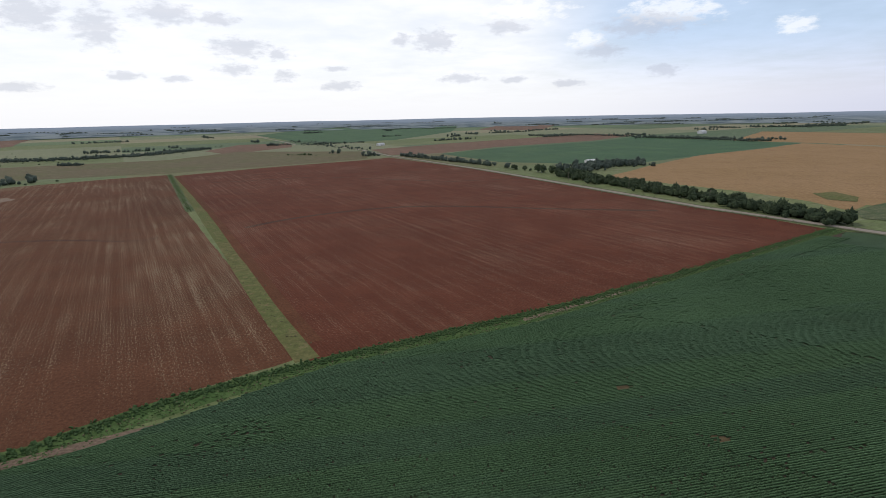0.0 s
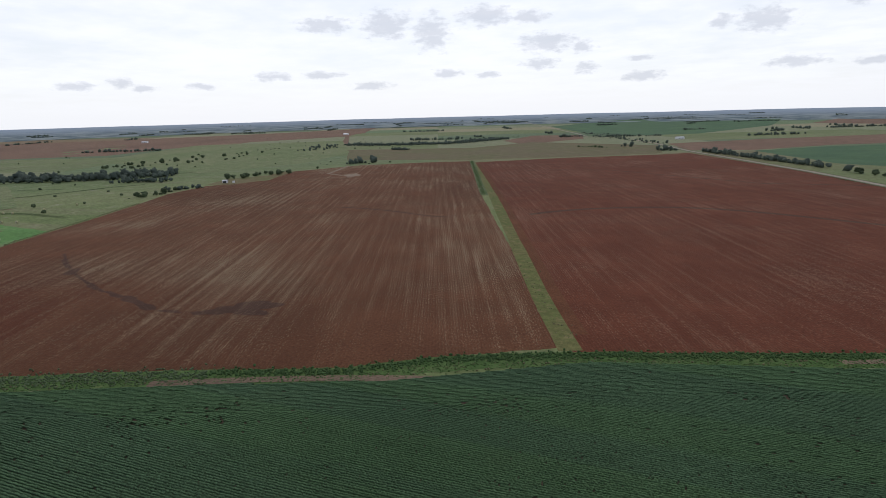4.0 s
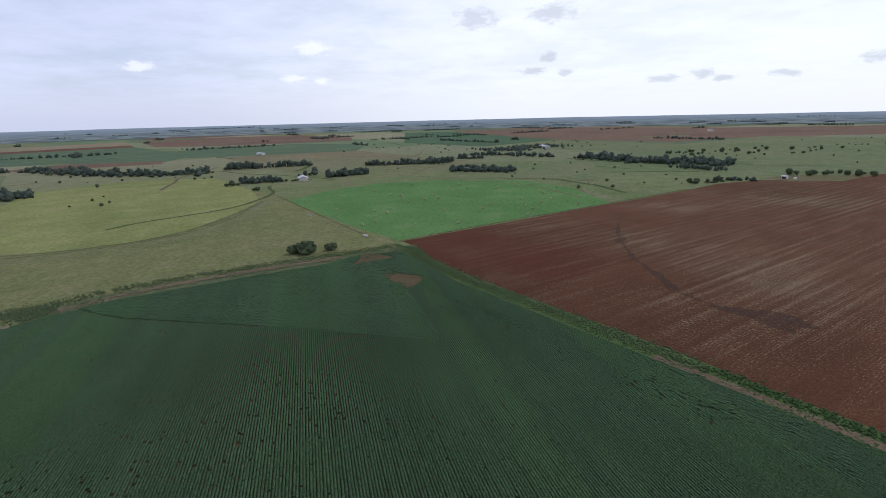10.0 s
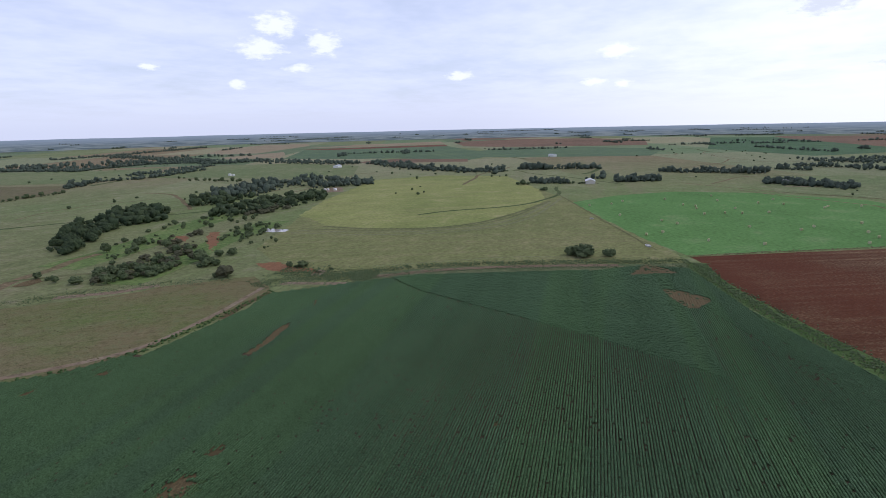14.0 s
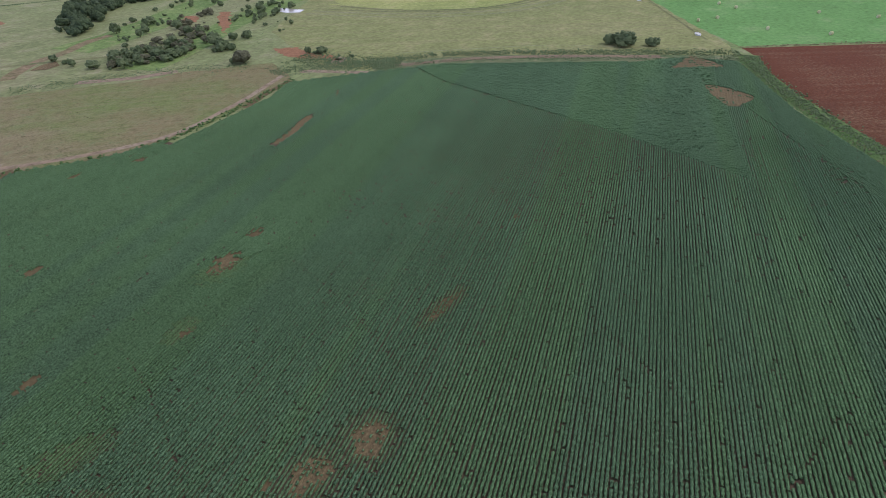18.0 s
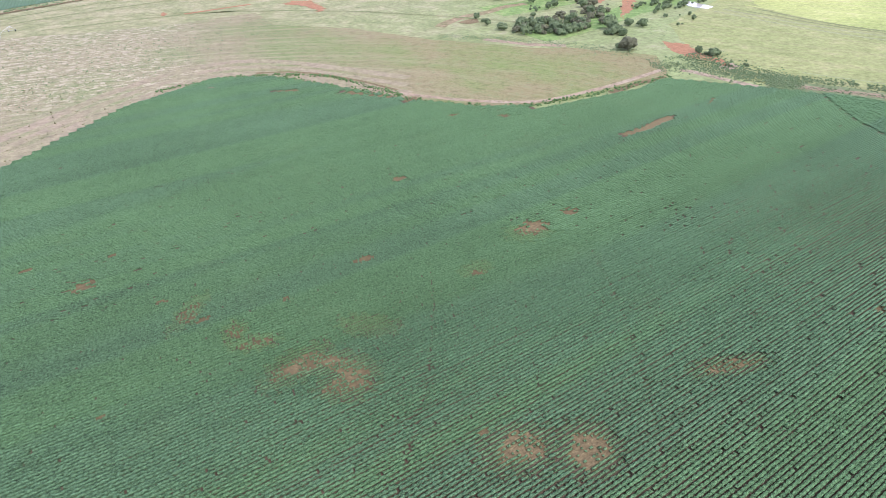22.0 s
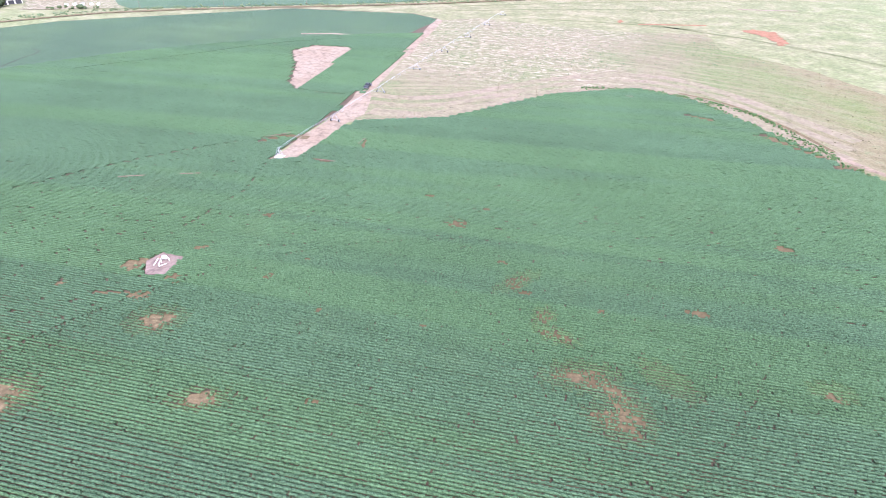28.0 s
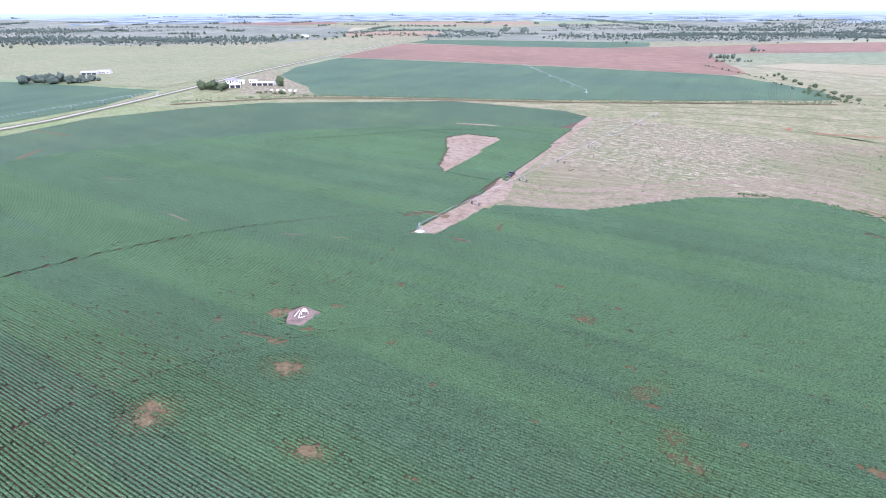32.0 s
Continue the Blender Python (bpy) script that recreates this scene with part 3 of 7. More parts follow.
def strip(name, line, width, mat, lift, label, category, amp=0.3):
    """A road, track or verge of that width along a line."""
    left, right = [], []
    rnd = random.Random(len(line))
    for i, p in enumerate(line):
        a, b = line[max(i - 1, 0)], line[min(i + 1, len(line) - 1)]
        d = math.dist(a, b)
        nx, ny = (b[1] - a[1]) / d, (a[0] - b[0]) / d
        w = width / 2 * (1 + rnd.uniform(-0.08, 0.08))
        left.append((p[0] - nx * w, p[1] - ny * w))
        right.append((p[0] + nx * w, p[1] + ny * w))
    bm = bmesh.new()
    a, b = ([bm.verts.new((x, y, rise(x, y) + lift + max(0.0, math.hypot(x, y) - 1500) * 0.0007)) for x, y in side] for side in (left, right))
    for i in range(len(line) - 1):
        bm.faces.new((a[i], b[i], b[i + 1], a[i + 1]))
    bmesh.ops.recalc_face_normals(bm, faces=bm.faces)
    if sum(f.normal.z for f in bm.faces) < 0:
        bmesh.ops.reverse_faces(bm, faces=bm.faces)
    return tagged(part(name, bm, mat), label, category, kind="structure")


def dense(line, step):
    out = []
    for a, b in zip(line, line[1:]):
        n = max(1, round(math.dist(a, b) / step))
        out += [(a[0] + (b[0] - a[0]) * i / n, a[1] + (b[1] - a[1]) * i / n) for i in range(n)]
    return out + [line[-1]]


def inside(poly, x, y):
    """Which of the points (arrays) lie in the outline."""
    hit = np.zeros(x.shape, bool)
    for (ax, ay), (bx, by) in zip(poly, poly[1:] + poly[:1]):
        if ay == by:
            continue
        hit ^= ((ay > y) != (by > y)) & (x < (bx - ax) * (y - ay) / (by - ay) + ax)
    return hit


def box(bm, x0, y0, z0, x1, y1, z1, bevel=0.0):
    r = bmesh.ops.create_cube(bm, size=1.0, matrix=Matrix.Translation(((x0 + x1) / 2, (y0 + y1) / 2, (z0 + z1) / 2)) @ Matrix.Diagonal((x1 - x0, y1 - y0, z1 - z0, 1)))
    if bevel:
        es = {e for v in r["verts"] for e in v.link_edges}
        bmesh.ops.bevel(bm, geom=list(es), offset=bevel, segments=1, affect="EDGES")


def rod(bm, a, b, r, sides=6, r2=None):
    a, b = Vector(a), Vector(b)
    d = b - a
    m = Matrix.Translation((a + b) / 2) @ d.to_track_quat("Z", "Y").to_matrix().to_4x4()
    bmesh.ops.create_cone(bm, cap_ends=True, segments=sides, radius1=r, radius2=r if r2 is None else r2, depth=d.length, matrix=m)


# ---- the land ----
def build_ground():
    bm = bmesh.new()
    rings = [0, 40, 120, 300, 600, 900, 1200] + [1200 + 3600 * i / 24 for i in range(1, 25)]
    n = 128
    prev = None
    for r in rings:
        if r == 0:
            prev = [bm.verts.new((0, 0, 0))]
            continue
        cur = []
        for i in range(n):
            a = 2 * math.pi * i / n
            x, y = r * math.cos(a), r * math.sin(a)
            z = rise(x, y)
            cur.append(bm.verts.new((x, y, z)))
        for i in range(n):
            j = (i + 1) % n
            if len(prev) == 1:
                bm.faces.new((prev[0], cur[i], cur[j]))
            else:
                bm.faces.new((prev[i], cur[i], cur[j], prev[j]))
        prev = cur
    for f in bm.faces:
        f.smooth = True
    tagged(part("ground", bm, M_FARLAND), "green rolling rangeland reaching to the skyline, far haze in its colour", "ground", kind="structure")


build_ground()

def build_backdrop():
    """The last rise before the skyline, too far to shift; its haze is painted in the colour."""
    bm = bmesh.new()
    rings = (2500, 2900, 3300, 3600, 3900, 4100, 4300, 4500, 4650, 4795)
    n = 160
    prev = None
    for r in rings:
        cur = []
        for i in range(n):
            a = 2 * math.pi * i / n
            x, y = r * math.cos(a), r * math.sin(a)
            z = rise(x, y) + 2.0 * noise.noise((x / 240, y / 240, 5))
            cur.append(bm.verts.new((x, y, z + (r - 2500) / 2300 * 1.5 + 1.0)))
        if prev:
            for i in range(n):
                bm.faces.new((prev[i], cur[i], cur[(i + 1) % n], prev[(i + 1) % n]))
        prev = cur
    tagged(part("backdrop", bm, M_DISTANCE), "blue-green distance of fields and woods, haze in its colour", "distance", kind="structure")


build_backdrop()

# Cotton field round the camera: outline, starting at its north-east corner by the road
COTTON = [(216, 274), (31.0, 157.3), (-32.2, 128.4), (-73.5, 95.7), (-125.1, 65.0), (-202.7, 16.1), (-254.9, -6.5), (-249.8, -27.6), (-231.0, -47.6), (-234.1, -46.6), (-195.9, -116.5), (-172.7, -138.3), (-148.9, -158.5), (-132.6, -152.5), (-87.6, -148.8), (-87.3, -153.2), (-71.5, -158.8), (-50.6, -174.9), (-28.5, -199.4), (-8.7, -219.2), (13.8, -226.3), (43.8, -204.7), (70.9, -164.3), (98.1, -148.8), (105.0, -112.8), (107.6, -115.6), (112.8, -175.7), (147, -323), (171, -333), (256, -316), (363, -220), (385, -174), (398, -114), (378, -58)] + [(420, 60), (330, 190), (252, 262)]
sheet("cotton_field", COTTON, M_ROW_SOIL, 0.02, "brown soil under long rows of cotton", amp=0.5)
sheet("cotton_field_far", [(146, -321), (171, -332), (256, -315), (362, -220), (384, -174), (397, -114), (377, -58), (418, 60), (329, 189), (252, 260), (217, 272)] + [(312 * math.cos(radians(a)), 312 * math.sin(radians(a))) for a in range(52, -66, -6)], M_COTTON, 0.05, "dark green cotton in rows too far off to tell apart", amp=0.3)

# The land round it, nearest first; later sheets lie a little higher
VERGE_LINE = [(216, 277), (64.2, 180.5), (-4.7, 144.4), (-32.8, 131.4), (-66.1, 111.1), (-84.2, 94.5), (-85.7, 92.5), (-130.3, 67.9), (-183.3, 33.7), (-232.9, 4.9), (-266.6, -3.7)]
RED_W = [(-41.9, 134.1), (-67.7, 114.3), (-95.9, 94.3), (-135.3, 70.8), (-195.4, 36.6), (-267.1, -1.0), (-277.3, -6.7), (-311, 47), (-373, 146), (-392, 180), (-429, 237), (-458, 279), (-474, 331), (-449, 390), (-491, 460), (-454, 552), (-390, 611), (-337, 644), (-187, 378), (-89.4, 216.1)]
RED_E = [(-38.0, 131.5), (-33.2, 134.5), (-4.7, 147.1), (26.3, 161.5), (93.7, 200.4), (214, 279), (170, 375), (118, 486), (52, 622), (-81, 844), (-119, 803), (-231, 722), (-319, 633), (-120, 275)]
sheet("red_field_west", RED_W, M_RED, 0.03, "tilled red earth field with pale straw in lines", amp=0.4)
sheet("red_field_east", RED_E, M_RED_E, 0.03, "tilled dark red earth field beside the road", amp=0.4)
def beside(line, shift):
    """A line set off sideways, its points well apart."""
    out = []
    far = [line[0]]
    for p in line[1:]:
        if math.dist(p, far[-1]) > 22:
            far.append(p)
    line = smooth_line(far, 1)
    for i, p in enumerate(line):
        a, b = line[max(i - 1, 0)], line[min(i + 1, len(line) - 1)]
        d = math.dist(a, b)
        out.append((p[0] + (b[1] - a[1]) / d * shift, p[1] + (a[0] - b[0]) / d * shift))
    return out


strip("red_field_edge", dense(beside(smooth_line(VERGE_LINE[4:], 1), 8.5), 5), 12.0, M_RED, 0.045, "bare red headland along the verge", "field")
strip("red_field_edge_east", dense(beside(smooth_line(VERGE_LINE[:4], 1), 8.0), 5), 11.0, M_RED_E, 0.045, "bare red headland along the verge", "field")
LANE = [(-324, 629), (-179, 382), (-97.3, 236.4), (-60.5, 170.2), (-38.5, 133.6)]
strip("grass_lane", smooth_line(dense(LANE, 40), 1), 6.6, M_LANE, 0.05, "dry grass lane between two red fields", "lane")
strip("red_lane_edge", dense(beside(smooth_line(dense(LANE, 40), 1), -5.5), 20), 5.0, M_RED_BARE, 0.04, "bare red earth along the grass lane", "field")
strip("ditch_grass", dense([(-336, 649), (-233, 464), (-185, 379)], 20), 6.0, M_VERGE, 0.07, "green grass strip along a ditch", "verge")
strip("verge_north", dense(smooth_line(VERGE_LINE, 1), 6), 8.5, M_VERGE_N, 0.06, "weedy green verge between red earth and cotton", "verge")
strip("bare_edge_north", dense(smooth_line([(209, 274), (111.7, 213.4), (40.6, 167.6), (25.9, 159.2)], 1), 6), 2.4, M_PALE, 0.10, "bare dry strip at the edge of the cotton", "verge")
strip("bare_edge_middle", dense(smooth_line([(-128.3, 64.9), (-110.3, 76.8), (-93.5, 86.7), (-78.4, 95.0), (-65.6, 101.0), (-55.0, 107.0)], 1), 4), 3.0, M_SOIL_PALE, 0.16, "bare pinkish strip at the edge of the cotton", "verge")

PASTURE = [(-262.8, -6.6), (-252.0, -27.8), (-232.6, -47.9), (-238.1, -47.4), (-199.0, -118.3), (-175.3, -140.4), (-171.9, -164.9), (-206, -227), (-268, -262), (-385, -324), (-554, -385), (-630, -330), (-642, -239), (-519, -157), (-448, -105), (-343, -50), (-282.8, -13.4)]
sheet("pasture", PASTURE, M_PASTURE, 0.03, "grazed grey-green pasture below the hill", amp=1.0)
sheet("hill_pasture", smooth_line([(-279.3, -236.4), (-281.0, -205.0), (-283.2, -185.3), (-303.1, -154.4), (-344.6, -136.8), (-390.0, -131.0), (-443.0, -128.1)], 1) + [(-519, -157), (-642, -239), (-630, -330), (-554, -385), (-385, -324), (-306, -286)], M_HILL, 0.05, "yellow-green cut grass on the hill, sun patch in its colour", amp=1.6)
HAY = [(-280.4, -7.9), (-321, 56), (-378, 149), (-463, 143), (-527, 113), (-551, 37), (-540, -31), (-494, -79), (-440, -104), (-367, -64), (-309, -30)]
sheet("hay_meadow", HAY, M_HAY, 0.042, "bright green hay meadow dotted with round bales", amp=1.0)
WEST_VERGE = [(-259.7, -3.8), (-244.5, -37.3), (-234.2, -60.0), (-217.2, -93.0), (-200.7, -119.2), (-178.1, -139.5)]
strip("verge_west", dense(smooth_line(WEST_VERGE, 1), 6), 11.0, M_VERGE, 0.05, "weedy verge between pasture and cotton", "verge")
strip("bare_edge_west", dense(smooth_line([(-247.8, -35.8), (-237.3, -60.7), (-219.2, -93.8), (-203.9, -115.2), (-185.4, -133.0)], 1), 6), 4.0, M_SOIL_PALE, 0.10, "bare reddish strip along the pasture fence", "verge")
FALLOW = [(-150.9, -160.1), (-115.4, -153.5), (-87.1, -152.7), (-71.4, -158.4), (-50.4, -174.4), (-28.4, -198.7), (-8.6, -218.4), (13.8, -225.4), (43.7, -204.0), (70.7, -163.9), (97.9, -148.4), (102.3, -145.4), (111.1, -175.1), (144, -321), (125, -336), (78, -331), (34, -332), (-9, -344), (-16, -311), (-56.0, -282.0), (-82.3, -248.9), (-144.2, -198.3), (-164.7, -184.4)]
sheet("fallow_field", FALLOW, M_FALLOW, 0.03, "pale tan fallow stubble with faint curved tracks", amp=0.8)
sheet("brown_fallow", [(-148.9, -160.0), (-101.2, -151.3), (-73.2, -161.5), (-103.5, -217.0), (-106.1, -217.5), (-135.3, -210.7), (-164.7, -184.4), (-151.8, -161.3)], M_FALLOW, 0.05, "brown grassy fallow above the cotton edge", amp=1.0)
sheet("dirt_lane", [(106.7, -109.9), (99.1, -115.5), (100.0, -132.5), (101.7, -146.6), (100.8, -155.0), (105.9, -167.6), (112.0, -178.5), (143, -319), (149, -324), (117.5, -179.8), (110.6, -153.3), (109.1, -131.7)], M_PALE, 0.06, "bare pink dirt lane along the irrigation pipe", "lane", amp=0.6)
sheet("washed_patch", [(182.0, -219.7), (177.6, -233.9), (157.0, -238.5), (146.9, -202.8), (140.4, -169.4), (148.4, -174.0), (164.5, -199.4)], M_PALE, 0.06, "pale washed-out bare patch in the cotton", "patch", step=2.5, amp=1.5)
for shift, w in ((5.0, 7.0), (15.0, 4.0), (24.0, 5.0)):
    band = smooth_line([(98.0, -155.1), (83.5, -155.8), (70.7, -163.9), (58.1, -182.1), (43.7, -204.0), (13.8, -225.4), (-8.6, -218.4), (-28.4, -198.7), (-50.4, -174.4)], 2)
    strip("pale_stubble_band", dense([(x * (1 + shift / max(1.0, math.hypot(x, y))), y * (1 + shift / max(1.0, math.hypot(x, y)))) for x, y in band], 4), w, M_STUBBLE, 0.055, "pale cut stubble band along the cotton edge", "stubble")
strip("washed_streak", dense([(202, -253), (185, -261), (160, -264)], 10), 2.6, M_PALE, 0.06, "pale bare streak in the cotton", "patch")

# Far fields
FAR = []


def far_field(name, mat, label, pts):
    """A field beyond the near ones; each next one lies a little higher."""
    sheet(name, pts, mat, 0.06 + 0.005 * len(FAR), label, step=25.0, amp=1.5)
    FAR.append((name, mat, label, pts))


far_field("tan_field", M_TAN, "ripe tan stubble field beyond the road", [(171, 536), (259, 640), (379, 766), (540, 873), (672, 979), (726, 839), (356, 405), (264, 329), (264, 368), (230, 454)] + [(420, 330), (330, 285)])
far_field("tan_field_far", M_TAN, "ripe tan stubble on the rise", [(616, 1113), (898, 1479), (1067, 1240), (747, 863), (683, 994), (648, 1050)])
far_field("green_field_north", M_CROP, "green crop field beyond the tree row", [(0, 903), (94, 1006), (341, 1169), (492, 1338), (638, 1033), (669, 979), (379, 766), (268, 683), (192, 672), (83, 725)])
far_field("red_field_north", M_RED_FAR, "reddish tilled field", [(-138, 1051), (-85, 891), (0, 917), (110, 1053), (353, 1213), (523, 1424), (465, 1589), (251, 1415), (25, 1226)])
far_field("green_field_far_north", M_CROP, "deep green crop field", [(-692, 2004), (-640, 2678), (-506, 3053), (89, 2673), (41, 1968), (-121, 1449), (-254, 1345), (-400, 1468)])
far_field("red_field_far_north", M_RED_FAR, "distant red tilled field", [(155, 2132), (368, 2951), (657, 2871), (368, 1963)])
far_field("red_strip_north", M_RED_FAR, "red strip of bare earth", [(-496, 1113), (-511, 1347), (-393, 1386), (-335, 1203), (-404, 1002)])
far_field("red_field_far_west", M_RED_FAR, "distant red field", [(-1670, 1969), (-1585, 2047), (-1214, 1511), (-1176, 1381), (-764, 891), (-887, 1013)])
far_field("brown_pasture_north", M_BROWN, "brownish dry pasture", [(-525, 607), (-680, 790), (-457, 891), (-410, 1077), (-149, 1007), (-116, 844), (-122, 824), (-236, 739), (-343, 663)])
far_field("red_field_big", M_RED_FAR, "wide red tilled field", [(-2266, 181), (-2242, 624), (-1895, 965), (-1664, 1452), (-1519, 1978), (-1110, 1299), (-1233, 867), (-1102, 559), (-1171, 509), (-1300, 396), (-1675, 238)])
far_field("green_strip_far", M_RANGE, "green strip across red earth", [(-1347, 586), (-1526, 825), (-1392, 779), (-1233, 543)])
far_field("green_field_west", M_CROP, "green crop field", [(-2179, -19), (-2161, 172), (-1328, 366), (-1125, 157), (-1371, -16)])
far_field("tan_field_west", M_PALE_FIELD, "pale tan field on the western rise", [(-1025, -1297), (-1349, -1571), (-1592, -1630), (-1719, -1532), (-1552, -1363), (-1081, -1145), (-1018, -1223)])
far_field("tan_field_creek", M_PALE_FIELD, "pale tan field beside the creek woods", [(-899, -1082), (-1156, -1119), (-1067, -1027), (-925, -905), (-852, -999)])
far_field("green_field_creek", M_CROP_PALE, "soft green crop field beyond the creek", [(-893, -868), (-1243, -1120), (-1418, -953), (-1529, -771), (-1287, -579), (-1166, -434), (-925, -423), (-950, -616), (-914, -680)])
far_field("pale_strip_west", M_PALE_FIELD, "pale strip of stubble above a red field", [(-1359, -1244), (-1653, -1176), (-1936, -1011), (-1690, -862), (-1495, -1044)])
far_field("red_strip_west", M_RED_STRIP, "deep red strip of bare earth", [(-1297, -1169), (-1460, -1020), (-1648, -841), (-1528, -767), (-1386, -932), (-1276, -1032)])
far_field("red_field_distant", M_RED_FAR, "distant red field", [(-2598, -1376), (-2949, -1089), (-2375, -712), (-2009, -937)])
far_field("red_field_ridge", M_RED_FAR, "long red field along a ridge", [(-1866, -917), (-2153, -746), (-2209, -454), (-1948, -218), (-1590, -170), (-1534, -316), (-1472, -546), (-1513, -707)])
far_field("red_field_creek", M_RED_FAR, "reddish tilled field by the creek", [(-832, -619), (-932, -593), (-955, -437), (-883, -404), (-834, -520), (-793, -558)])
far_field("light_pasture_west", M_CROP_PALE, "light green pasture below the red ridge", [(-1188, -542), (-1439, -534), (-1466, -302), (-1379, -111), (-1100, -112), (-1030, -311), (-1016, -427)])
far_field("brown_field_south_west", M_BROWN, "brown worked field beyond a hedge", [(-324, -856), (-373, -745), (-352, -691), (-300, -648), (-239, -640)])
far_field("grey_pasture", M_RANGE, "grey-green pasture before the woods", [(-447, -1171), (-543, -983), (-638, -909), (-465, -744), (-391, -780), (-332, -876)])
far_field("second_cotton_field", M_CROP2, "dark green cotton field beyond the dirt track", [(493, -323), (556, -389), (608, -501), (445, -548), (267, -592), (132, -611), (48, -547), (31, -500), (107, -436), (227, -347), (358, -269)])
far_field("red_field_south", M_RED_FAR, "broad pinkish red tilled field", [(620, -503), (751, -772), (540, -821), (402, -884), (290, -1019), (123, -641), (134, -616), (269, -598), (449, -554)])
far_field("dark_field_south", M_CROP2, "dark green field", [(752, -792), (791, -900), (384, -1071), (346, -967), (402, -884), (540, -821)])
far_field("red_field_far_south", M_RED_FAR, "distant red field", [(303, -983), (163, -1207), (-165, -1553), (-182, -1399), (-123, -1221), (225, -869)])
far_field("roadside_cotton", M_CROP2, "dark green cotton beyond the road", [(690, -121), (584, -164), (491, -200), (443, -137), (422, -67)])
far_field("tan_grass_south", M_STRAWGRASS, "pale straw-coloured grass", [(139, -722), (103, -793), (-27, -845), (-128, -866), (-240, -830), (-190, -690), (-106, -698), (-25, -687), (41, -701)])
far_field("pink_field_south", M_RED_FAR, "faint pinkish field beyond the river", [(2144, -1100), (2134, -1704), (1757, -1451), (1807, -1103)])
far_field("green_field_river", M_CROP_PALE, "light green field before the river woods", [(621, -1268), (413, -1257), (380, -1087), (600, -1019)])
far_field("pale_pasture_south", M_PASTURE_PALE, "pale green pasture beyond the road", [(732, -129), (505, -206), (567, -335), (675, -546), (934, -514), (1350, -254)])
far_field("farmyard", M_FALLOW, "bare tan farmyard", [(424, -235), (506, -298), (564, -363), (476, -318), (406, -294), (366, -267)])
far_field("brush_country", M_BRUSHLAND, "brushy river country, grey haze in its colour", [(1438, -271), (3545, -700), (2428, -1091), (1432, -1237), (1014, -840), (965, -654), (1079, -511), (1159, -402)])
far_field("brush_country_south", M_BRUSHLAND, "brushy river country, grey haze in its colour", [(840, -917), (1044, -1287), (960, -1813), (68, -3445), (-677, -3492), (-438, -2214), (214, -1219), (397, -1105), (587, -994)])
far_field("pink_field", M_BROWN, "pale reddish strip of bare earth", [(-246, -692), (-301, -711), (-349, -714), (-331, -676), (-233, -656)])
far_field("upper_pasture", M_RANGE, "olive pasture between tree belts", [(-490, -789), (-691, -844), (-782, -730), (-750, -553), (-595, -449), (-533, -519), (-519, -594), (-490, -702)])
far_field("creek_pasture", M_RANGE, "green pasture beyond the meadow", [(-702, 50), (-756, 153), (-698, 248), (-507, 183), (-541, 120), (-565, 52)])
far_field("wide_pasture", M_RANGE, "wide green pasture with scattered cedars", [(-982, 473), (-1224, 842), (-944, 1078), (-627, 732), (-560, 553), (-594, 407), (-684, 428)])
far_field("green_patch", M_LANE, "green weedy patch in the stubble", [(289, 401), (311, 408), (309, 380), (293, 361), (280, 372)])
far_field("green_corner", M_VERGE, "green grass at the corner of the stubble", [(260, 323), (288, 344), (318, 360), (264, 296), (253, 304)])

# Roads and tracks
ROAD_N = [(-222, 1174), (-153, 1040), (-84, 879), (52, 628), (118, 486), (180, 353), (236, 263)]
ROAD_S = [(401, -63), (411, -97), (435, -142), (482, -224), (555, -342), (636, -493), (770, -761), (808, -841)]
for nm, ln, w in (("road_north", ROAD_N, 6.5), ("road_south", ROAD_S, 4.2)):
    strip(nm + "_verge", dense(ln, 20), w + 6, M_VERGE, 0.26, "grassy verge along a gravel road", "verge")
    strip(nm, dense(ln, 20), w, M_GRAVEL, 0.34, "pale gravel country road", "road")
strip("dirt_track", dense(smooth_line([(409, -172), (389, -212), (351, -264), (222, -341), (170, -374), (104, -425), (29, -476)], 1), 10), 4.0, M_SOIL, 0.32, "red dirt track between two cotton fields", "track")
strip("far_lane", dense([(-1035, 2601), (-724, 2022), (-427, 1454), (-354, 1296)], 30), 6.0, M_GRAVEL, 0.6, "pale lane in the distance", "road")


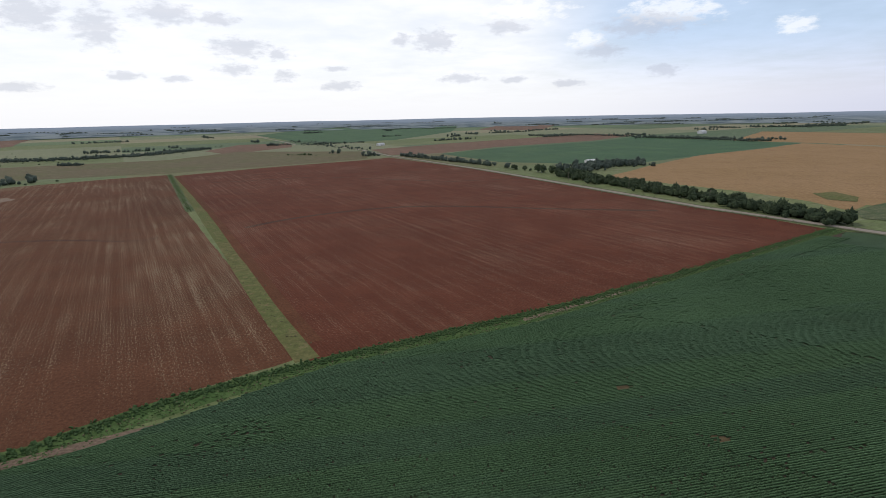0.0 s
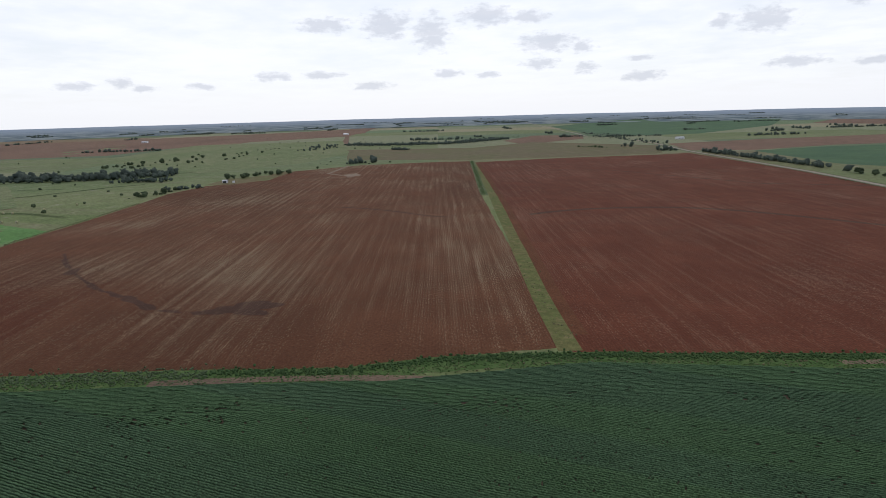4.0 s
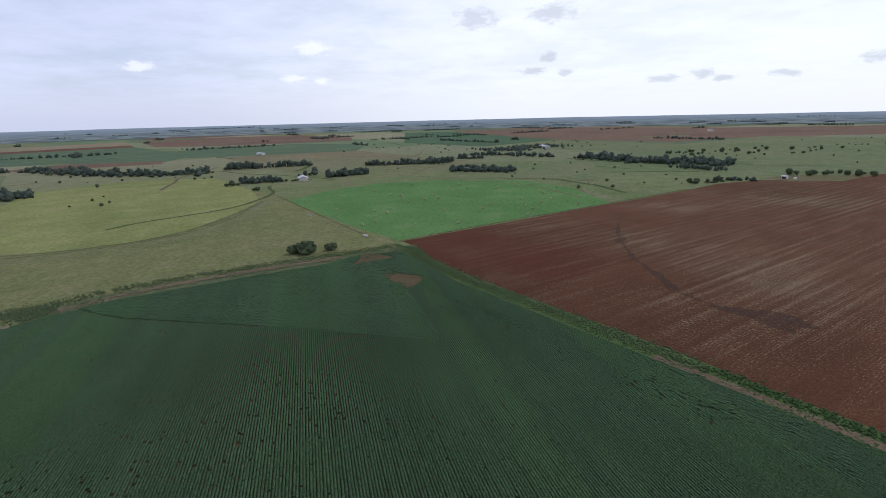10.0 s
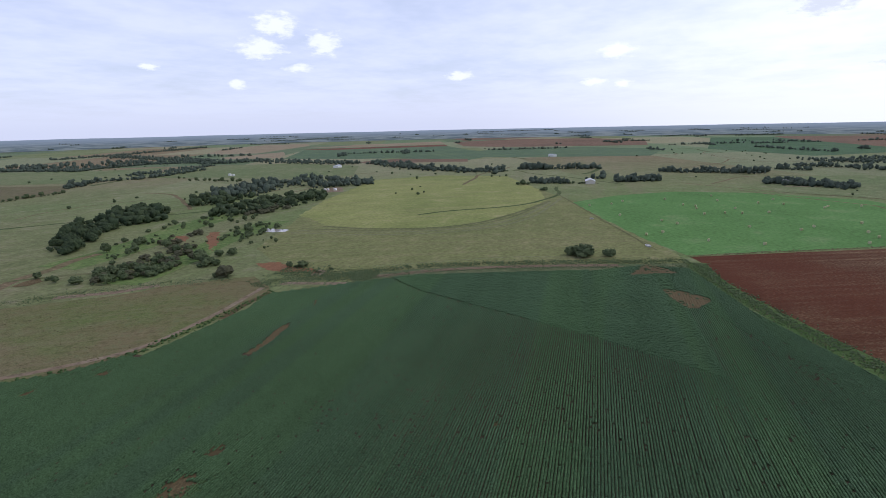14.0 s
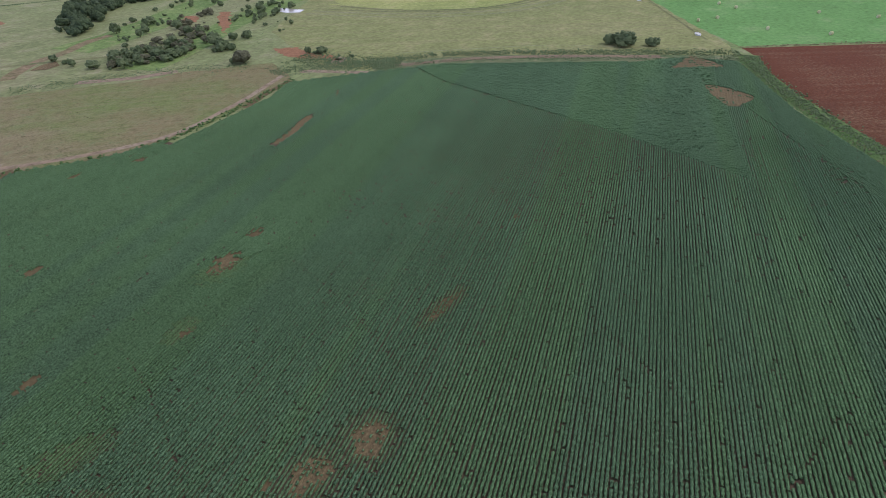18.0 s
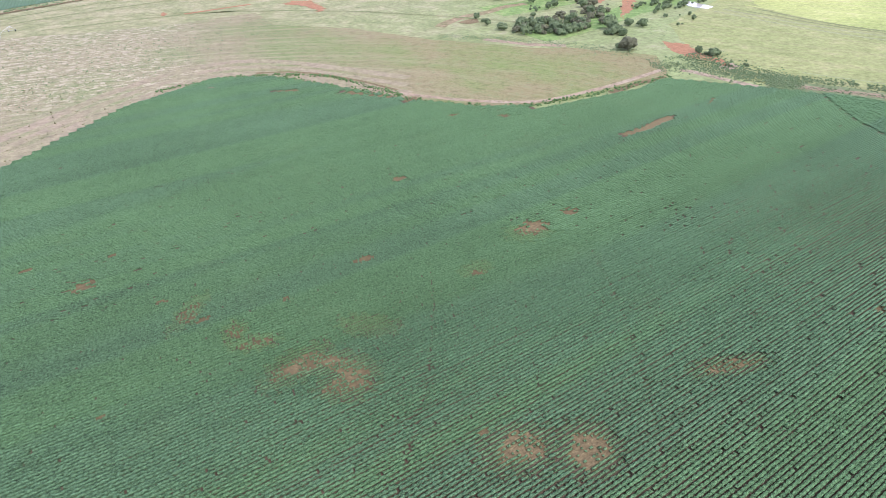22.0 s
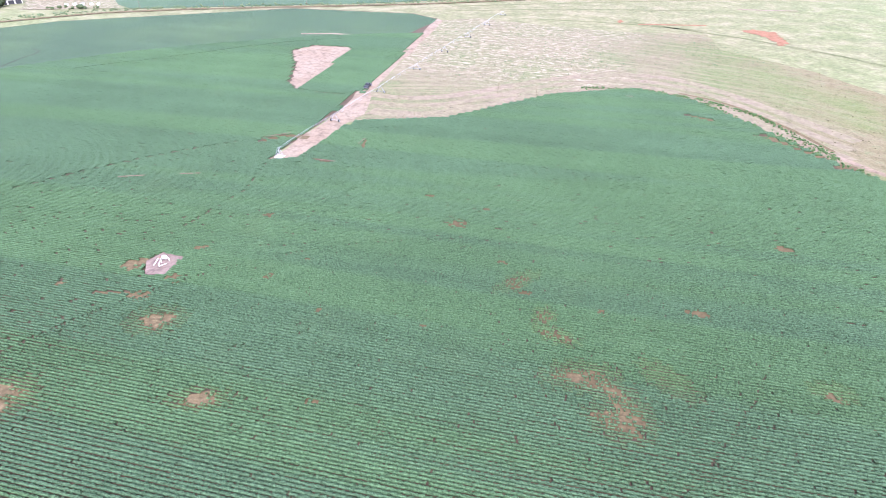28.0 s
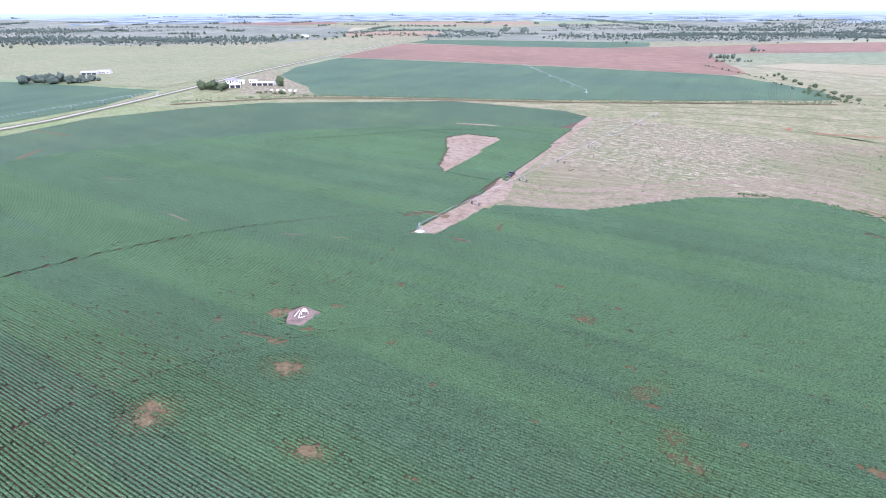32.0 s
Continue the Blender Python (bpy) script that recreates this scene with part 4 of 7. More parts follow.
# ---- trees and brush ----
def crown_mesh(name, rnd, w, h, base, blobs, leaves, mat, heart=2):
    """A full crown: a lumpy heart, leaf clumps all over it and loose sprays at its outline."""
    bm = bmesh.new()
    mid, half = (base + h) / 2, (h - base) / 2
    got = bmesh.ops.create_icosphere(bm, subdivisions=heart, radius=1.0)
    for v in got["verts"]:
        f = 1 + 0.85 * noise.noise(v.co * 2.1 + Vector((rnd.random(), w * 3.1, blobs)))
        q = v.co * f * rnd.uniform(0.86, 1.1)
        v.co = Vector((q.x * w * 0.42, q.y * w * 0.42, max(mid + q.z * half * 0.9, base * 0.5)))
    turn = rnd.uniform(0, 6)
    for i in range(blobs):
        e = 0.95 - 1.5 * (i + rnd.random()) / blobs
        a, q = turn + i * 2.4 + rnd.uniform(-0.5, 0.5), math.sqrt(max(0.05, 1 - e * e))
        r = rnd.uniform(0.11, 0.19) * w
        f = rnd.uniform(0.75, 1.02)
        m = Matrix.Translation((math.cos(a) * q * w * 0.42 * f, math.sin(a) * q * w * 0.42 * f, mid + e * half * 0.85 * f)) @ Matrix.Diagonal((r, r * rnd.uniform(0.8, 1.2), r * rnd.uniform(0.6, 0.85), 1))
        got = bmesh.ops.create_icosphere(bm, subdivisions=1, radius=1.0, matrix=m)
        for v in got["verts"]:
            v.co += Vector((rnd.uniform(-1, 1), rnd.uniform(-1, 1), rnd.uniform(-1, 1))) * r * 0.3
            v.co.z = max(v.co.z, base * 0.4)
    for i in range(leaves):
        a, e = rnd.uniform(0, 2 * math.pi), rnd.uniform(-0.5, 1.0)
        q = math.sqrt(max(0, 1 - e * e * 0.85))
        c = Vector((math.cos(a) * q * w * 0.5, math.sin(a) * q * w * 0.5, mid + e * half)) * rnd.uniform(0.9, 1.06)
        s = w * rnd.uniform(0.03, 0.07)
        vs = [bm.verts.new(c + Vector((rnd.uniform(-s, s), rnd.uniform(-s, s), rnd.uniform(-s, s)))) for _ in range(3)]
        bm.faces.new(vs)
    me = bpy.data.meshes.new(name)
    bm.to_mesh(me)
    bm.free()
    me.materials.append(mat)
    return me


def trunk_mesh(name, rnd, h, r):
    bm = bmesh.new()
    top = Vector((rnd.uniform(-0.3, 0.3), rnd.uniform(-0.3, 0.3), h * 0.55))
    rod(bm, (0, 0, -0.3), top, r, 7, r * 0.55)
    for i in range(4):
        a = i * 1.57 + rnd.uniform(-0.4, 0.4)
        end = top + Vector((math.cos(a) * h * 0.22, math.sin(a) * h * 0.22, h * rnd.uniform(0.14, 0.28)))
        rod(bm, top * rnd.uniform(0.6, 0.95), end, r * 0.4, 5, r * 0.12)
    me = bpy.data.meshes.new(name)
    bm.to_mesh(me)
    bm.free()
    me.materials.append(M_BARK)
    return me


KINDS = {}


def make_kinds():
    rnd = random.Random(7)
    for kind, mat, n, w, h, base, blobs, leaves in (
        ("tree", M_LEAF, 6, 7.0, 6.4, 0.5, 18, 70), ("shrub", M_LEAF2, 5, 3.9, 2.9, 0.1, 10, 50),
        ("brush", M_LEAF3, 3, 4.4, 2.5, 0.1, 9, 50), ("poplar", M_LEAF, 2, 4.6, 6.6, 0.6, 12, 40)):
        KINDS[kind] = [(crown_mesh(kind + "_crown", rnd, w, h, base, blobs, leaves, mat), trunk_mesh(kind + "_trunk", rnd, h, h * 0.035)) for _ in range(n)]


make_kinds()
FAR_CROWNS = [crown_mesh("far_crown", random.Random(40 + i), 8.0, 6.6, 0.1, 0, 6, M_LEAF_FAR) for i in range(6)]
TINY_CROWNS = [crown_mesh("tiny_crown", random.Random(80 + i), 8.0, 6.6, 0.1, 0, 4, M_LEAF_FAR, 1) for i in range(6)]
MID_CROWNS = [crown_mesh("mid_crown", random.Random(60 + i), 7.2, 6.4, 0.2, 5, 20, M_LEAF) for i in range(6)]
TREE_TEXT = {"tree": ("dark green broadleaf tree with an uneven crown", "tree"), "shrub": ("rounded dark green cedar shrub on grass", "shrub"),
             "brush": ("brownish scrubby brush on a red bank", "shrub"), "poplar": ("tall narrow dark green tree in a row", "tree")}
planted = random.Random(11)


NEAR_WOODS = {"tree": 640.0, "shrub": 560.0, "brush": 700.0, "poplar": 700.0}
LEFT = {"tree": 290, "shrub": 330, "brush": 120, "poplar": 60}
WOODS = {}


def plant(kind, x, y, size, group):
    """One tree as a thing; far off, or past the count that can be told apart, it joins the woodland of its group."""
    crown, trunk = planted.choice(KINDS[kind])
    label, cat = TREE_TEXT[kind]
    m = Matrix.Translation((x, y, rise(x, y))) @ pose(0, 0, 0, 0, 0, planted.uniform(0, 360)) @ Matrix.Diagonal((size, size, size * planted.uniform(0.75, 1.5), 1))
    if math.hypot(x, y) > NEAR_WOODS[kind] or LEFT[kind] <= 0:
        r = math.hypot(x, y)
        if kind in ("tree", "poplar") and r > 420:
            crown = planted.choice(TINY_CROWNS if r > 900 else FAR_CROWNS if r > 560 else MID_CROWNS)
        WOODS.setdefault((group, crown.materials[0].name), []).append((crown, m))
        return
    LEFT[kind] -= 1
    root = thing(kind, label, cat, group)
    root.matrix_basis = m
    for nm, me in (("trunk", trunk), ("crown", crown)):
        new(nm, me).parent = root


def mesh_of(name, verts, faces, mat):
    """A mesh from arrays: verts (n, 3), faces (m, 3 or 4)."""
    me = bpy.data.meshes.new(name)
    n = faces.shape[1]
    me.vertices.add(len(verts))
    me.vertices.foreach_set("co", np.ascontiguousarray(verts, np.float32).ravel())
    me.loops.add(faces.size)
    me.loops.foreach_set("vertex_index", np.ascontiguousarray(faces, np.int32).ravel())
    me.polygons.add(len(faces))
    me.polygons.foreach_set("loop_start", np.arange(0, faces.size, n, dtype=np.int32))
    me.polygons.foreach_set("loop_total", np.full(len(faces), n, np.int32))
    me.update(calc_edges=True)
    me.materials.append(mat)
    return me


def join_woods():
    for (group, leaves), rows in WOODS.items():
        vs, fs, at = [], [], 0
        for crown, m in rows:
            co = np.empty(len(crown.vertices) * 3, np.float32)
            crown.vertices.foreach_get("co", co)
            tri = np.empty(len(crown.loops), np.int32)
            crown.loops.foreach_get("vertex_index", tri)
            mm = np.array(m)
            vs.append(co.reshape(-1, 3) @ mm[:3, :3].T + mm[:3, 3])
            fs.append(tri.reshape(-1, 3) + at)
            at += len(crown.vertices)
        mat = rows[0][0].materials[0]
        tagged(new("woodland", mesh_of("woodland", np.concatenate(vs), np.concatenate(fs), mat)), "dark green woodland seen far off: " + group, "woodland", kind="stuff")


def tree_line(kind, line, n, width, lo, hi, group):
    """n trees along a line, strewn over its width, in sizes between lo and hi."""
    if kind == "tree" and n > 10:
        n, lo, hi = int(n * 1.5), lo * 0.72, hi * 0.72
        if min(math.hypot(*p) for p in line) > 900:
            n, lo, hi = int(n * 2.2), lo * 0.72, hi * 0.72
    elif kind == "shrub":
        lo, hi = lo * 0.75, hi * 0.75
    seg = [math.dist(a, b) for a, b in zip(line, line[1:])]
    total = sum(seg)
    for i in range(n):
        d = (i + planted.uniform(0.1, 0.9)) / n * total
        for s, a, b in zip(seg, line, line[1:]):
            if d <= s:
                break
            d -= s
        f = min(d / s, 1)
        o = planted.gauss(0, 0.42) * width
        nx, ny = (b[1] - a[1]) / s, (a[0] - b[0]) / s
        plant(kind, a[0] + (b[0] - a[0]) * f + nx * o, a[1] + (b[1] - a[1]) * f + ny * o, lo * 0.55 + (hi * 1.22 - lo * 0.55) * planted.random() ** 1.2, group)


tree_line("tree", [(-66, 874), (69, 673)], 64, 5, 0.8, 1.15, "road tree row")
tree_line("tree", [(76, 643), (131, 562)], 9, 5, 0.7, 1.1, "road tree row")
tree_line("tree", [(128, 552), (196, 385), (229, 288)], 290, 12, 0.8, 1.2, "road tree row")
tree_line("tree", [(141, 594), (189, 637), (256, 662)], 170, 30, 0.8, 1.15, "grove by the road")
tree_line("tree", [(-131, 882), (-101, 884)], 8, 8, 0.8, 1.2, "trees at the crossroads")
tree_line("shrub", [(-274, 941), (-214, 921)], 9, 6, 1.2, 1.8, "field corner bushes")
tree_line("tree", [(-207, 957), (-177, 960)], 4, 6, 0.8, 1.0, "field corner trees")
tree_line("tree", [(-427, 1510), (-299, 1294), (-153, 1040)], 27, 30, 0.8, 1.3, "creek trees")
tree_line("tree", [(-791, 923), (-671, 938), (-568, 1001), (-532, 1196)], 260, 34, 0.8, 1.25, "tree belt")
tree_line("tree", [(-590, 816), (-555, 813)], 15, 10, 0.8, 1.1, "tree belt")
tree_line("tree", [(-500, 596), (-479, 581)], 3, 5, 0.6, 0.9, "lone trees")
tree_line("tree", [(-519, 658), (-515, 656)], 1, 1, 0.8, 0.9, "lone trees")
tree_line("tree", [(-517, 1446), (-490, 1433)], 3, 8, 0.9, 1.2, "lone trees")
tree_line("tree", [(253, 1516), (421, 1490), (508, 1305)], 57, 25, 0.9, 1.4, "far tree belt")
tree_line("tree", [(502, 1306), (590, 1184), (648, 1050)], 119, 45, 0.9, 1.4, "farm grove")
tree_line("tree", [(1068, 2647), (1737, 2654)], 51, 30, 1.2, 2.0, "far hedge")
tree_line("tree", [(1040, 1780), (1331, 1738)], 57, 30, 1.0, 1.7, "far hedge")
tree_line("tree", [(1129, 1675), (1497, 1957)], 51, 60, 1.0, 1.7, "far grove")
tree_line("tree", [(-535, 2094), (-482, 2163)], 13, 20, 1.0, 1.6, "far grove")
tree_line("tree", [(-544, 2760), (-429, 3004)], 23, 30, 1.1, 1.8, "far grove")
tree_line("tree", [(-1388, 2747), (-1174, 2803)], 30, 60, 1.1, 1.8, "far grove")
tree_line("tree", [(-771, 256), (-677, 316), (-611, 386)], 170, 28, 0.8, 1.3, "creek belt")
tree_line("tree", [(-607, 313), (-554, 342)], 23, 12, 0.7, 1.0, "creek belt")
tree_line("tree", [(-459, 257), (-474, 289), (-473, 326)], 24, 10, 0.5, 0.85, "field edge bushes")
tree_line("shrub", [(-505, 378), (-497, 414), (-490, 452)], 26, 18, 1.2, 2.0, "field edge bushes")
tree_line("tree", [(-483, 552), (-457, 592)], 8, 6, 0.6, 1.0, "field edge trees")
tree_line("tree", [(-645, 51), (-634, 84), (-616, 122)], 119, 22, 0.75, 1.05, "grove in the pasture")
tree_line("tree", [(-777, -14), (-768, 19), (-776, 61)], 44, 14, 0.7, 1.1, "creek row")
tree_line("tree", [(-818, 71), (-812, 110)], 13, 10, 0.7, 1.2, "creek row")
tree_line("tree", [(-878, 98), (-874, 149), (-800, 221)], 44, 18, 0.8, 1.2, "creek row")
tree_line("tree", [(-977, 143), (-1021, 212), (-1079, 306)], 102, 60, 0.8, 1.3, "farm grove")
tree_line("shrub", [(-779, 393), (-800, 537)], 26, 90, 1.3, 2.2, "scattered cedars")
tree_line("shrub", [(-827, 568), (-805, 701)], 14, 90, 1.3, 2.2, "scattered cedars")
tree_line("tree", [(-756, 746), (-816, 912)], 17, 40, 0.8, 1.3, "far trees")
tree_line("tree", [(-572, -183), (-590, -148)], 37, 14, 0.6, 1.0, "farmhouse trees")
tree_line("shrub", [(-553, -194), (-550, -180)], 6, 6, 1.2, 1.9, "farmhouse trees")
tree_line("shrub", [(-510, -153), (-511, -147)], 3, 4, 1.2, 1.5, "farmhouse trees")
tree_line("tree", [(-612, -97), (-639, -54)], 47, 10, 0.7, 1.15, "farmhouse trees")
tree_line("shrub", [(-573, -144), (-591, -113)], 12, 4, 0.9, 1.3, "farmhouse hedge")
tree_line("tree", [(-630, -134), (-647, -116)], 6, 8, 0.8, 1.0, "farmhouse trees")
tree_line("tree", [(-808, -564), (-717, -404), (-689, -308), (-711, -265)], 190, 28, 0.8, 1.3, "creek belt")
tree_line("poplar", [(-740, -258), (-783, -146)], 40, 8, 0.7, 1.1, "poplar row")
tree_line("tree", [(-749, -63), (-752, -2), (-757, 57)], 57, 16, 0.7, 1.2, "creek row")
tree_line("tree", [(-885, -1470), (-791, -1068), (-735, -882), (-825, -889), (-783, -584)], 330, 40, 0.9, 1.5, "creek woods")
tree_line("tree", [(-489, -800), (-570, -814), (-690, -851)], 61, 18, 0.8, 1.2, "creek row")
tree_line("shrub", [(-477, -634), (-481, -544)], 14, 8, 1.2, 1.8, "creek row")
tree_line("shrub", [(-205, -230), (-233, -233)], 7, 20, 0.5, 0.8, "pasture shrubs")
tree_line("shrub", [(-183.5, -182.1), (-188.2, -173.4)], 6, 6, 0.8, 1.3, "bank shrubs")
tree_line("shrub", [(-188.1, -160.2), (-189.0, -157.7)], 2, 2, 0.7, 0.9, "bank shrubs")
tree_line("shrub", [(-167.2, -224.7), (-170.3, -215.0)], 3, 4, 1.2, 1.6, "draw shrubs")
tree_line("shrub", [(-156.0, -201.7), (-160.2, -196.1)], 2, 4, 1.2, 1.6, "draw shrubs")
tree_line("shrub", [(-257.5, -62.4), (-262.0, -50.9)], 9, 6, 1.7, 2.4, "fence bushes")
tree_line("shrub", [(-262.7, -44.4), (-263.5, -41.1)], 3, 2, 1.6, 2.2, "fence bushes")
tree_line("tree", [(651, -140), (626, -162), (597, -181)], 44, 16, 0.8, 1.2, "farm grove")
tree_line("tree", [(467, -225), (444, -236)], 9, 9, 0.8, 1.2, "farmyard trees")
tree_line("tree", [(428, -279), (426, -280)], 1, 1, 0.9, 1.0, "farmyard trees")
tree_line("shrub", [(412, -246), (379, -262)], 10, 5, 0.8, 1.4, "farmyard shrubs")
tree_line("tree", [(1590, -302), (1275, -444), (1190, -564), (1031, -700)], 560, 170, 0.6, 1.2, "river woods")
tree_line("tree", [(2156, -416), (1785, -581), (1855, -653)], 300, 240, 0.6, 1.2, "river woods")
tree_line("shrub", [(1067, -724), (1027, -885), (897, -1020)], 60, 160, 1.2, 2.2, "scattered cedars")
tree_line("tree", [(834, -948), (848, -1158)], 60, 90, 0.6, 1.2, "river woods")
tree_line("tree", [(646, -1170), (439, -1221), (246, -1389), (27, -1873)], 420, 160, 0.6, 1.2, "river woods")
tree_line("tree", [(854, -1614), (545, -1743), (324, -1806), (49, -2729)], 300, 240, 0.6, 1.2, "river woods")
tree_line("tree", [(184, -754), (145, -780)], 9, 5, 0.4, 0.7, "field corner trees")
tree_line("tree", [(188, -948), (168, -974)], 5, 8, 0.5, 0.8, "field corner trees")
tree_line("tree", [(-462, -1207), (-508, -1124), (-540, -995)], 240, 22, 0.7, 1.1, "creek belt")
tree_line("tree", [(-558, -1026), (-698, -1048), (-747, -968)], 150, 16, 0.6, 1.0, "creek belt")
tree_line("tree", [(-453, -730), (-520, -743), (-616, -785)], 90, 10, 0.6, 1.0, "creek row")
tree_line("tree", [(-354, -702), (-414, -753), (-448, -744)], 34, 7, 0.6, 1.0, "hedge")
tree_line("shrub", [(-233, -624), (-281, -645), (-325, -651)], 30, 5, 0.8, 1.5, "hedge")
tree_line("tree", [(-734, -1499), (-970, -1559), (-1398, -1766)], 170, 40, 0.8, 1.3, "creek woods far")
tree_line("tree", [(-1949, -1990), (-2239, -1958), (-2603, -1984)], 120, 60, 0.9, 1.5, "far woods")
tree_line("tree", [(-3449, -1519), (-3678, -1313), (-3908, -1080)], 130, 70, 0.9, 1.6, "far town trees")
tree_line("tree", [(470, -1341), (335, -1468), (146, -1556), (-35, -1475), (-197, -1418)], 460, 60, 0.7, 1.2, "river woods")
tree_line("tree", [(1314, -2547), (789, -2049), (379, -1654)], 190, 60, 0.8, 1.3, "river woods")
tree_line("tree", [(1335, -514), (1215, -541), (1125, -589)], 260, 32, 0.7, 1.2, "river woods")
tree_line("tree", [(1148, -943), (1176, -1120), (1079, -1244), (826, -1166), (718, -1220)], 200, 60, 0.5, 1.0, "river woods")
tree_line("shrub", [(182, -698), (120, -632), (67, -544), (34, -496), (20, -483), (-15, -496), (-83, -534)], 70, 4, 0.3, 0.65, "creek bushes")
tree_line("shrub", [(60, -534), (20, -487)], 26, 4, 0.5, 0.95, "creek bushes")
tree_line("tree", [(-11, -503), (-21, -509)], 5, 2, 0.55, 0.8, "lone oak clump")
tree_line("tree", [(-94, -787), (-99, -791)], 3, 3, 0.55, 0.8, "lone trees")
tree_line("tree", [(204, -802), (176, -812)], 6, 6, 0.5, 0.8, "field corner trees")
tree_line("shrub", [(102, -646), (55, -562), (20, -501)], 24, 8, 0.8, 1.4, "fence brush")


def grove(kind, poly, n, lo, hi, group):
    """n trees strewn over an outline."""
    if kind != "tree":
        n, lo, hi = int(n * 1.3), lo * 0.72, hi * 0.72
    xs, ys = [p[0] for p in poly], [p[1] for p in poly]
    while n:
        x, y = planted.uniform(min(xs), max(xs)), planted.uniform(min(ys), max(ys))
        if inside(poly, np.array([x]), np.array([y]))[0]:
            plant(kind, x, y, lo * 0.6 + (hi * 1.15 - lo * 0.6) * planted.random() ** 1.2, group)
            n -= 1


grove("shrub", [(-119.1, -246.6), (-148.9, -256.7), (-175, -256), (-163.7, -230.5), (-138.6, -226.7), (-125.7, -237.1)], 44, 0.9, 1.5, "draw shrubs")
grove("brush", [(-121.7, -249.0), (-146.9, -253.4), (-171, -256), (-162.0, -233.7), (-139.8, -232.9)], 22, 0.9, 1.4, "draw brush")
grove("brush", [(-171, -271), (-211, -311), (-226, -299), (-207, -268), (-174, -252)], 26, 0.8, 1.3, "draw brush")
grove("shrub", [(-211, -267), (-241, -287), (-273, -287), (-260, -258), (-226, -254), (-207, -252)], 40, 0.7, 1.2, "pond shrubs")
grove("shrub", [(-133.3, -257.6), (-179, -317), (-246, -354), (-278, -341), (-295, -310), (-229, -295), (-188, -296)], 46, 0.6, 1.2, "draw shrubs")
grove("shrub", [(-165.1, -222.3), (-176.5, -229.9), (-176.4, -224.6), (-167.1, -215.1)], 5, 1.2, 1.7, "draw shrubs")
grove("shrub", [(-183.4, -226.0), (-196, -235), (-187.6, -222.8)], 3, 0.9, 1.3, "draw shrubs")
grove("shrub", [(-116, -279), (-123, -278), (-127.0, -264.0), (-120.1, -260.9)], 5, 0.7, 1.2, "draw shrubs")
for x, y, q in ((-123.1, -250.7, 1.5), (-136.1, -254.4, 1.7), (-143.8, -259.0, 1.1), (-141.2, -244.5, 1.3), (-151.6, -252.8, 1.2), (-146.5, -237.7, 1.6), (-150.0, -233.2, 1.2), (-165.2, -244.7, 1.4), (-173.0, -230.9, 2.0), (-183.0, -263.7, 1.3), (-186.9, -258.6, 1.2), (-185.6, -232.3, 1.2), (-166.6, -301.9, 1.5), (-188.8, -279.8, 1.5), (-174.2, -287.0, 1.2), (-189.8, -304.5, 1.4)):
    plant("shrub", x, y, q, "draw shrubs")
plant("brush", -158.7, -196.3, 1.9, "draw brush")
grove("brush", [(-140, -236), (-152, -262), (-190, -270), (-186, -246), (-160, -232)], 22, 0.7, 1.5, "draw brush")
grove("tree", [(-152, -334), (-179, -377), (-238, -436), (-288, -445), (-282, -408), (-250, -370), (-206, -366), (-173, -331), (-152, -314)], 330, 0.4, 0.85, "draw woods")
grove("tree", [(-308, -420), (-380, -481), (-472, -511), (-495, -480), (-437, -429), (-364, -404), (-311, -382)], 260, 0.45, 0.9, "creek woods")
grove("tree", [(-268, -352), (-302, -371), (-364, -380), (-428, -364), (-392, -326), (-331, -320), (-288, -328)], 260, 0.4, 0.8, "creek woods")
grove("brush", [(-281, -332), (-329, -344), (-367, -340), (-324, -313), (-286, -319)], 24, 1.2, 1.9, "creek brush")
grove("tree", [(-450, -442), (-547, -504), (-546, -426), (-545, -382), (-503, -352), (-456, -388)], 170, 0.5, 0.9, "creek woods")
grove("tree", [(-494, -1356), (-577, -1285), (-644, -1178), (-789, -1126), (-694, -993), (-550, -1029), (-439, -1209)], 240, 0.7, 1.1, "creek woods far")
grove("tree", [(-344, -690), (-387, -759), (-438, -785), (-398, -715)], 14, 0.6, 0.9, "creek row")


def far_hedges():
    """Hedges, belts and dots of trees along the section lines out to the skyline."""
    rnd = random.Random(23)
    c, sn = math.cos(radians(31)), math.sin(radians(31))
    for i in range(300):
        r, a = rnd.uniform(1250, 3900), rnd.uniform(-50, 275)
        x, y = -math.sin(radians(a)) * r, math.cos(radians(a)) * r
        n = rnd.randint(6, 52)
        along = rnd.random() < 0.6
        dx, dy = (c, sn) if along else (-sn, c)
        gap = rnd.uniform(2.2, 5.5)
        for j in range(n):
            px, py = x + dx * j * gap + rnd.gauss(0, 5), y + dy * j * gap + rnd.gauss(0, 5)
            if 1250 < math.hypot(px, py) < 4600:
                plant("tree", px, py, rnd.uniform(0.45, 1.0), "hedges on the plain")


far_hedges()


def open_land(x, y):
    """Grass that no field, meadow or crop covers."""
    q = np.array([x]), np.array([y])
    return not any(inside(p, *q)[0] for p in [COTTON, RED_W, RED_E, HAY, FALLOW] + [row[3] for row in FAR if row[1] not in (M_PASTURE, M_PASTURE_PALE, M_RANGE)])


def scattered_cedars():
    """Single cedars dotted over the grassland to the west and north-west."""
    rnd = random.Random(31)
    for i in range(620):
        r, a = rnd.uniform(480, 1500), rnd.uniform(15, 165)
        x, y = -math.sin(radians(a)) * r, math.cos(radians(a)) * r
        if open_land(x, y) and noise.noise((x / 260, y / 260, 2)) > -0.05:
            plant("shrub", x, y, rnd.uniform(0.45, 0.95), "cedars on the grassland")


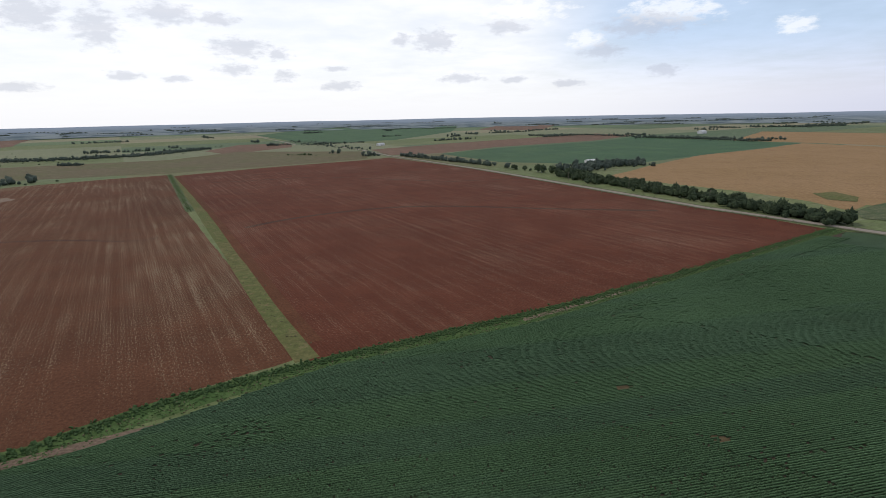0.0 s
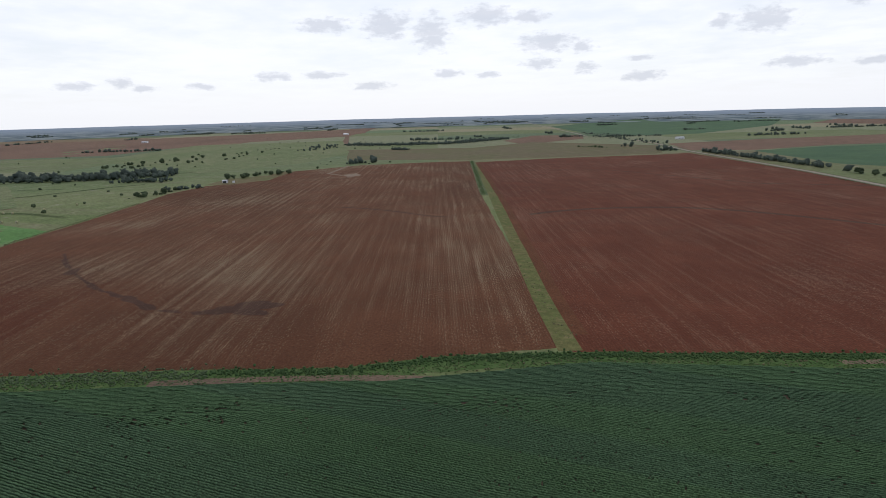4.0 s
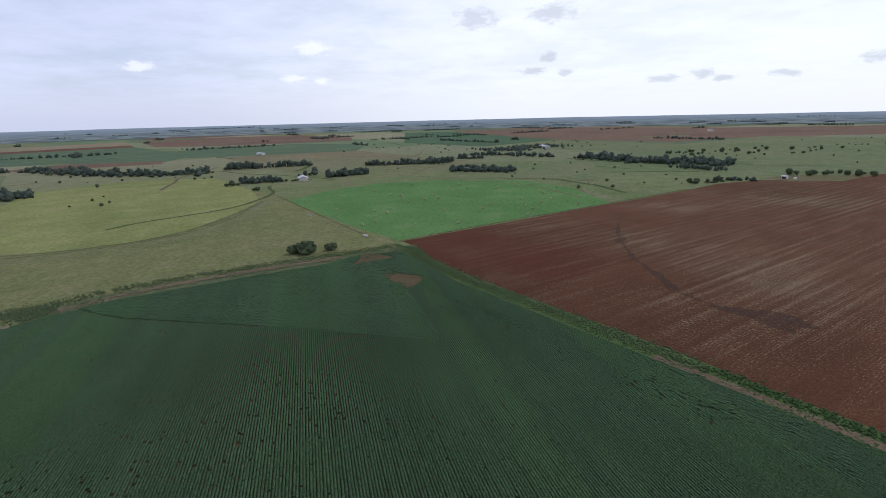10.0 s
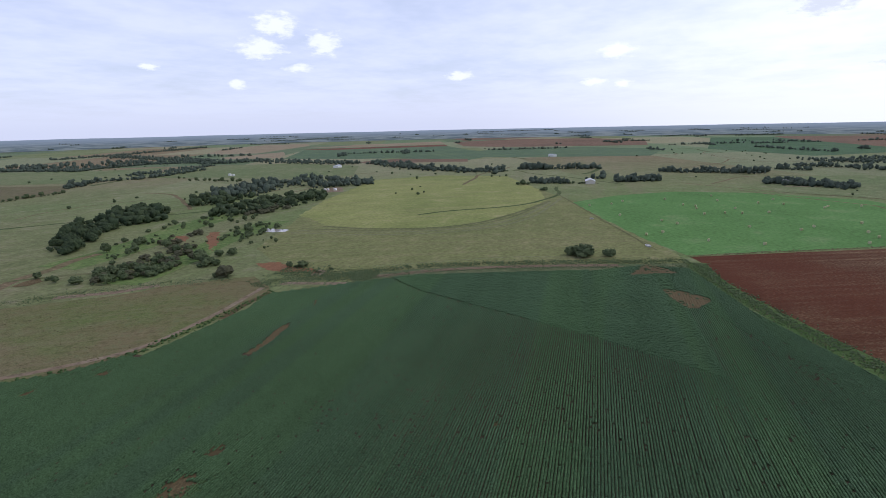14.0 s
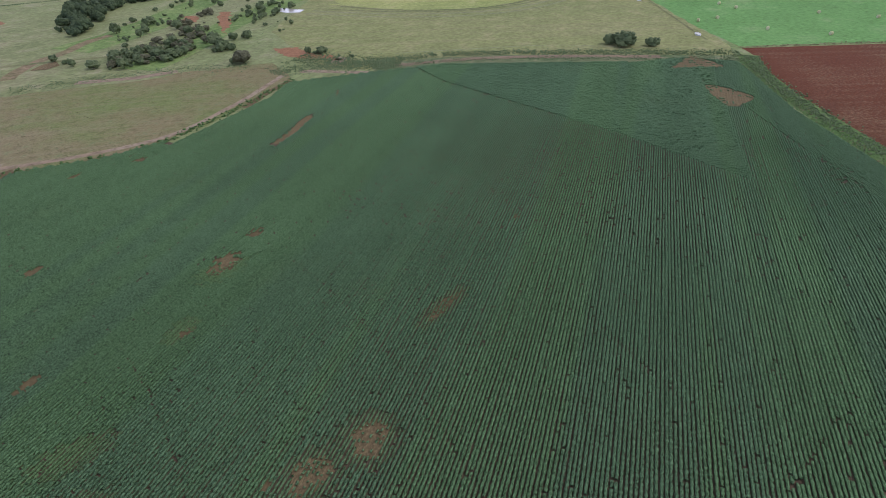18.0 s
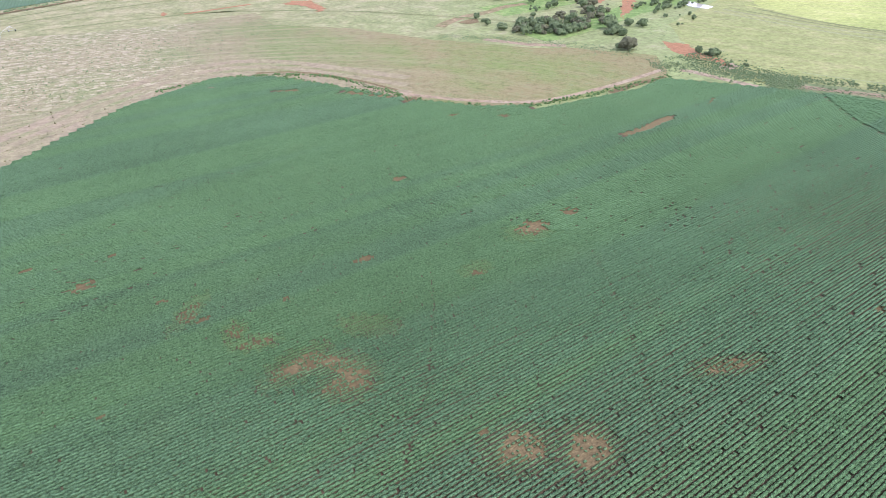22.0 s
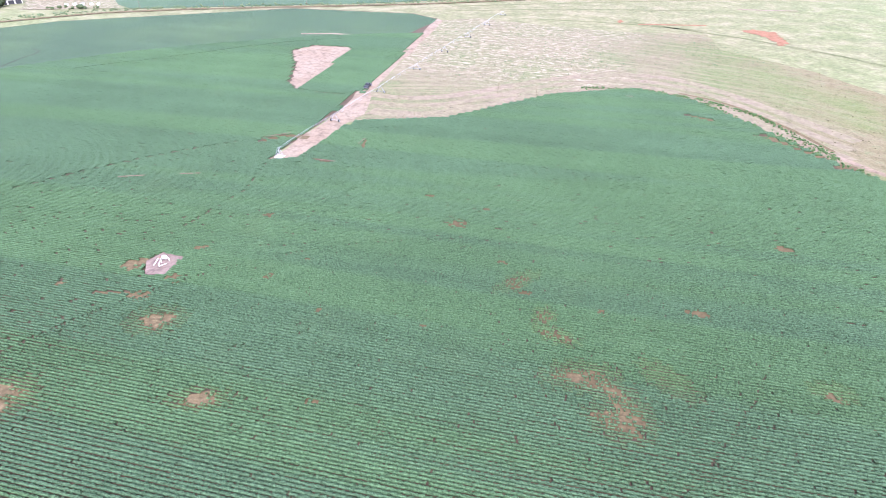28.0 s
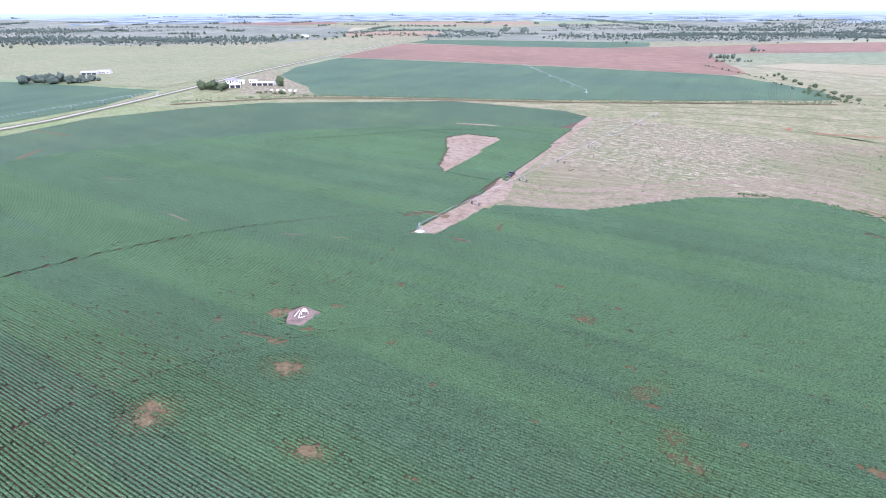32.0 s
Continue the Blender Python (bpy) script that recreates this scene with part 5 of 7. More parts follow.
def drainage_lines():
    """Darker winding swales and pale cattle paths through the grassland."""
    rnd = random.Random(37)
    for i in range(46):
        r, a = rnd.uniform(470, 1300), rnd.uniform(20, 165)
        x, y = -math.sin(radians(a)) * r, math.cos(radians(a)) * r
        t, line = rnd.uniform(0, 6.28), []
        for j in range(rnd.randint(6, 12)):
            if not open_land(x, y):
                break
            line.append((x, y))
            t += rnd.uniform(-0.4, 0.4)
            x, y = x + math.cos(t) * 26, y + math.sin(t) * 26
        if len(line) > 3:
            if i % 2:
                strip("swale", dense(smooth_line(line, 2), 6), rnd.uniform(3, 8), M_DARKGRASS, 0.05 + 0.002 * i, "darker grassy swale through the pasture", "grass")
            else:
                strip("cattle_trail", dense(smooth_line(line, 2), 6), rnd.uniform(1.5, 4), M_DRY, 0.05 + 0.002 * i, "pale trodden cattle trail through grass", "track")


scattered_cedars()
drainage_lines()
join_woods()

# ---- cotton rows: ridges of leaves, row by row ----
PIVOT = (105.0, -113.0)
TRACKS = (31.6, 66.0, 101.0, 135.0, 169.5, 204.0, 237.0)
ROW_GAP = 0.62
# bare spots in the crop: place, half length, half width, turn in degrees
SPOTS_A = [(-50.5, -173.4, 2.6, 1.8, 20), (-75.7, -146.7, 2.0, 0.8, 20), (-98.5, -38.5, 1.2, 0.5, 10), (-147.6, -132.8, 5.0, 0.7, 35), (-33.1, -32.8, 2.8, 2.8, 8), (-64.2, -88.3, 2.7, 1.6, 8), (-51.9, -85.7, 3.6, 1.9, 8), (-13.8, -87.5, 2.2, 1.3, 10), (-30.8, -118.6, 2.2, 1.4, 10), (43.2, 114.7, 2.4, 1.0, 11), (55.8, 93.2, 2.3, 1.1, 11), (-59.6, -154.4, 2.2, 1.0, 8), (-75.1, -147.8, 2.0, 0.9, 8)]
SPOTS_B = [(25.4, -88.0, 1.2, 0.8, 5), (17.9, -80.3, 1.3, 0.8, 5), (3.5, -62.3, 1.7, 0.6, 8), (-0.7, -62.1, 1.3, 0.45, 8), (-34.2, -74.8, 1.2, 0.8, 8), (-20.2, -40.6, 0.7, 0.4, 8), (32.6, -63.2, 1.2, 0.4, 8), (52.3, -59.0, 0.8, 0.4, 8), (40.7, -40.7, 1.2, 0.6, 20), (52.3, -108.8, 1.6, 0.6, 8), (64.5, -72.2, 0.6, 0.4, 8), (3.0, -80.4, 0.7, 0.8, 20), (36.0, -108.2, 1.0, 0.6, 20)]
SPOTS_C = [(87.5, -48.4, 2.4, 1.4, 27), (78.5, -44.4, 2.9, 1.5, 27), (105.7, -44.4, 0.9, 0.7, 27), (88.5, -66.0, 2.0, 1.0, 27), (86.0, -55.4, 1.5, 1.3, 40), (68.2, -63.8, 1.2, 0.8, 27), (84.8, -83.6, 1.7, 0.8, 27), (87.8, -21.8, 2.1, 1.5, 26), (84.6, -19.7, 1.3, 0.8, 26), (57.1, -33.8, 2.2, 0.8, 27), (39.6, -98.6, 2.2, 1.2, 10), (86.2, -131.7, 0.9, 3.2, 20), (90.5, -115.7, 4.0, 0.7, 8), (97.4, -55.2, 2.2, 2.6, 40)]
SPOTS = SPOTS_A + SPOTS_B + SPOTS_C
SPILLS = [[(-230.9, -29.8), (-239.7, -27.7), (-254.6, -25.7), (-252.2, -20.8), (-248.8, -14.7), (-243.1, -8.7), (-239.2, -19.9)], [(-216.7, -14.5), (-217.5, -8.7), (-212.4, 3.8), (-205.4, 2.6), (-197.5, -1.0), (-197.6, -5.4), (-205.3, -10.0)]]
STREAKS = [[(-101.9, -120.0), (-111.3, -121.9), (-124.8, -126.3)], [(-30.4, -190.9), (-37.5, -185.5), (-45.0, -178.9)], [(117.3, -120.5), (114.3, -126.9), (105.9, -128.8)], [(385, -78), (371, -84), (350, -89)], [(314, -56), (322, -63), (325, -69)], [(-6.6, -201.1), (-14.9, -199.2)], [(105.4, -108.1), (99.0, -91.9), (99.7, -67.1)], [(96.9, -45.2), (89.8, -48.2)]]


def spot_outline(x, y, a, b, turn, seed):
    rnd = random.Random(seed)
    c, s = math.cos(radians(turn)), math.sin(radians(turn))
    out = []
    p2, p3, p5 = (rnd.uniform(0, 6.28) for _ in range(3))
    for i in range(26):
        t = 2 * math.pi * i / 26
        f = 0.94 + 0.11 * math.sin(2 * t + p2) + 0.10 * math.sin(3 * t + p3) + 0.08 * math.sin(5 * t + p5) + rnd.uniform(-0.1, 0.1)
        u, v = a * math.cos(t) * f, b * math.sin(t) * f
        out.append((x + u * c - v * s, y + u * s + v * c))
    return out


def bare_ground():
    outlines = []
    for i, (x, y, a, b, turn) in enumerate(SPOTS):
        pts = spot_outline(x, y, a, b, turn, i)
        outlines.append(pts)
        wide = spot_outline(x, y, a + 0.5, b + 0.5, turn, i)
        sheet("bare_patch", wide, M_SOIL, 0.07 + 0.004 * i, "bare red-brown soil patch among the cotton", "bare patch", step=1.0, amp=0.15)
    for i, pts in enumerate(SPILLS):
        rim = rough_edge(smooth_line(pts + pts[:1], 2)[:-1], 1.2, 0.7, 40 + i)
        outlines.append(rim)
        sheet("washed_spill", rim, M_SOIL, 0.25 + 0.01 * i, "bare pinkish soil washed over the field corner", "bare patch", step=3.0, amp=0.2)
    for i, ln in enumerate(STREAKS):
        strip("bare_streak", dense(smooth_line(ln, 1), 3), (3.0, 3.0, 3.0, 2.0, 2.8, 2.4, 0.5, 0.9)[i], M_SOIL, 0.07, "bare red-brown streak among the cotton", "bare patch")
        for p in dense(ln, 0.5 if i > 5 else 3):
            q = (1.9, 1.9, 1.9, 1.3, 1.7, 1.5, 0.24, 0.45)[i]
            outlines.append(spot_outline(p[0], p[1], q, q * 0.85, 0, i))
    return outlines


# thin places where part of each row failed and the plants are yellowish: place, half length, half width, turn
THIN = [(40.5, -99.2, 3.4, 2.2, 173), (12.7, -75.0, 1.5, 1.8, 172), (9.4, -70.7, 3.0, 1.3, 173), (-3.6, -56.2, 3.4, 2.2, 172), (-24.1, -36.5, 4.2, 2.4, 173), (3.0, -62.9, 4.6, 2.2, 20), (-4.1, -59.9, 4.4, 2.2, 140), (78.5, -44.4, 4.2, 2.4, 27), (57.1, -33.8, 3.5, 1.5, 27), (-63.0, -37.8, 5.2, 1.3, 170), (-52.4, -85.2, 5.4, 2.8, 12), (86.0, -21.0, 4.0, 3.0, 26), (20.5, -83.0, 1.6, 3.6, 150)]


def thin_ground():
    out = []
    for i, (x, y, a, b, turn) in enumerate(THIN):
        pts = spot_outline(x, y, a, b, turn, 70 + i)
        out.append(pts)
        sheet("thin_patch", pts, M_SOIL, 0.065 + 0.002 * i, "brown soil showing between stunted yellowish cotton plants", "bare patch", step=1.0, amp=0.2)
    return out


BARE = bare_ground()
THINNED = thin_ground()
WASHED = [(182.0, -219.7), (177.6, -233.9), (157.0, -238.5), (146.9, -202.8), (140.4, -169.4), (148.4, -174.0), (164.5, -199.4)]
WELL_BARE = [(96.2, -57.2), (95.5, -61.2), (89.8, -61.6), (88.4, -55.2), (92.4, -53.6)]
LANE_BARE = [(106.3, -109.5), (98.8, -115.1), (99.7, -132.2), (101.3, -146.1), (97.6, -154.5), (117.5, -179.8), (110.6, -153.3), (109.1, -131.7)]


def row_block(name, turn, keep, near, far, step, profile, label, lump=0.0, leaves=None):
    """Rows of plants at that turn, where keep(x, y) holds and the distance lies between near and far; gaps in them stay open."""
    rs = np.random.RandomState(int(turn * 10) + int(far * 3 + near))
    c, s = math.cos(radians(turn)), math.sin(radians(turn))
    n = int(2 * far / step) + 1
    along = np.arange(n) * step - far
    k = np.arange(-int(far / ROW_GAP), int(far / ROW_GAP) + 1)
    off = (k * ROW_GAP)[:, None]
    u = along[None, :] + rs.uniform(-0.2, 0.2, (len(k), 1)) + 0 * off
    v = off + rs.normal(0, 0.018, (len(k), 1)) + 0.03 * np.sin(u * 0.11 + rs.uniform(0, 6.28, (len(k), 1))) + rs.normal(0, 0.012 if lump else 0.006, u.shape)
    x, y = u * c - v * s, u * s + v * c
    r = np.hypot(x, y)
    ok = (r >= near) & (r < far)
    ok[ok] = keep(x[ok], y[ok])
    # single plants missing, more of them in thin places
    thin = np.sin(x * 0.031 + 1.3) * np.sin(y * 0.027 - 0.4) + 0.6 * np.sin(x * 0.09 + y * 0.05)
    ok &= rs.random_sample(u.shape) > (0.006 if step < 0.5 else 0.012 if step < 1 else 0.006) + 0.008 * np.clip(thin, 0, 2)
    belt = np.exp(-((off_north(x, y) - 12.0) / 4.5) ** 2) * (np.sin(x * 0.11 + 0.6) + np.sin(x * 0.047 - y * 0.06) > -0.5)
    ok &= rs.random_sample(u.shape) > (0.06 if step < 0.5 else 0.11) * belt
    rp = np.hypot(x - PIVOT[0], y - PIVOT[1])
    wheel_way = np.zeros(u.shape, bool)
    for t in TRACKS[3:6]:
        wheel_way |= (np.abs(rp - t) < 0.26) & (x < 140)
    ok &= ~(wheel_way & (rs.random_sample(u.shape) < (0.10 if step < 0.5 else 0.05)))
    vigour = 1.0 + 0.07 * np.sin(x * 0.05 + y * 0.021) + (0.07 if lump > 0.1 else 0.05) * rs.standard_normal(u.shape)
    vigour += lump * np.sin(u * (2 * math.pi / 0.55) + rs.uniform(0, 6.28, (len(k), 1)) + 0.8 * np.sin(u * 1.3 + off * 2.1))
    vigour = np.clip(np.where(wheel_way, vigour * 0.82, vigour), 0.45, 1.4)
    ids = -np.ones(u.shape, np.int64)
    edge = ok.copy()
    edge[:, 1:] |= ok[:, :-1]
    ids[edge] = np.arange(edge.sum())
    m = len(profile)
    ex, ey, ev = x[edge], y[edge], vigour[edge]
    verts = np.empty((len(ex), m, 3), np.float32)
    for j, (w, h) in enumerate(profile):
        side = w * ev * (1 + rs.normal(0, 0.06, len(ex))) + rs.normal(0, 0.015 if lump else 0.006, len(ex))
        verts[:, j, 0] = ex - s * side + rs.normal(0, 0.04, len(ex)) * c
        verts[:, j, 1] = ey + c * side
        verts[:, j, 2] = np.maximum(0.03, h * ev * (1 + rs.normal(0, 0.07 if lump else 0.04, len(ex))))
    a, b = ids[:, :-1], ids[:, 1:]
    go = ok[:, :-1] & (b >= 0)
    a, b = a[go][:, None] * m, b[go][:, None] * m
    j = np.arange(m - 1)[None, :]
    faces = np.stack([a + j, b + j, b + j + 1, a + j + 1], -1).reshape(-1, 4)
    ob = new(name, mesh_of(name, verts.reshape(-1, 3), faces, leaves or M_COTTON_LEAF))
    tagged(ob, label, "cotton crop", kind="stuff")


NORTH_A, NORTH_B = (-88.0, 85.0), (217.0, 276.0)
_nl = math.dist(NORTH_A, NORTH_B)
NX, NY = (NORTH_B[1] - NORTH_A[1]) / _nl, (NORTH_A[0] - NORTH_B[0]) / _nl


def off_north(x, y):
    return (x - NORTH_A[0]) * NX + (y - NORTH_A[1]) * NY


# the headland that was sown across the long rows, below the pasture
HEADLAND = [(-176.0, -103.0), (-158.0, -32.0), (-143.0, 8.2), (-151.0, 6.0), (-172.0, 1.2), (-199.0, -5.0), (-224.0, -11.5), (-270.0, -18.0), (-270.0, -60.0), (-215.0, -128.0), (-187.0, -124.0)]
YELLOW = [(*p[:2], p[2] * 1.5, p[3] * 1.7, p[4]) for p in THIN] + [(-33.0, -33.0, 5.2, 4.6, 10), (-34.0, -76.0, 4.0, 2.4, 10), (-10.0, -68.0, 6.0, 3.0, 150)]


def weak_plants(x, y):
    """Where the plants are small and yellowish, round the thin places."""
    hit = np.zeros(x.shape, bool)
    for cx, cy, a, b, turn in YELLOW:
        co, si = math.cos(radians(turn)), math.sin(radians(turn))
        u, v = (x - cx) * co + (y - cy) * si, (y - cy) * co - (x - cx) * si
        hit |= (u / a) ** 2 + (v / b) ** 2 + 0.5 * np.sin(x * 1.9 + y * 2.3) * np.sin(y * 1.7 - x) < 1.0
    return hit


# tracks of wheels that keep the plants down
RUTS = [smooth_line(ln, 2) for ln in ([(250.6, -153.0), (241.7, -166.0), (227.1, -182.7), (215.7, -204.0), (201.4, -225.0), (190.0, -238.0), (170.0, -254.0)],
                                      [(307.4, -168.2), (297.5, -167.1), (293.7, -153.6), (286.5, -140.5)],
                                      [(143.0, -169.5), (130.8, -168.9), (118.1, -171.3)])]


def on_rut(x, y, half=0.55):
    hit = np.zeros(x.shape, bool)
    for ln in RUTS:
        for (ax, ay), (bx, by) in zip(ln, ln[1:]):
            t = np.clip(((x - ax) * (bx - ax) + (y - ay) * (by - ay)) / ((bx - ax) ** 2 + (by - ay) ** 2), 0, 1)
            hit |= np.hypot(x - ax - t * (bx - ax), y - ay - t * (by - ay)) < half
    return hit


def in_crop(x, y):
    ok = inside(COTTON, x, y)
    south = ok & (x > 110) & (y < -130)
    ok[south] = ~on_rut(x[south], y[south])
    for o in BARE:
        xs, ys = [p[0] for p in o], [p[1] for p in o]
        m = ok & (x > min(xs)) & (x < max(xs)) & (y > min(ys)) & (y < max(ys))
        rs = np.random.RandomState(len(xs))
        keep = 0.20 if math.hypot(xs[0], ys[0]) < 115 else 0.05
        ok[m] = ~(inside(o, x[m], y[m]) & (rs.random_sample(int(m.sum())) > keep))
    for o in THINNED:
        xs, ys = [p[0] for p in o], [p[1] for p in o]
        m = ok & (x > min(xs)) & (x < max(xs)) & (y > min(ys)) & (y < max(ys))
        ok[m] = ~(inside(o, x[m], y[m]) & (np.random.RandomState(5).random_sample(int(m.sum())) > 0.55))
    for o in (WASHED, LANE_BARE, WELL_BARE):
        ok &= ~inside(o, x, y)
    return ok


def in_main(x, y):
    return in_crop(x, y) & (off_north(x, y) > 11.45) & ~inside(HEADLAND, x + 1.0, y + 0.9)


def full_view(x, y):
    """Ground shown closely as the camera turns; only here do the rows get full detail."""
    r = np.hypot(x, y)
    return np.where(y < np.maximum(5.0, -0.36 * x), (r > 30.0) & (r < 100.0), (r > 74.0) & (r < 105.0))


def in_main_fine(x, y):
    return full_view(x, y) & ~weak_plants(x, y) & in_main(x, y)


def in_main_weak(x, y):
    return full_view(x, y) & weak_plants(x, y) & in_main(x, y)


def in_main_plain(x, y):
    return ~full_view(x, y) & in_main(x, y)


def in_north(x, y):
    return in_crop(x, y) & (off_north(x, y) <= 11.75) & ~inside(HEADLAND, x, y)


def in_west(x, y):
    return in_crop(x, y) & inside(HEADLAND, x, y)


PLANT = [(-0.10, 0.0), (-0.232, 0.44), (0.232, 0.44), (0.10, 0.0)]
SMALL_PLANT = [(-0.10, 0.0), (-0.175, 0.33), (0.175, 0.33), (0.10, 0.0)]
FLAT_ROW = [(-0.09, 0.0), (-0.210, 0.46), (0.210, 0.46), (0.09, 0.0)]
row_block("cotton_rows", ROW_TURN, in_main_fine, 29, 106, 0.34, PLANT, "long straight rows of knee-high green cotton plants", 0.17)
row_block("stunted_cotton_rows", ROW_TURN, in_main_weak, 29, 106, 0.28, SMALL_PLANT, "rows of small yellowish cotton plants round thin ground", 0.18, M_COTTON_WEAK)
row_block("cotton_rows", ROW_TURN, in_main_plain, 0, 170, 0.85, FLAT_ROW, "long straight rows of green cotton", 0.08)
row_block("cotton_rows", ROW_TURN, in_main_plain, 170, 314, 2.4, FLAT_ROW, "long straight rows of green cotton further off")
row_block("cotton_rows", 32.0, in_north, 20, 330, 0.9, FLAT_ROW, "headland rows of cotton along the weedy verge", 0.07)
row_block("cotton_rows", 121.0, in_west, 20, 300, 0.9, FLAT_ROW, "headland rows of cotton along the pasture", 0.07)


# ---- weeds and tufts: too many to count ----
def tufts(name, label, spots, lo, hi, mat, flat=0.8):
    """Low ragged clumps at the spots, one joined mesh."""
    rs = np.random.RandomState(len(spots))
    bm = bmesh.new()
    bmesh.ops.create_icosphere(bm, subdivisions=1, radius=1.0)
    base = np.array([v.co for v in bm.verts], np.float32)
    tri = np.array([[v.index for v in f.verts] for f in bm.faces], np.int32)
    bm.free()
    n, m = len(spots), len(base)
    p = np.array(spots, np.float32)
    size = rs.uniform(lo, hi, (n, 1, 1)) * rs.uniform(0.6, 1.3, (n, 1, 3)) * np.array([1, 1, flat])
    v = (base[None] + rs.normal(0, 0.22, (n, m, 3))) * size
    v[..., 2] = np.maximum(v[..., 2] + size[..., 2] * 0.5, 0.0)
    v[..., :2] += p[:, None, :2]
    v[..., 2] += 0.05
    f = tri[None] + (np.arange(n) * m)[:, None, None]
    return tagged(new(name, mesh_of(name, v.reshape(-1, 3), f.reshape(-1, 3), mat)), label, "weeds", kind="stuff")


def along(line, n, width, shift, seed):
    """n spots strewn over a band beside a line."""
    rnd = random.Random(seed)
    pts = dense(line, 2.0)
    out = []
    for _ in range(n):
        i = rnd.randrange(len(pts) - 1)
        a, b = pts[i], pts[i + 1]
        d = max(math.dist(a, b), 1e-3)
        o = shift + rnd.gauss(0, width / 2.5)
        out.append((a[0] + (b[1] - a[1]) / d * o + rnd.uniform(-1, 1), a[1] + (a[0] - b[0]) / d * o + rnd.uniform(-1, 1)))
    return out


def scattered(poly, n, seed):
    rnd = random.Random(seed)
    xs, ys = [p[0] for p in poly], [p[1] for p in poly]
    out = []
    while len(out) < n:
        x, y = rnd.uniform(min(xs), max(xs)), rnd.uniform(min(ys), max(ys))
        if inside(poly, np.array([x]), np.array([y]))[0]:
            out.append((x, y))
    return out


VERGE_MID = smooth_line(VERGE_LINE, 1)
VERGE_EAST, VERGE_WEST = [p for p in VERGE_MID if p[0] > -120], [p for p in VERGE_MID if p[0] < -105]
tufts("verge_weeds", "tall dark green weeds along the red field's edge", along(VERGE_EAST, 5200, 2.6, 2.2, 1), 0.18, 0.46, M_WEED_DARK, 0.9)
tufts("verge_weeds", "ragged grey-green weeds along the red field's edge", along(VERGE_WEST, 2600, 5.0, 1.0, 15), 0.15, 0.40, M_WEED, 0.9)
tufts("verge_grass", "lighter green grass tufts on the verge", along(VERGE_MID, 5200, 4.6, -1.4, 2), 0.12, 0.30, M_WEED_GREEN)
tufts("verge_dry_grass", "dry tan grass tufts on the verge", along(VERGE_MID, 1300, 4.5, -2.0, 22), 0.12, 0.32, M_WEED_DRY)
tufts("west_weeds", "ragged green weeds along the pasture fence", along(WEST_VERGE, 2600, 6.5, 9.0, 3), 0.14, 0.40, M_WEED, 0.8)
tufts("west_edge_weeds", "sparse weeds between the bare strip and the cotton", along(WEST_VERGE, 900, 3.0, -0.6, 23), 0.12, 0.34, M_WEED)
tufts("corner_weeds", "pale green weeds on the banks below the pasture", along([(-185.4, -133.0), (-178.0, -145.4), (-175.5, -164.9), (-175.8, -181.7)], 1500, 14.0, 3.0, 4), 0.15, 0.42, M_WEED)
tufts("fallow_weeds", "dark weeds dotted over the fallow stubble", scattered([(138, -320), (-4, -336), (-47.4, -279.2), (14.2, -265.6), (51.0, -223.1), (100.9, -203.3), (127.6, -251.2)], 1500, 5), 0.12, 0.3, M_WEED)
tufts("fallow_grass", "pale grass tufts over the fallow stubble", scattered(FALLOW, 3200, 6), 0.10, 0.26, M_WEED_DRY)
tufts("edge_weeds", "green weeds along the cotton's southern edge", along([(-150.9, -160.1), (-115.4, -153.5), (-87.1, -152.7), (-71.4, -158.4), (-50.4, -174.4), (-28.4, -198.7), (-8.6, -218.4)], 420, 2.5, 0.0, 7), 0.2, 0.55, M_WEED_DARK)
tufts("lane_weeds", "green weeds beside the grass lane", along(LANE, 500, 6.0, 0.0, 8), 0.12, 0.3, M_WEED_DRY)
tufts("ditch_weeds", "rank green weeds along the ditch", along([(-336, 649), (-233, 464), (-185, 379)], 620, 3.0, 0.0, 9), 0.2, 0.5, M_WEED_GREEN)
tufts("bank_grass", "tall fresh green grass below the clay bank", along([(-154, -172), (-166, -168), (-174, -158), (-182, -146), (-192, -133)], 1500, 10.0, 0.0, 18), 0.14, 0.32, M_WEED, 0.8)
tufts("draw_brush_grass", "rank grass along the foot of the draw", along([(-90.0, -252.9), (-112, -240), (-140, -216), (-160, -190)], 900, 8.0, 2.0, 19), 0.12, 0.3, M_WEED, 0.7)
tufts("draw_grass", "tufts of range grass in the draw", scattered([(-130.3, -266.4), (-164, -328), (-235, -357), (-284, -331), (-261, -255), (-179.2, -202.7), (-152.0, -200.5)], 900, 10), 0.12, 0.3, M_WEED, 0.45)
tufts("road_weeds", "weeds along the gravel road", along(ROAD_N, 900, 14.0, 0.0, 11), 0.2, 0.5, M_WEED)
tufts("track_weeds", "weeds along the red dirt track", along([(422, -178), (399, -218), (358, -269), (227, -347), (173, -380), (30, -484)], 700, 10.0, 0.0, 12), 0.3, 0.9, M_WEED)
tufts("meadow_edge_weeds", "rank grass on the meadow's edge", along([(-496, -134), (-405, -86), (-337, -50), (-285.6, -22.5)], 220, 3.0, 0.0, 13), 0.1, 0.25, M_WEED_DRY)
tufts("red_edge_weeds", "dry weeds along the red field's western edge", along([(-278.8, -6.7), (-314, 47), (-375, 147), (-395, 181), (-433, 239)], 700, 2.0, 0.0, 14), 0.15, 0.4, M_WEED_DRY)

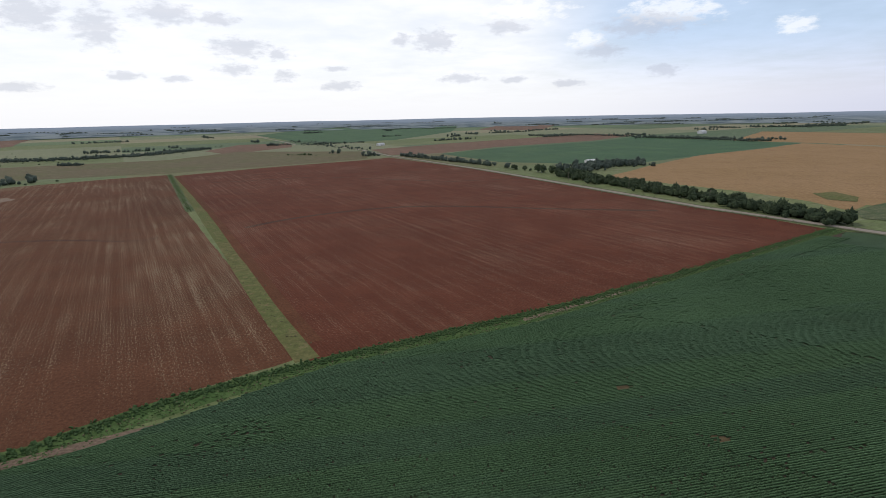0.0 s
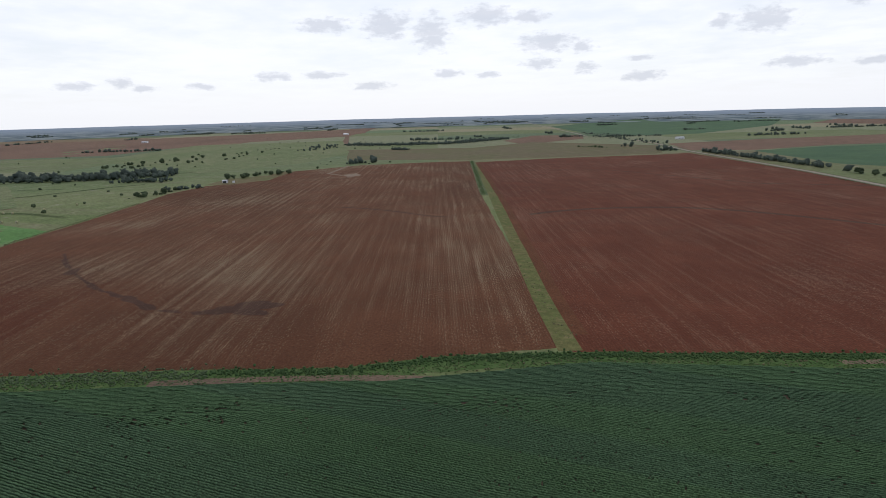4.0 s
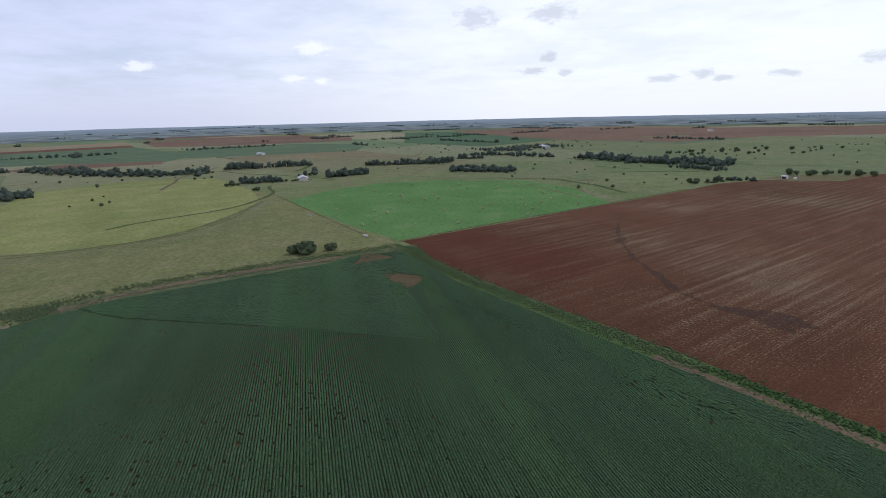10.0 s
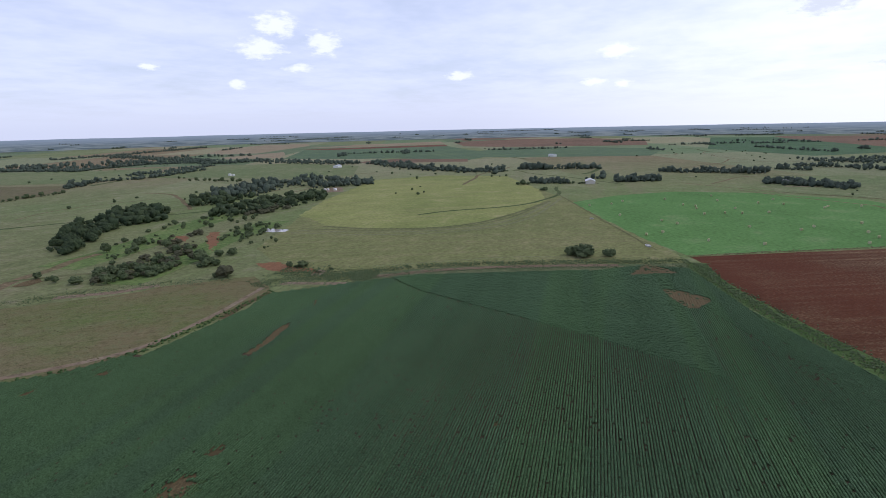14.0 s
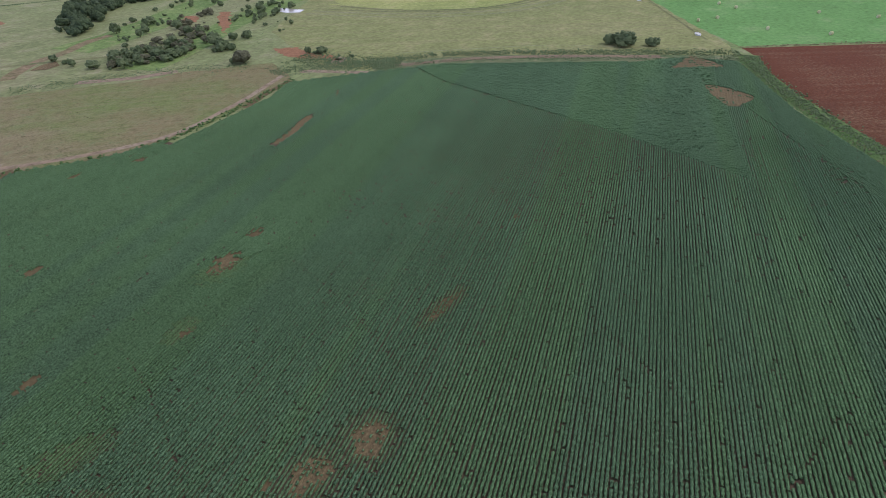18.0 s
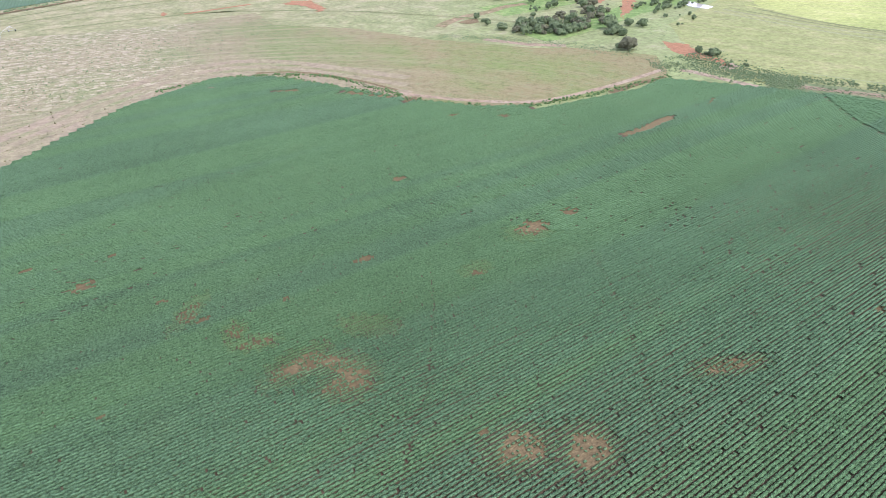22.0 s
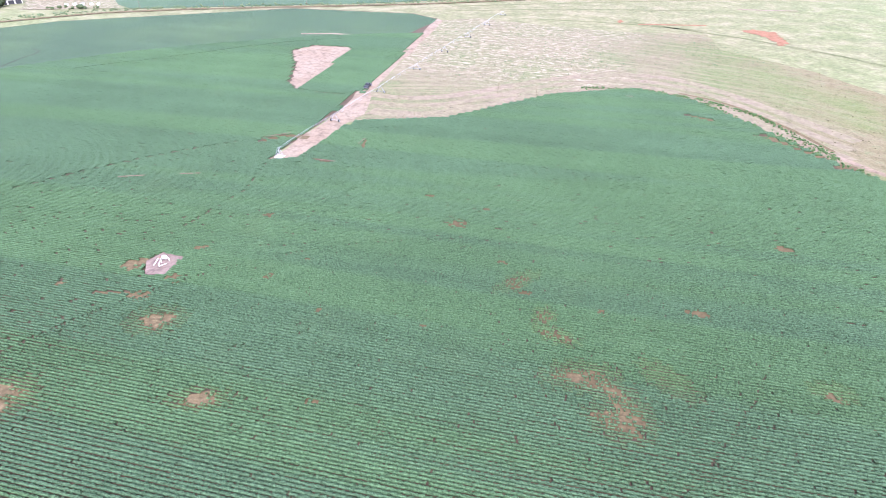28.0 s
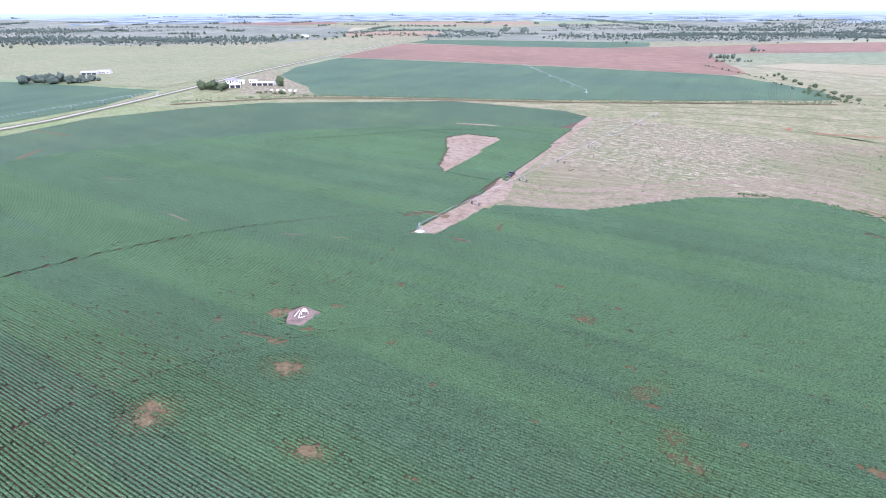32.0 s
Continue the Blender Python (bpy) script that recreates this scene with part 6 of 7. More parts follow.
# ---- marks on the land ----
strip("wheel_arc", dense(smooth_line([(-122, 317), (-110, 335), (-86, 357), (-42, 380), (-1, 382), (47, 369), (84, 358), (146, 345)], 2), 6), 4.5, M_DAMP, 0.05, "darker arc left by a watering machine", "track")
strip("wheel_arc_west", dense(smooth_line([(-303.6, 124.5), (-268.6, 111.0), (-242.2, 104.3), (-217.6, 100.2)], 2), 4), 1.3, M_DAMP, 0.05, "darker curved track on red earth", "track")
for i, (wx, wy, wa, wb, wt) in enumerate(((-283.0, 116.0, 12.0, 1.5, 158), (-262.0, 109.0, 6.0, 3.0, 150), (-231.0, 102.2, 9.0, 1.5, 165), (-211.0, 100.4, 7.0, 1.6, 175), (-199.0, 100.2, 6.5, 2.6, 178), (-187.0, 98.6, 8.0, 2.4, 175), (-173.0, 99.6, 5.0, 1.3, 10), (-161.0, 104.5, 4.5, 2.6, 30))):
    sheet("damp_streak", spot_outline(wx, wy, wa, wb, wt, 60 + i), M_DAMP, 0.054 + 0.002 * (i % 3), "damp dark streak on red earth", "patch", step=1.5, amp=0.5)
strip("wheel_arc_far", dense(smooth_line([(-259, 290), (-218, 293), (-176, 285), (-164, 294)], 2), 6), 2.5, M_DAMP, 0.05, "darker arc on red earth", "track")
strip("field_end_line", dense([(-245, 555), (-139, 591), (10, 524), (91, 538)], 12), 3.0, M_DAMP, 0.05, "darker line across the far end of the red field", "track")
for i, (wx, wy, wa, wb, wt) in enumerate(((-156.0, 109.0, 8.0, 4.5, 40), (-150.0, 117.0, 10.0, 5.5, 45), (-145.0, 112.0, 6.0, 3.0, 20))):
    sheet("damp_patch", spot_outline(wx, wy, wa, wb, wt, 80 + i), M_DAMP, 0.045 + 0.004 * i, "damp dark patch of red earth", "patch", step=2, amp=1.0)
sheet("far_pad", [(-402, 455), (-397, 474), (-378, 460), (-379, 438)], M_PALE, 0.06, "pale worked pad at the end of the red field", "patch", step=4)
strip("far_pad_path", dense([(-467, 543), (-427, 459), (-398, 451)], 6), 4.0, M_PALE, 0.07, "pale path to the pad", "track")
sheet("bare_corner", [(-483, 338), (-505, 378), (-486, 422), (-507, 476), (-484, 457), (-453, 394), (-458, 350)], M_FALLOW, 0.08, "bare tan field corner", "patch", step=5, amp=1.0)
strip("meadow_path", dense([(-568, 24), (-536, 56), (-496, 111), (-407, 136)], 10), 2.5, M_DRY, 0.06, "faint pale path over the meadow", "track")
strip("meadow_path_far", dense([(-619, -30), (-565, 52), (-541, 120), (-506, 179)], 10), 2.5, M_DRY, 0.06, "faint pale path", "track")
strip("pasture_ditch", dense([(-496, -134), (-405, -86), (-337, -50), (-285.6, -22.5)], 6), 1.2, M_DARKGRASS2, 0.11, "dark grassy ditch between pasture and meadow", "ditch")
strip("mowing_arc", dense(smooth_line([(-275, -236), (-279, -195), (-305, -150), (-350, -132), (-443, -124)], 2), 8), 3.0, M_DARKGRASS2, 0.07, "darker curved drive over the pasture", "track")
for i, (shift, w, mat) in enumerate(((-7.0, 2.2, M_HILL), (7.0, 2.0, M_DARKGRASS2), (13.0, 2.6, M_PASTURE_PALE), (21.0, 2.4, M_PASTURE_PALE))):
    bow = [(-270, -246), (-281, -195), (-307, -152), (-350, -133), (-400, -130 - 0.3 * shift), (-443 - shift, -128 - 0.6 * shift)]
    strip("mowing_arc_line", dense(smooth_line(beside(smooth_line(bow, 2), shift), 1), 8), w, mat, 0.075 + 0.004 * i, "curved mowing line in the grass", "track")
strip("cattle_path", dense(smooth_line([(-201.2, -143.8), (-224.8, -114.1), (-247.6, -83.9), (-256.3, -54.0)], 2), 8), 1.2, M_PASTURE_PALE, 0.07, "narrow pale cattle path along the fence", "track")
sheet("creek_pad", [(-424, -362), (-460, -387), (-472, -373), (-439, -346)], M_PALE, 0.3, "pale bare pad beside the woods", "patch", step=4)
sheet("clay_bank", [(-181.5, -201.6), (-189.3, -193.5), (-184.5, -179.2), (-186.0, -167.9), (-182.5, -157.3), (-179.7, -162.3), (-179.1, -170.5), (-175.9, -174.6), (-175.6, -187.4)], M_CLAY, 0.09, "eroded red clay bank", "bank", step=1.6, amp=0.9)
sheet("clay_gully", [(-192, -245), (-197.8, -255.9), (-217.1, -281.8), (-230.0, -293.8), (-233.4, -289.2), (-205.4, -257.9), (-194, -251)], M_CLAY, 0.09, "bare red clay gully", "bank", step=2.5, amp=1.2)
sheet("clay_scar", [(-201, -294), (-213, -305), (-215, -297), (-204, -284)], M_CLAY, 0.09, "bare red clay scar in the brush", "bank", step=3, amp=1.4)
sheet("pale_rocks", [(-177.3, -161.9), (-186.0, -163.7), (-185.1, -158.5), (-175.7, -155.8)], M_PALE, 0.09, "pale stony wash below the bank", "bank", step=2, amp=0.5)
sheet("pond", [(-246, -264), (-254, -271), (-255, -265), (-257, -250), (-250, -247), (-246, -254)], M_WATER, 0.12, "small bright muddy stock pond", "pond", step=3, amp=0.3)
sheet("brown_pond", [(-107.9, -273.3), (-115.0, -277.8), (-120.9, -277.5), (-118.9, -269.5), (-111.8, -268.3)], M_SOIL, 0.12, "small brown mud hole in the grass", "pond", step=2, amp=0.4)
strip("scree_strip", dense([(-107.3, -237.5), (-114.3, -230.2), (-123.0, -220.7), (-137.3, -212.8)], 3), 4.5, M_PALE, 0.10, "pale stony strip above the fallow field", "bank")
strip("fallow_edge_path", dense(smooth_line([(-40.2, -190.0), (-61.2, -170.4), (-79.3, -159.2), (-89.9, -155.2), (-99.1, -154.9), (-113.5, -157.2), (-126.3, -159.4), (-142.4, -164.0), (-153.6, -167.3)], 1), 3), 2.4, M_PALE, 0.11, "pale trodden strip between fallow and cotton", "track")
strip("cotton_edge_bare", dense([(-149.4, -159.0), (-136.8, -157.8), (-119.6, -152.7)], 5), 3.0, M_SOIL, 0.09, "bare reddish strip at the cotton's edge", "patch")
strip("cotton_corner_bare", dense([(-160.2, -164.2), (-163.2, -161.0), (-167.0, -150.9), (-172.6, -137.6)], 3), 3.6, M_PALE, 0.09, "bare pinkish strip at the cotton's corner", "patch")
strip("clay_line", dense([(30, -357), (10, -364), (-8, -370)], 6), 3.0, M_CLAY, 0.09, "thin red clay bank across the grass", "bank")
sheet("clay_draw", [(-26, -364), (-34, -369), (-45, -365), (-48, -336), (-44, -331), (-40, -347), (-31, -357)], M_CLAY, 0.12, "bare red clay wash in the southern draw", "bank", step=1.6, amp=1.8)
strip("pale_dam", dense([(-26, -436), (-44, -439), (-63, -445)], 6), 3.0, M_PALE, 0.12, "pale bank of a stock dam", "bank")
sheet("clay_spot", [(43, -360), (42, -368), (39, -362), (41, -355)], M_CLAY, 0.09, "small bare red clay spot", "bank", step=2, amp=0.4)
sheet("clay_spot_pasture", [(-149, -394), (-154, -399), (-153, -390), (-149, -387)], M_CLAY, 0.09, "small bare red clay spot", "bank", step=2, amp=0.4)
for i, ln in enumerate(([(154, -349), (93, -385), (38, -405), (-7, -423)], [(158, -368), (82, -415), (-6, -469)], [(100, -346), (44, -356), (-9, -353)], [(36, -363), (-51, -334), (-126, -276), (-149.3, -245.9)])):
    strip("grass_track", dense(smooth_line(ln, 1), 10), 2.6, M_DARKGRASS2, 0.08, "darker track through the grass", "track")
strip("pasture_drive", dense(smooth_line([(-96, -268), (-100.6, -274.5), (-117.9, -286.8), (-131.3, -288.6), (-147.1, -299.5), (-162.9, -301.9)], 1), 6), 6.0, M_DRY, 0.05, "dry trodden drive down the draw", "track")
strip("draw_floor", dense(smooth_line([(-130.4, -231.5), (-159.5, -239.2), (-200, -259), (-230, -269), (-280, -283)], 1), 8), 20.0, M_DRAW, 0.045, "greener grass along the draw", "grass")
strip("draw_floor_west", dense(smooth_line([(-135, -291), (-174, -297), (-237, -329), (-283, -341)], 1), 8), 26.0, M_DRAW, 0.047, "greener grass along the draw", "grass")
strip("grove_path", dense([(-611, 63), (-614, 84), (-614, 94)], 6), 4.0, M_PALE, 0.3, "pale path beside the grove", "track")
sheet("well_pad", [(96.2, -57.2), (95.5, -61.2), (89.8, -61.6), (88.4, -55.2), (92.4, -53.6)], M_PAD, 0.30, "pale bare pad round a well", "patch", step=1, amp=0.15)


for ln in RUTS:
    strip("wheel_rut", dense(ln, 2), 0.7, M_RUT, 0.09, "dark wheel rut through the cotton", "track")
# strips laid above the plants so the camera sees them as gaps
for ln in ([(246.9, -69.0), (234.0, -76.9)], [(187.1, -67.8), (170.1, -69.3)], [(137.2, -83.0), (131.1, -86.7)], [(122.8, -91.5), (117.8, -94.1)], [(118.4, -123.4), (113.2, -129.2)], [(93.3, -115.3), (87.2, -116.4)], [(88.0, -130.5), (88.2, -135.3)], [(17.2, -213.6), (14.7, -213.6)]):
    strip("bare_dash", dense(ln, 1.2), 0.55, M_SOIL_PALE, 0.50, "soil-coloured strip over a cotton row, seen as a short gap", "bare patch")
SOUTH_EDGE = [(34.5, -218.3), (11.3, -225.3), (-9.9, -221.3), (-28.8, -210.9), (-49.8, -178.3)]
strip("south_edge_bare", dense(smooth_line([(-1.4, -226.5), (-17.8, -222.0), (-35.5, -205.5), (-49.1, -185.0)], 1), 3), 1.6, M_SOIL, 0.09, "bare reddish strip along the cotton's edge", "patch")
tufts("south_edge_weeds", "dark weeds along the cotton's curved edge", along(SOUTH_EDGE, 420, 1.6, 0.0, 17), 0.2, 0.5, M_WEED_DARK)


# ---- round hay bales ----
def hay_bale():
    root = thing("hay_bale", "round bale of pale dry hay on cut green meadow", "hay bale", "bales on the meadow")
    bm = bmesh.new()
    n = 16
    rings = []
    for x, r in ((-0.62, 0.78), (-0.55, 0.84), (-0.2, 0.86), (0.2, 0.86), (0.55, 0.84), (0.62, 0.78)):
        rings.append([bm.verts.new((x, math.cos(2 * math.pi * i / n) * r, 0.83 + math.sin(2 * math.pi * i / n) * r * (0.97 if math.sin(2 * math.pi * i / n) > -0.8 else 0.93))) for i in range(n)])
    for a, b in zip(rings, rings[1:]):
        for i in range(n):
            bm.faces.new((a[i], a[(i + 1) % n], b[(i + 1) % n], b[i]))
    bmesh.ops.recalc_face_normals(bm, faces=bm.faces)
    part("roll", bm, M_BALE, root)
    for side in (-1, 1):
        bm = bmesh.new()
        prev = None
        for k, r in enumerate((0.78, 0.5, 0.22)):
            cur = [bm.verts.new((side * (0.62 + 0.03 * k), math.cos(2 * math.pi * i / n) * r, 0.83 + math.sin(2 * math.pi * i / n) * r)) for i in range(n)]
            if prev:
                for i in range(n):
                    bm.faces.new((prev[i], prev[(i + 1) % n], cur[(i + 1) % n], cur[i]))
            prev = cur
        bm.faces.new(prev)
        bmesh.ops.recalc_face_normals(bm, faces=bm.faces)
        part("end", bm, M_BALE_END, root)
    return root


BALES_A = [(-482, -35), (-452, -19), (-448, -10), (-436, -9), (-412, -3), (-485, 5), (-514, -0), (-374, -28), (-366, -18), (-334, -24), (-319, 1), (-421, 10), (-446, 17), (-424, 21), (-482, 34), (-370, 23), (-434, 38), (-506, 46), (-480, 51), (-320, 28)]
BALES_B = [(-370, 50), (-384, 58), (-470, 76), (-477, 79), (-407, 86), (-375, 83), (-342, 77), (-361, 85), (-390, 99), (-401, 109), (-433, 111), (-446, 111), (-376, 123), (-487, 101), (-323, -32), (-386, -57), (-457, -66), (-439, -72), (-426, -87)]


BALES_C = [(-469, 133), (-476, 143), (-467, 155), (-441, 148), (-485, 165), (-477, 168), (-472, 187), (-474, 211), (-443, 123), (-431, 153)]


def lay_bales():
    rnd = random.Random(3)
    first = hay_bale()
    for i, (x, y) in enumerate(BALES_A + BALES_B + BALES_C):
        m = pose(x, y, 0.03, 0, 0, rnd.uniform(0, 180))
        if i == 0:
            first.matrix_basis = m
        else:
            copy_thing(first, m)


lay_bales()


# ---- buildings ----
def building(name, label, category, at, turn, w, d, h, pitch, wall, roof, open_side=False, windows=3, group=""):
    """A gabled building: walls, two roof slopes, a door and windows on the long side."""
    root = thing(name, label, category, group)
    x, y = at
    root.matrix_basis = pose(x, y, rise(x, y), 0, 0, turn)
    bm = bmesh.new()
    ridge = h + d / 2 * pitch
    prof = [(-d / 2, -0.4), (-d / 2, h), (0, ridge), (d / 2, h), (d / 2, -0.4)]
    a, b = ([bm.verts.new((sx * w / 2, py, pz)) for py, pz in prof] for sx in (-1, 1))
    bm.faces.new(a)
    bm.faces.new(b[::-1])
    for i in range(4):
        if i in (1, 2):
            continue
        bm.faces.new((a[i], b[i], b[i + 1], a[i + 1]))
    bmesh.ops.recalc_face_normals(bm, faces=bm.faces)
    part("wall", bm, wall, root)
    for s in (-1, 1):
        bm = bmesh.new()
        o = 0.5
        e = (s * (d / 2 + o), h - o * pitch)
        top = (0, ridge + 0.02)
        vs = []
        for lift in (0.03, 0.2):
            vs.append([bm.verts.new((sx * (w / 2 + o), py, pz + lift)) for sx in (-1, 1) for py, pz in (e, top)])
        lo, hi = vs
        for q in ((lo[0], lo[1], lo[3], lo[2]), (hi[0], hi[1], hi[3], hi[2])):
            bm.faces.new(q)
        for i, j in ((0, 1), (1, 3), (3, 2), (2, 0)):
            bm.faces.new((lo[i], lo[j], hi[j], hi[i]))
        bmesh.ops.recalc_face_normals(bm, faces=bm.faces)
        part("roof", bm, roof, root)
    for s in (-1, 1):
        y0 = s * (d / 2 + 0.02)
        if open_side:
            for i in range(windows):
                cx = -w / 2 + w * (i + 0.5) / windows
                # solid dark panel on the wall stands for the shade inside a bay
                bm = bmesh.new()
                box(bm, cx - w / windows * 0.4, y0 - 0.06, 0.0, cx + w / windows * 0.4, y0 + 0.06, h * 0.82)
                part("bay_opening", bm, M_DARK, root)
            continue
        bm = bmesh.new()
        box(bm, -0.5, y0 - 0.06, 0, 0.5, y0 + 0.06, 2.05)
        part("door", bm, M_DARK, root)
        for i in range(windows):
            cx = -w / 2 + w * (i + 0.5) / windows
            if abs(cx) < 1.2:
                cx += 1.6
            bm = bmesh.new()
            box(bm, cx - 0.55, y0 - 0.05, 0.95, cx + 0.55, y0 + 0.05, 2.05)
            pane = part("window", bm, M_GLASS, root)
            bm = bmesh.new()
            for x0, z0, x1, z1 in ((-0.65, 0.85, 0.65, 0.95), (-0.65, 2.05, 0.65, 2.15), (-0.65, 0.95, -0.55, 2.05), (0.55, 0.95, 0.65, 2.05)):
                box(bm, cx + x0, y0 - 0.08, z0, cx + x1, y0 + 0.08, z1)
            part("frame", bm, M_WHITE, pane)
    return root


FARMS = [(457, -247), (447, -275), (670, -206), (665, -219), (193, 672), (713, 1444), (-590, -121), (-1016, 261), (-637, 67), (-1203, 1396), (-1568, 913), (-707, -566), (-1028, 262), (-1053, -293), (-135, 1200), (1097, -801)]
building("open_shed", "white-roofed open-sided farm shed in a yard", "shed", FARMS[0], 60, 18, 9, 3.0, 0.18, M_WALL, M_WHITE, True, 4, "farm buildings")
building("long_shed", "long low white shed in a farmyard", "shed", FARMS[1], 40, 20, 8, 2.8, 0.2, M_WALL, M_TIN, True, 4, "farm buildings")
building("white_barn", "long white farm building beside a grove", "barn", FARMS[2], 45, 16, 8, 2.6, 0.25, M_WALL, M_TIN, True, 3, "farm buildings")
building("white_house", "small white farm building", "house", FARMS[3], 45, 12, 7, 2.6, 0.4, M_WALL, M_TIN, False, 3, "farm buildings")
building("tin_barn", "white tin-roofed barn among trees", "barn", FARMS[4], 20, 14, 9, 4.5, 0.35, M_WHITE, M_WHITE, False, 2, "farm buildings")
building("farmhouse", "white farmhouse in a grove", "house", FARMS[5], 35, 26, 13, 5.5, 0.5, M_WHITE, M_WHITE, False, 4, "farm buildings")
building("ranch_house", "long house with a pale grey metal roof", "house", FARMS[6], 15, 17, 10, 3.0, 0.4, M_WALL, M_TIN, False, 4, "farm buildings")
building("grey_barn", "grey-roofed barn beside a grove", "barn", FARMS[7], 10, 26, 12, 4.5, 0.35, M_WALL, M_TIN, False, 3, "farm buildings")
building("grove_house", "small white house at the edge of a grove", "house", FARMS[8], 30, 9, 6, 2.8, 0.5, M_WHITE, M_GREYROOF, False, 2, "farm buildings")
for i, (w, tn) in enumerate(((17, 20), (16, 40), (14, 10), (18, 25), (15, 60), (16, 40), (15, 20))):
    building("far_farm_building", "distant white farm building", "building", FARMS[9 + i], tn, w, 9, 3.6, 0.35, M_WHITE, M_TIN, False, 2, "far buildings")


# ---- irrigation machines ----
def wheel(bm_name, parent, x, y, r):
    bm = bmesh.new()
    bmesh.ops.create_cone(bm, cap_ends=True, segments=14, radius1=r, radius2=r, depth=0.3, matrix=Matrix.Translation((x, y, r)) @ Matrix.Rotation(radians(90), 4, "Y"))
    tyre = part("wheel", bm, M_TYRE, parent)
    bm = bmesh.new()
    bmesh.ops.create_cone(bm, cap_ends=True, segments=10, radius1=r * 0.55, radius2=r * 0.55, depth=0.34, matrix=Matrix.Translation((x, y, r)) @ Matrix.Rotation(radians(90), 4, "Y"))
    part("rim", bm, M_TIN, tyre)


def pivot_machine(at, turn, radii, label, height=2.8):
    """A centre pivot: middle tower, a pipe on trusses and A-shaped wheeled towers out along local +y."""
    root = thing("irrigation_pivot", label, "irrigation machine", "irrigation machines")
    root.matrix_basis = pose(at[0], at[1], 0.05, 0, 0, turn)
    bm = bmesh.new()
    for sx, sy in itertools.product((-1, 1), (-1, 1)):
        rod(bm, (sx * 0.9, sy * 0.9, 0), (sx * 0.2, sy * 0.2, height), 0.05, 5)
    for z, q in ((0.9, 0.66), (1.9, 0.40)):
        for sx, sy, tx, ty in ((-1, -1, 1, -1), (1, -1, 1, 1), (1, 1, -1, 1), (-1, 1, -1, -1)):
            rod(bm, (sx * q, sy * q, z), (tx * q, ty * q, z), 0.03, 4)
    part("middle_tower", bm, M_PIVOT, root)
    bm = bmesh.new()
    box(bm, -1.2, -1.2, 0.0, 1.2, 1.2, 0.14, 0.03)
    part("concrete_base", bm, M_CONC, root)
    bm = bmesh.new()
    rod(bm, (0, 0, 0), (0, 0, height + 0.3), 0.10, 8)
    part("riser", bm, M_PIVOT, root)
    prev = 0.0
    for i, r in enumerate(radii):
        bm = bmesh.new()
        mid, n = (prev + r) / 2, 6
        pts = [(0, prev + (r - prev) * k / n, height + 0.35 * math.sin(math.pi * k / n)) for k in range(n + 1)]
        for a, b in zip(pts, pts[1:]):
            rod(bm, a, b, 0.045, 6)
        part("pipe", bm, M_PIVOT, root)
        bm = bmesh.new()
        low = [(0.0, p[1], p[2] - 0.8) for p in pts]
        for k in range(1, n):
            for s in (-0.55, 0.55):
                rod(bm, pts[k], (s, low[k][1], low[k][2]), 0.012, 4)
            rod(bm, (-0.55, low[k][1], low[k][2]), (0.55, low[k][1], low[k][2]), 0.016, 4)
        for s in (-0.55, 0.55):
            chain = [pts[0]] + [(s, low[k][1], low[k][2]) for k in range(1, n)] + [pts[-1]]
            for a, b in zip(chain, chain[1:]):
                rod(bm, a, b, 0.012, 4)
        part("truss", bm, M_PIVOT, root)
        bm = bmesh.new()
        for s in (-1, 1):
            rod(bm, (s * 1.6, r, 0.5), (0, r - 0.3, height), 0.035, 5)
            rod(bm, (s * 1.6, r, 0.5), (0, r + 0.3, height), 0.035, 5)
        rod(bm, (-1.6, r, 0.62), (1.6, r, 0.62), 0.05, 5)
        tower = part("tower", bm, M_PIVOT, root)
        for s in (-1, 1):
            wheel("wheel", tower, s * 1.6, r, 0.5)
        prev = r
    return root


def aim(a, b):
    return math.degrees(math.atan2(-(b[0] - a[0]), b[1] - a[1]))


PIVOT_END = [(114, -348)][0]
pivot_machine(PIVOT, aim(PIVOT, PIVOT_END), TRACKS, "galvanised centre pivot irrigation machine over fallow stubble")
P2A, P2B = [(346, -560), (195, -416)]
pivot_machine(P2B, aim(P2B, P2A), [math.dist(P2A, P2B) * k / 6 for k in range(1, 7)], "galvanised irrigation machine standing in the far cotton")
P3A, P3B = [(468, -189), (431, -72)]
pivot_machine(P3A, aim(P3A, P3B), [math.dist(P3A, P3B) * k / 5 for k in range(1, 6)], "galvanised irrigation machine beside the road")


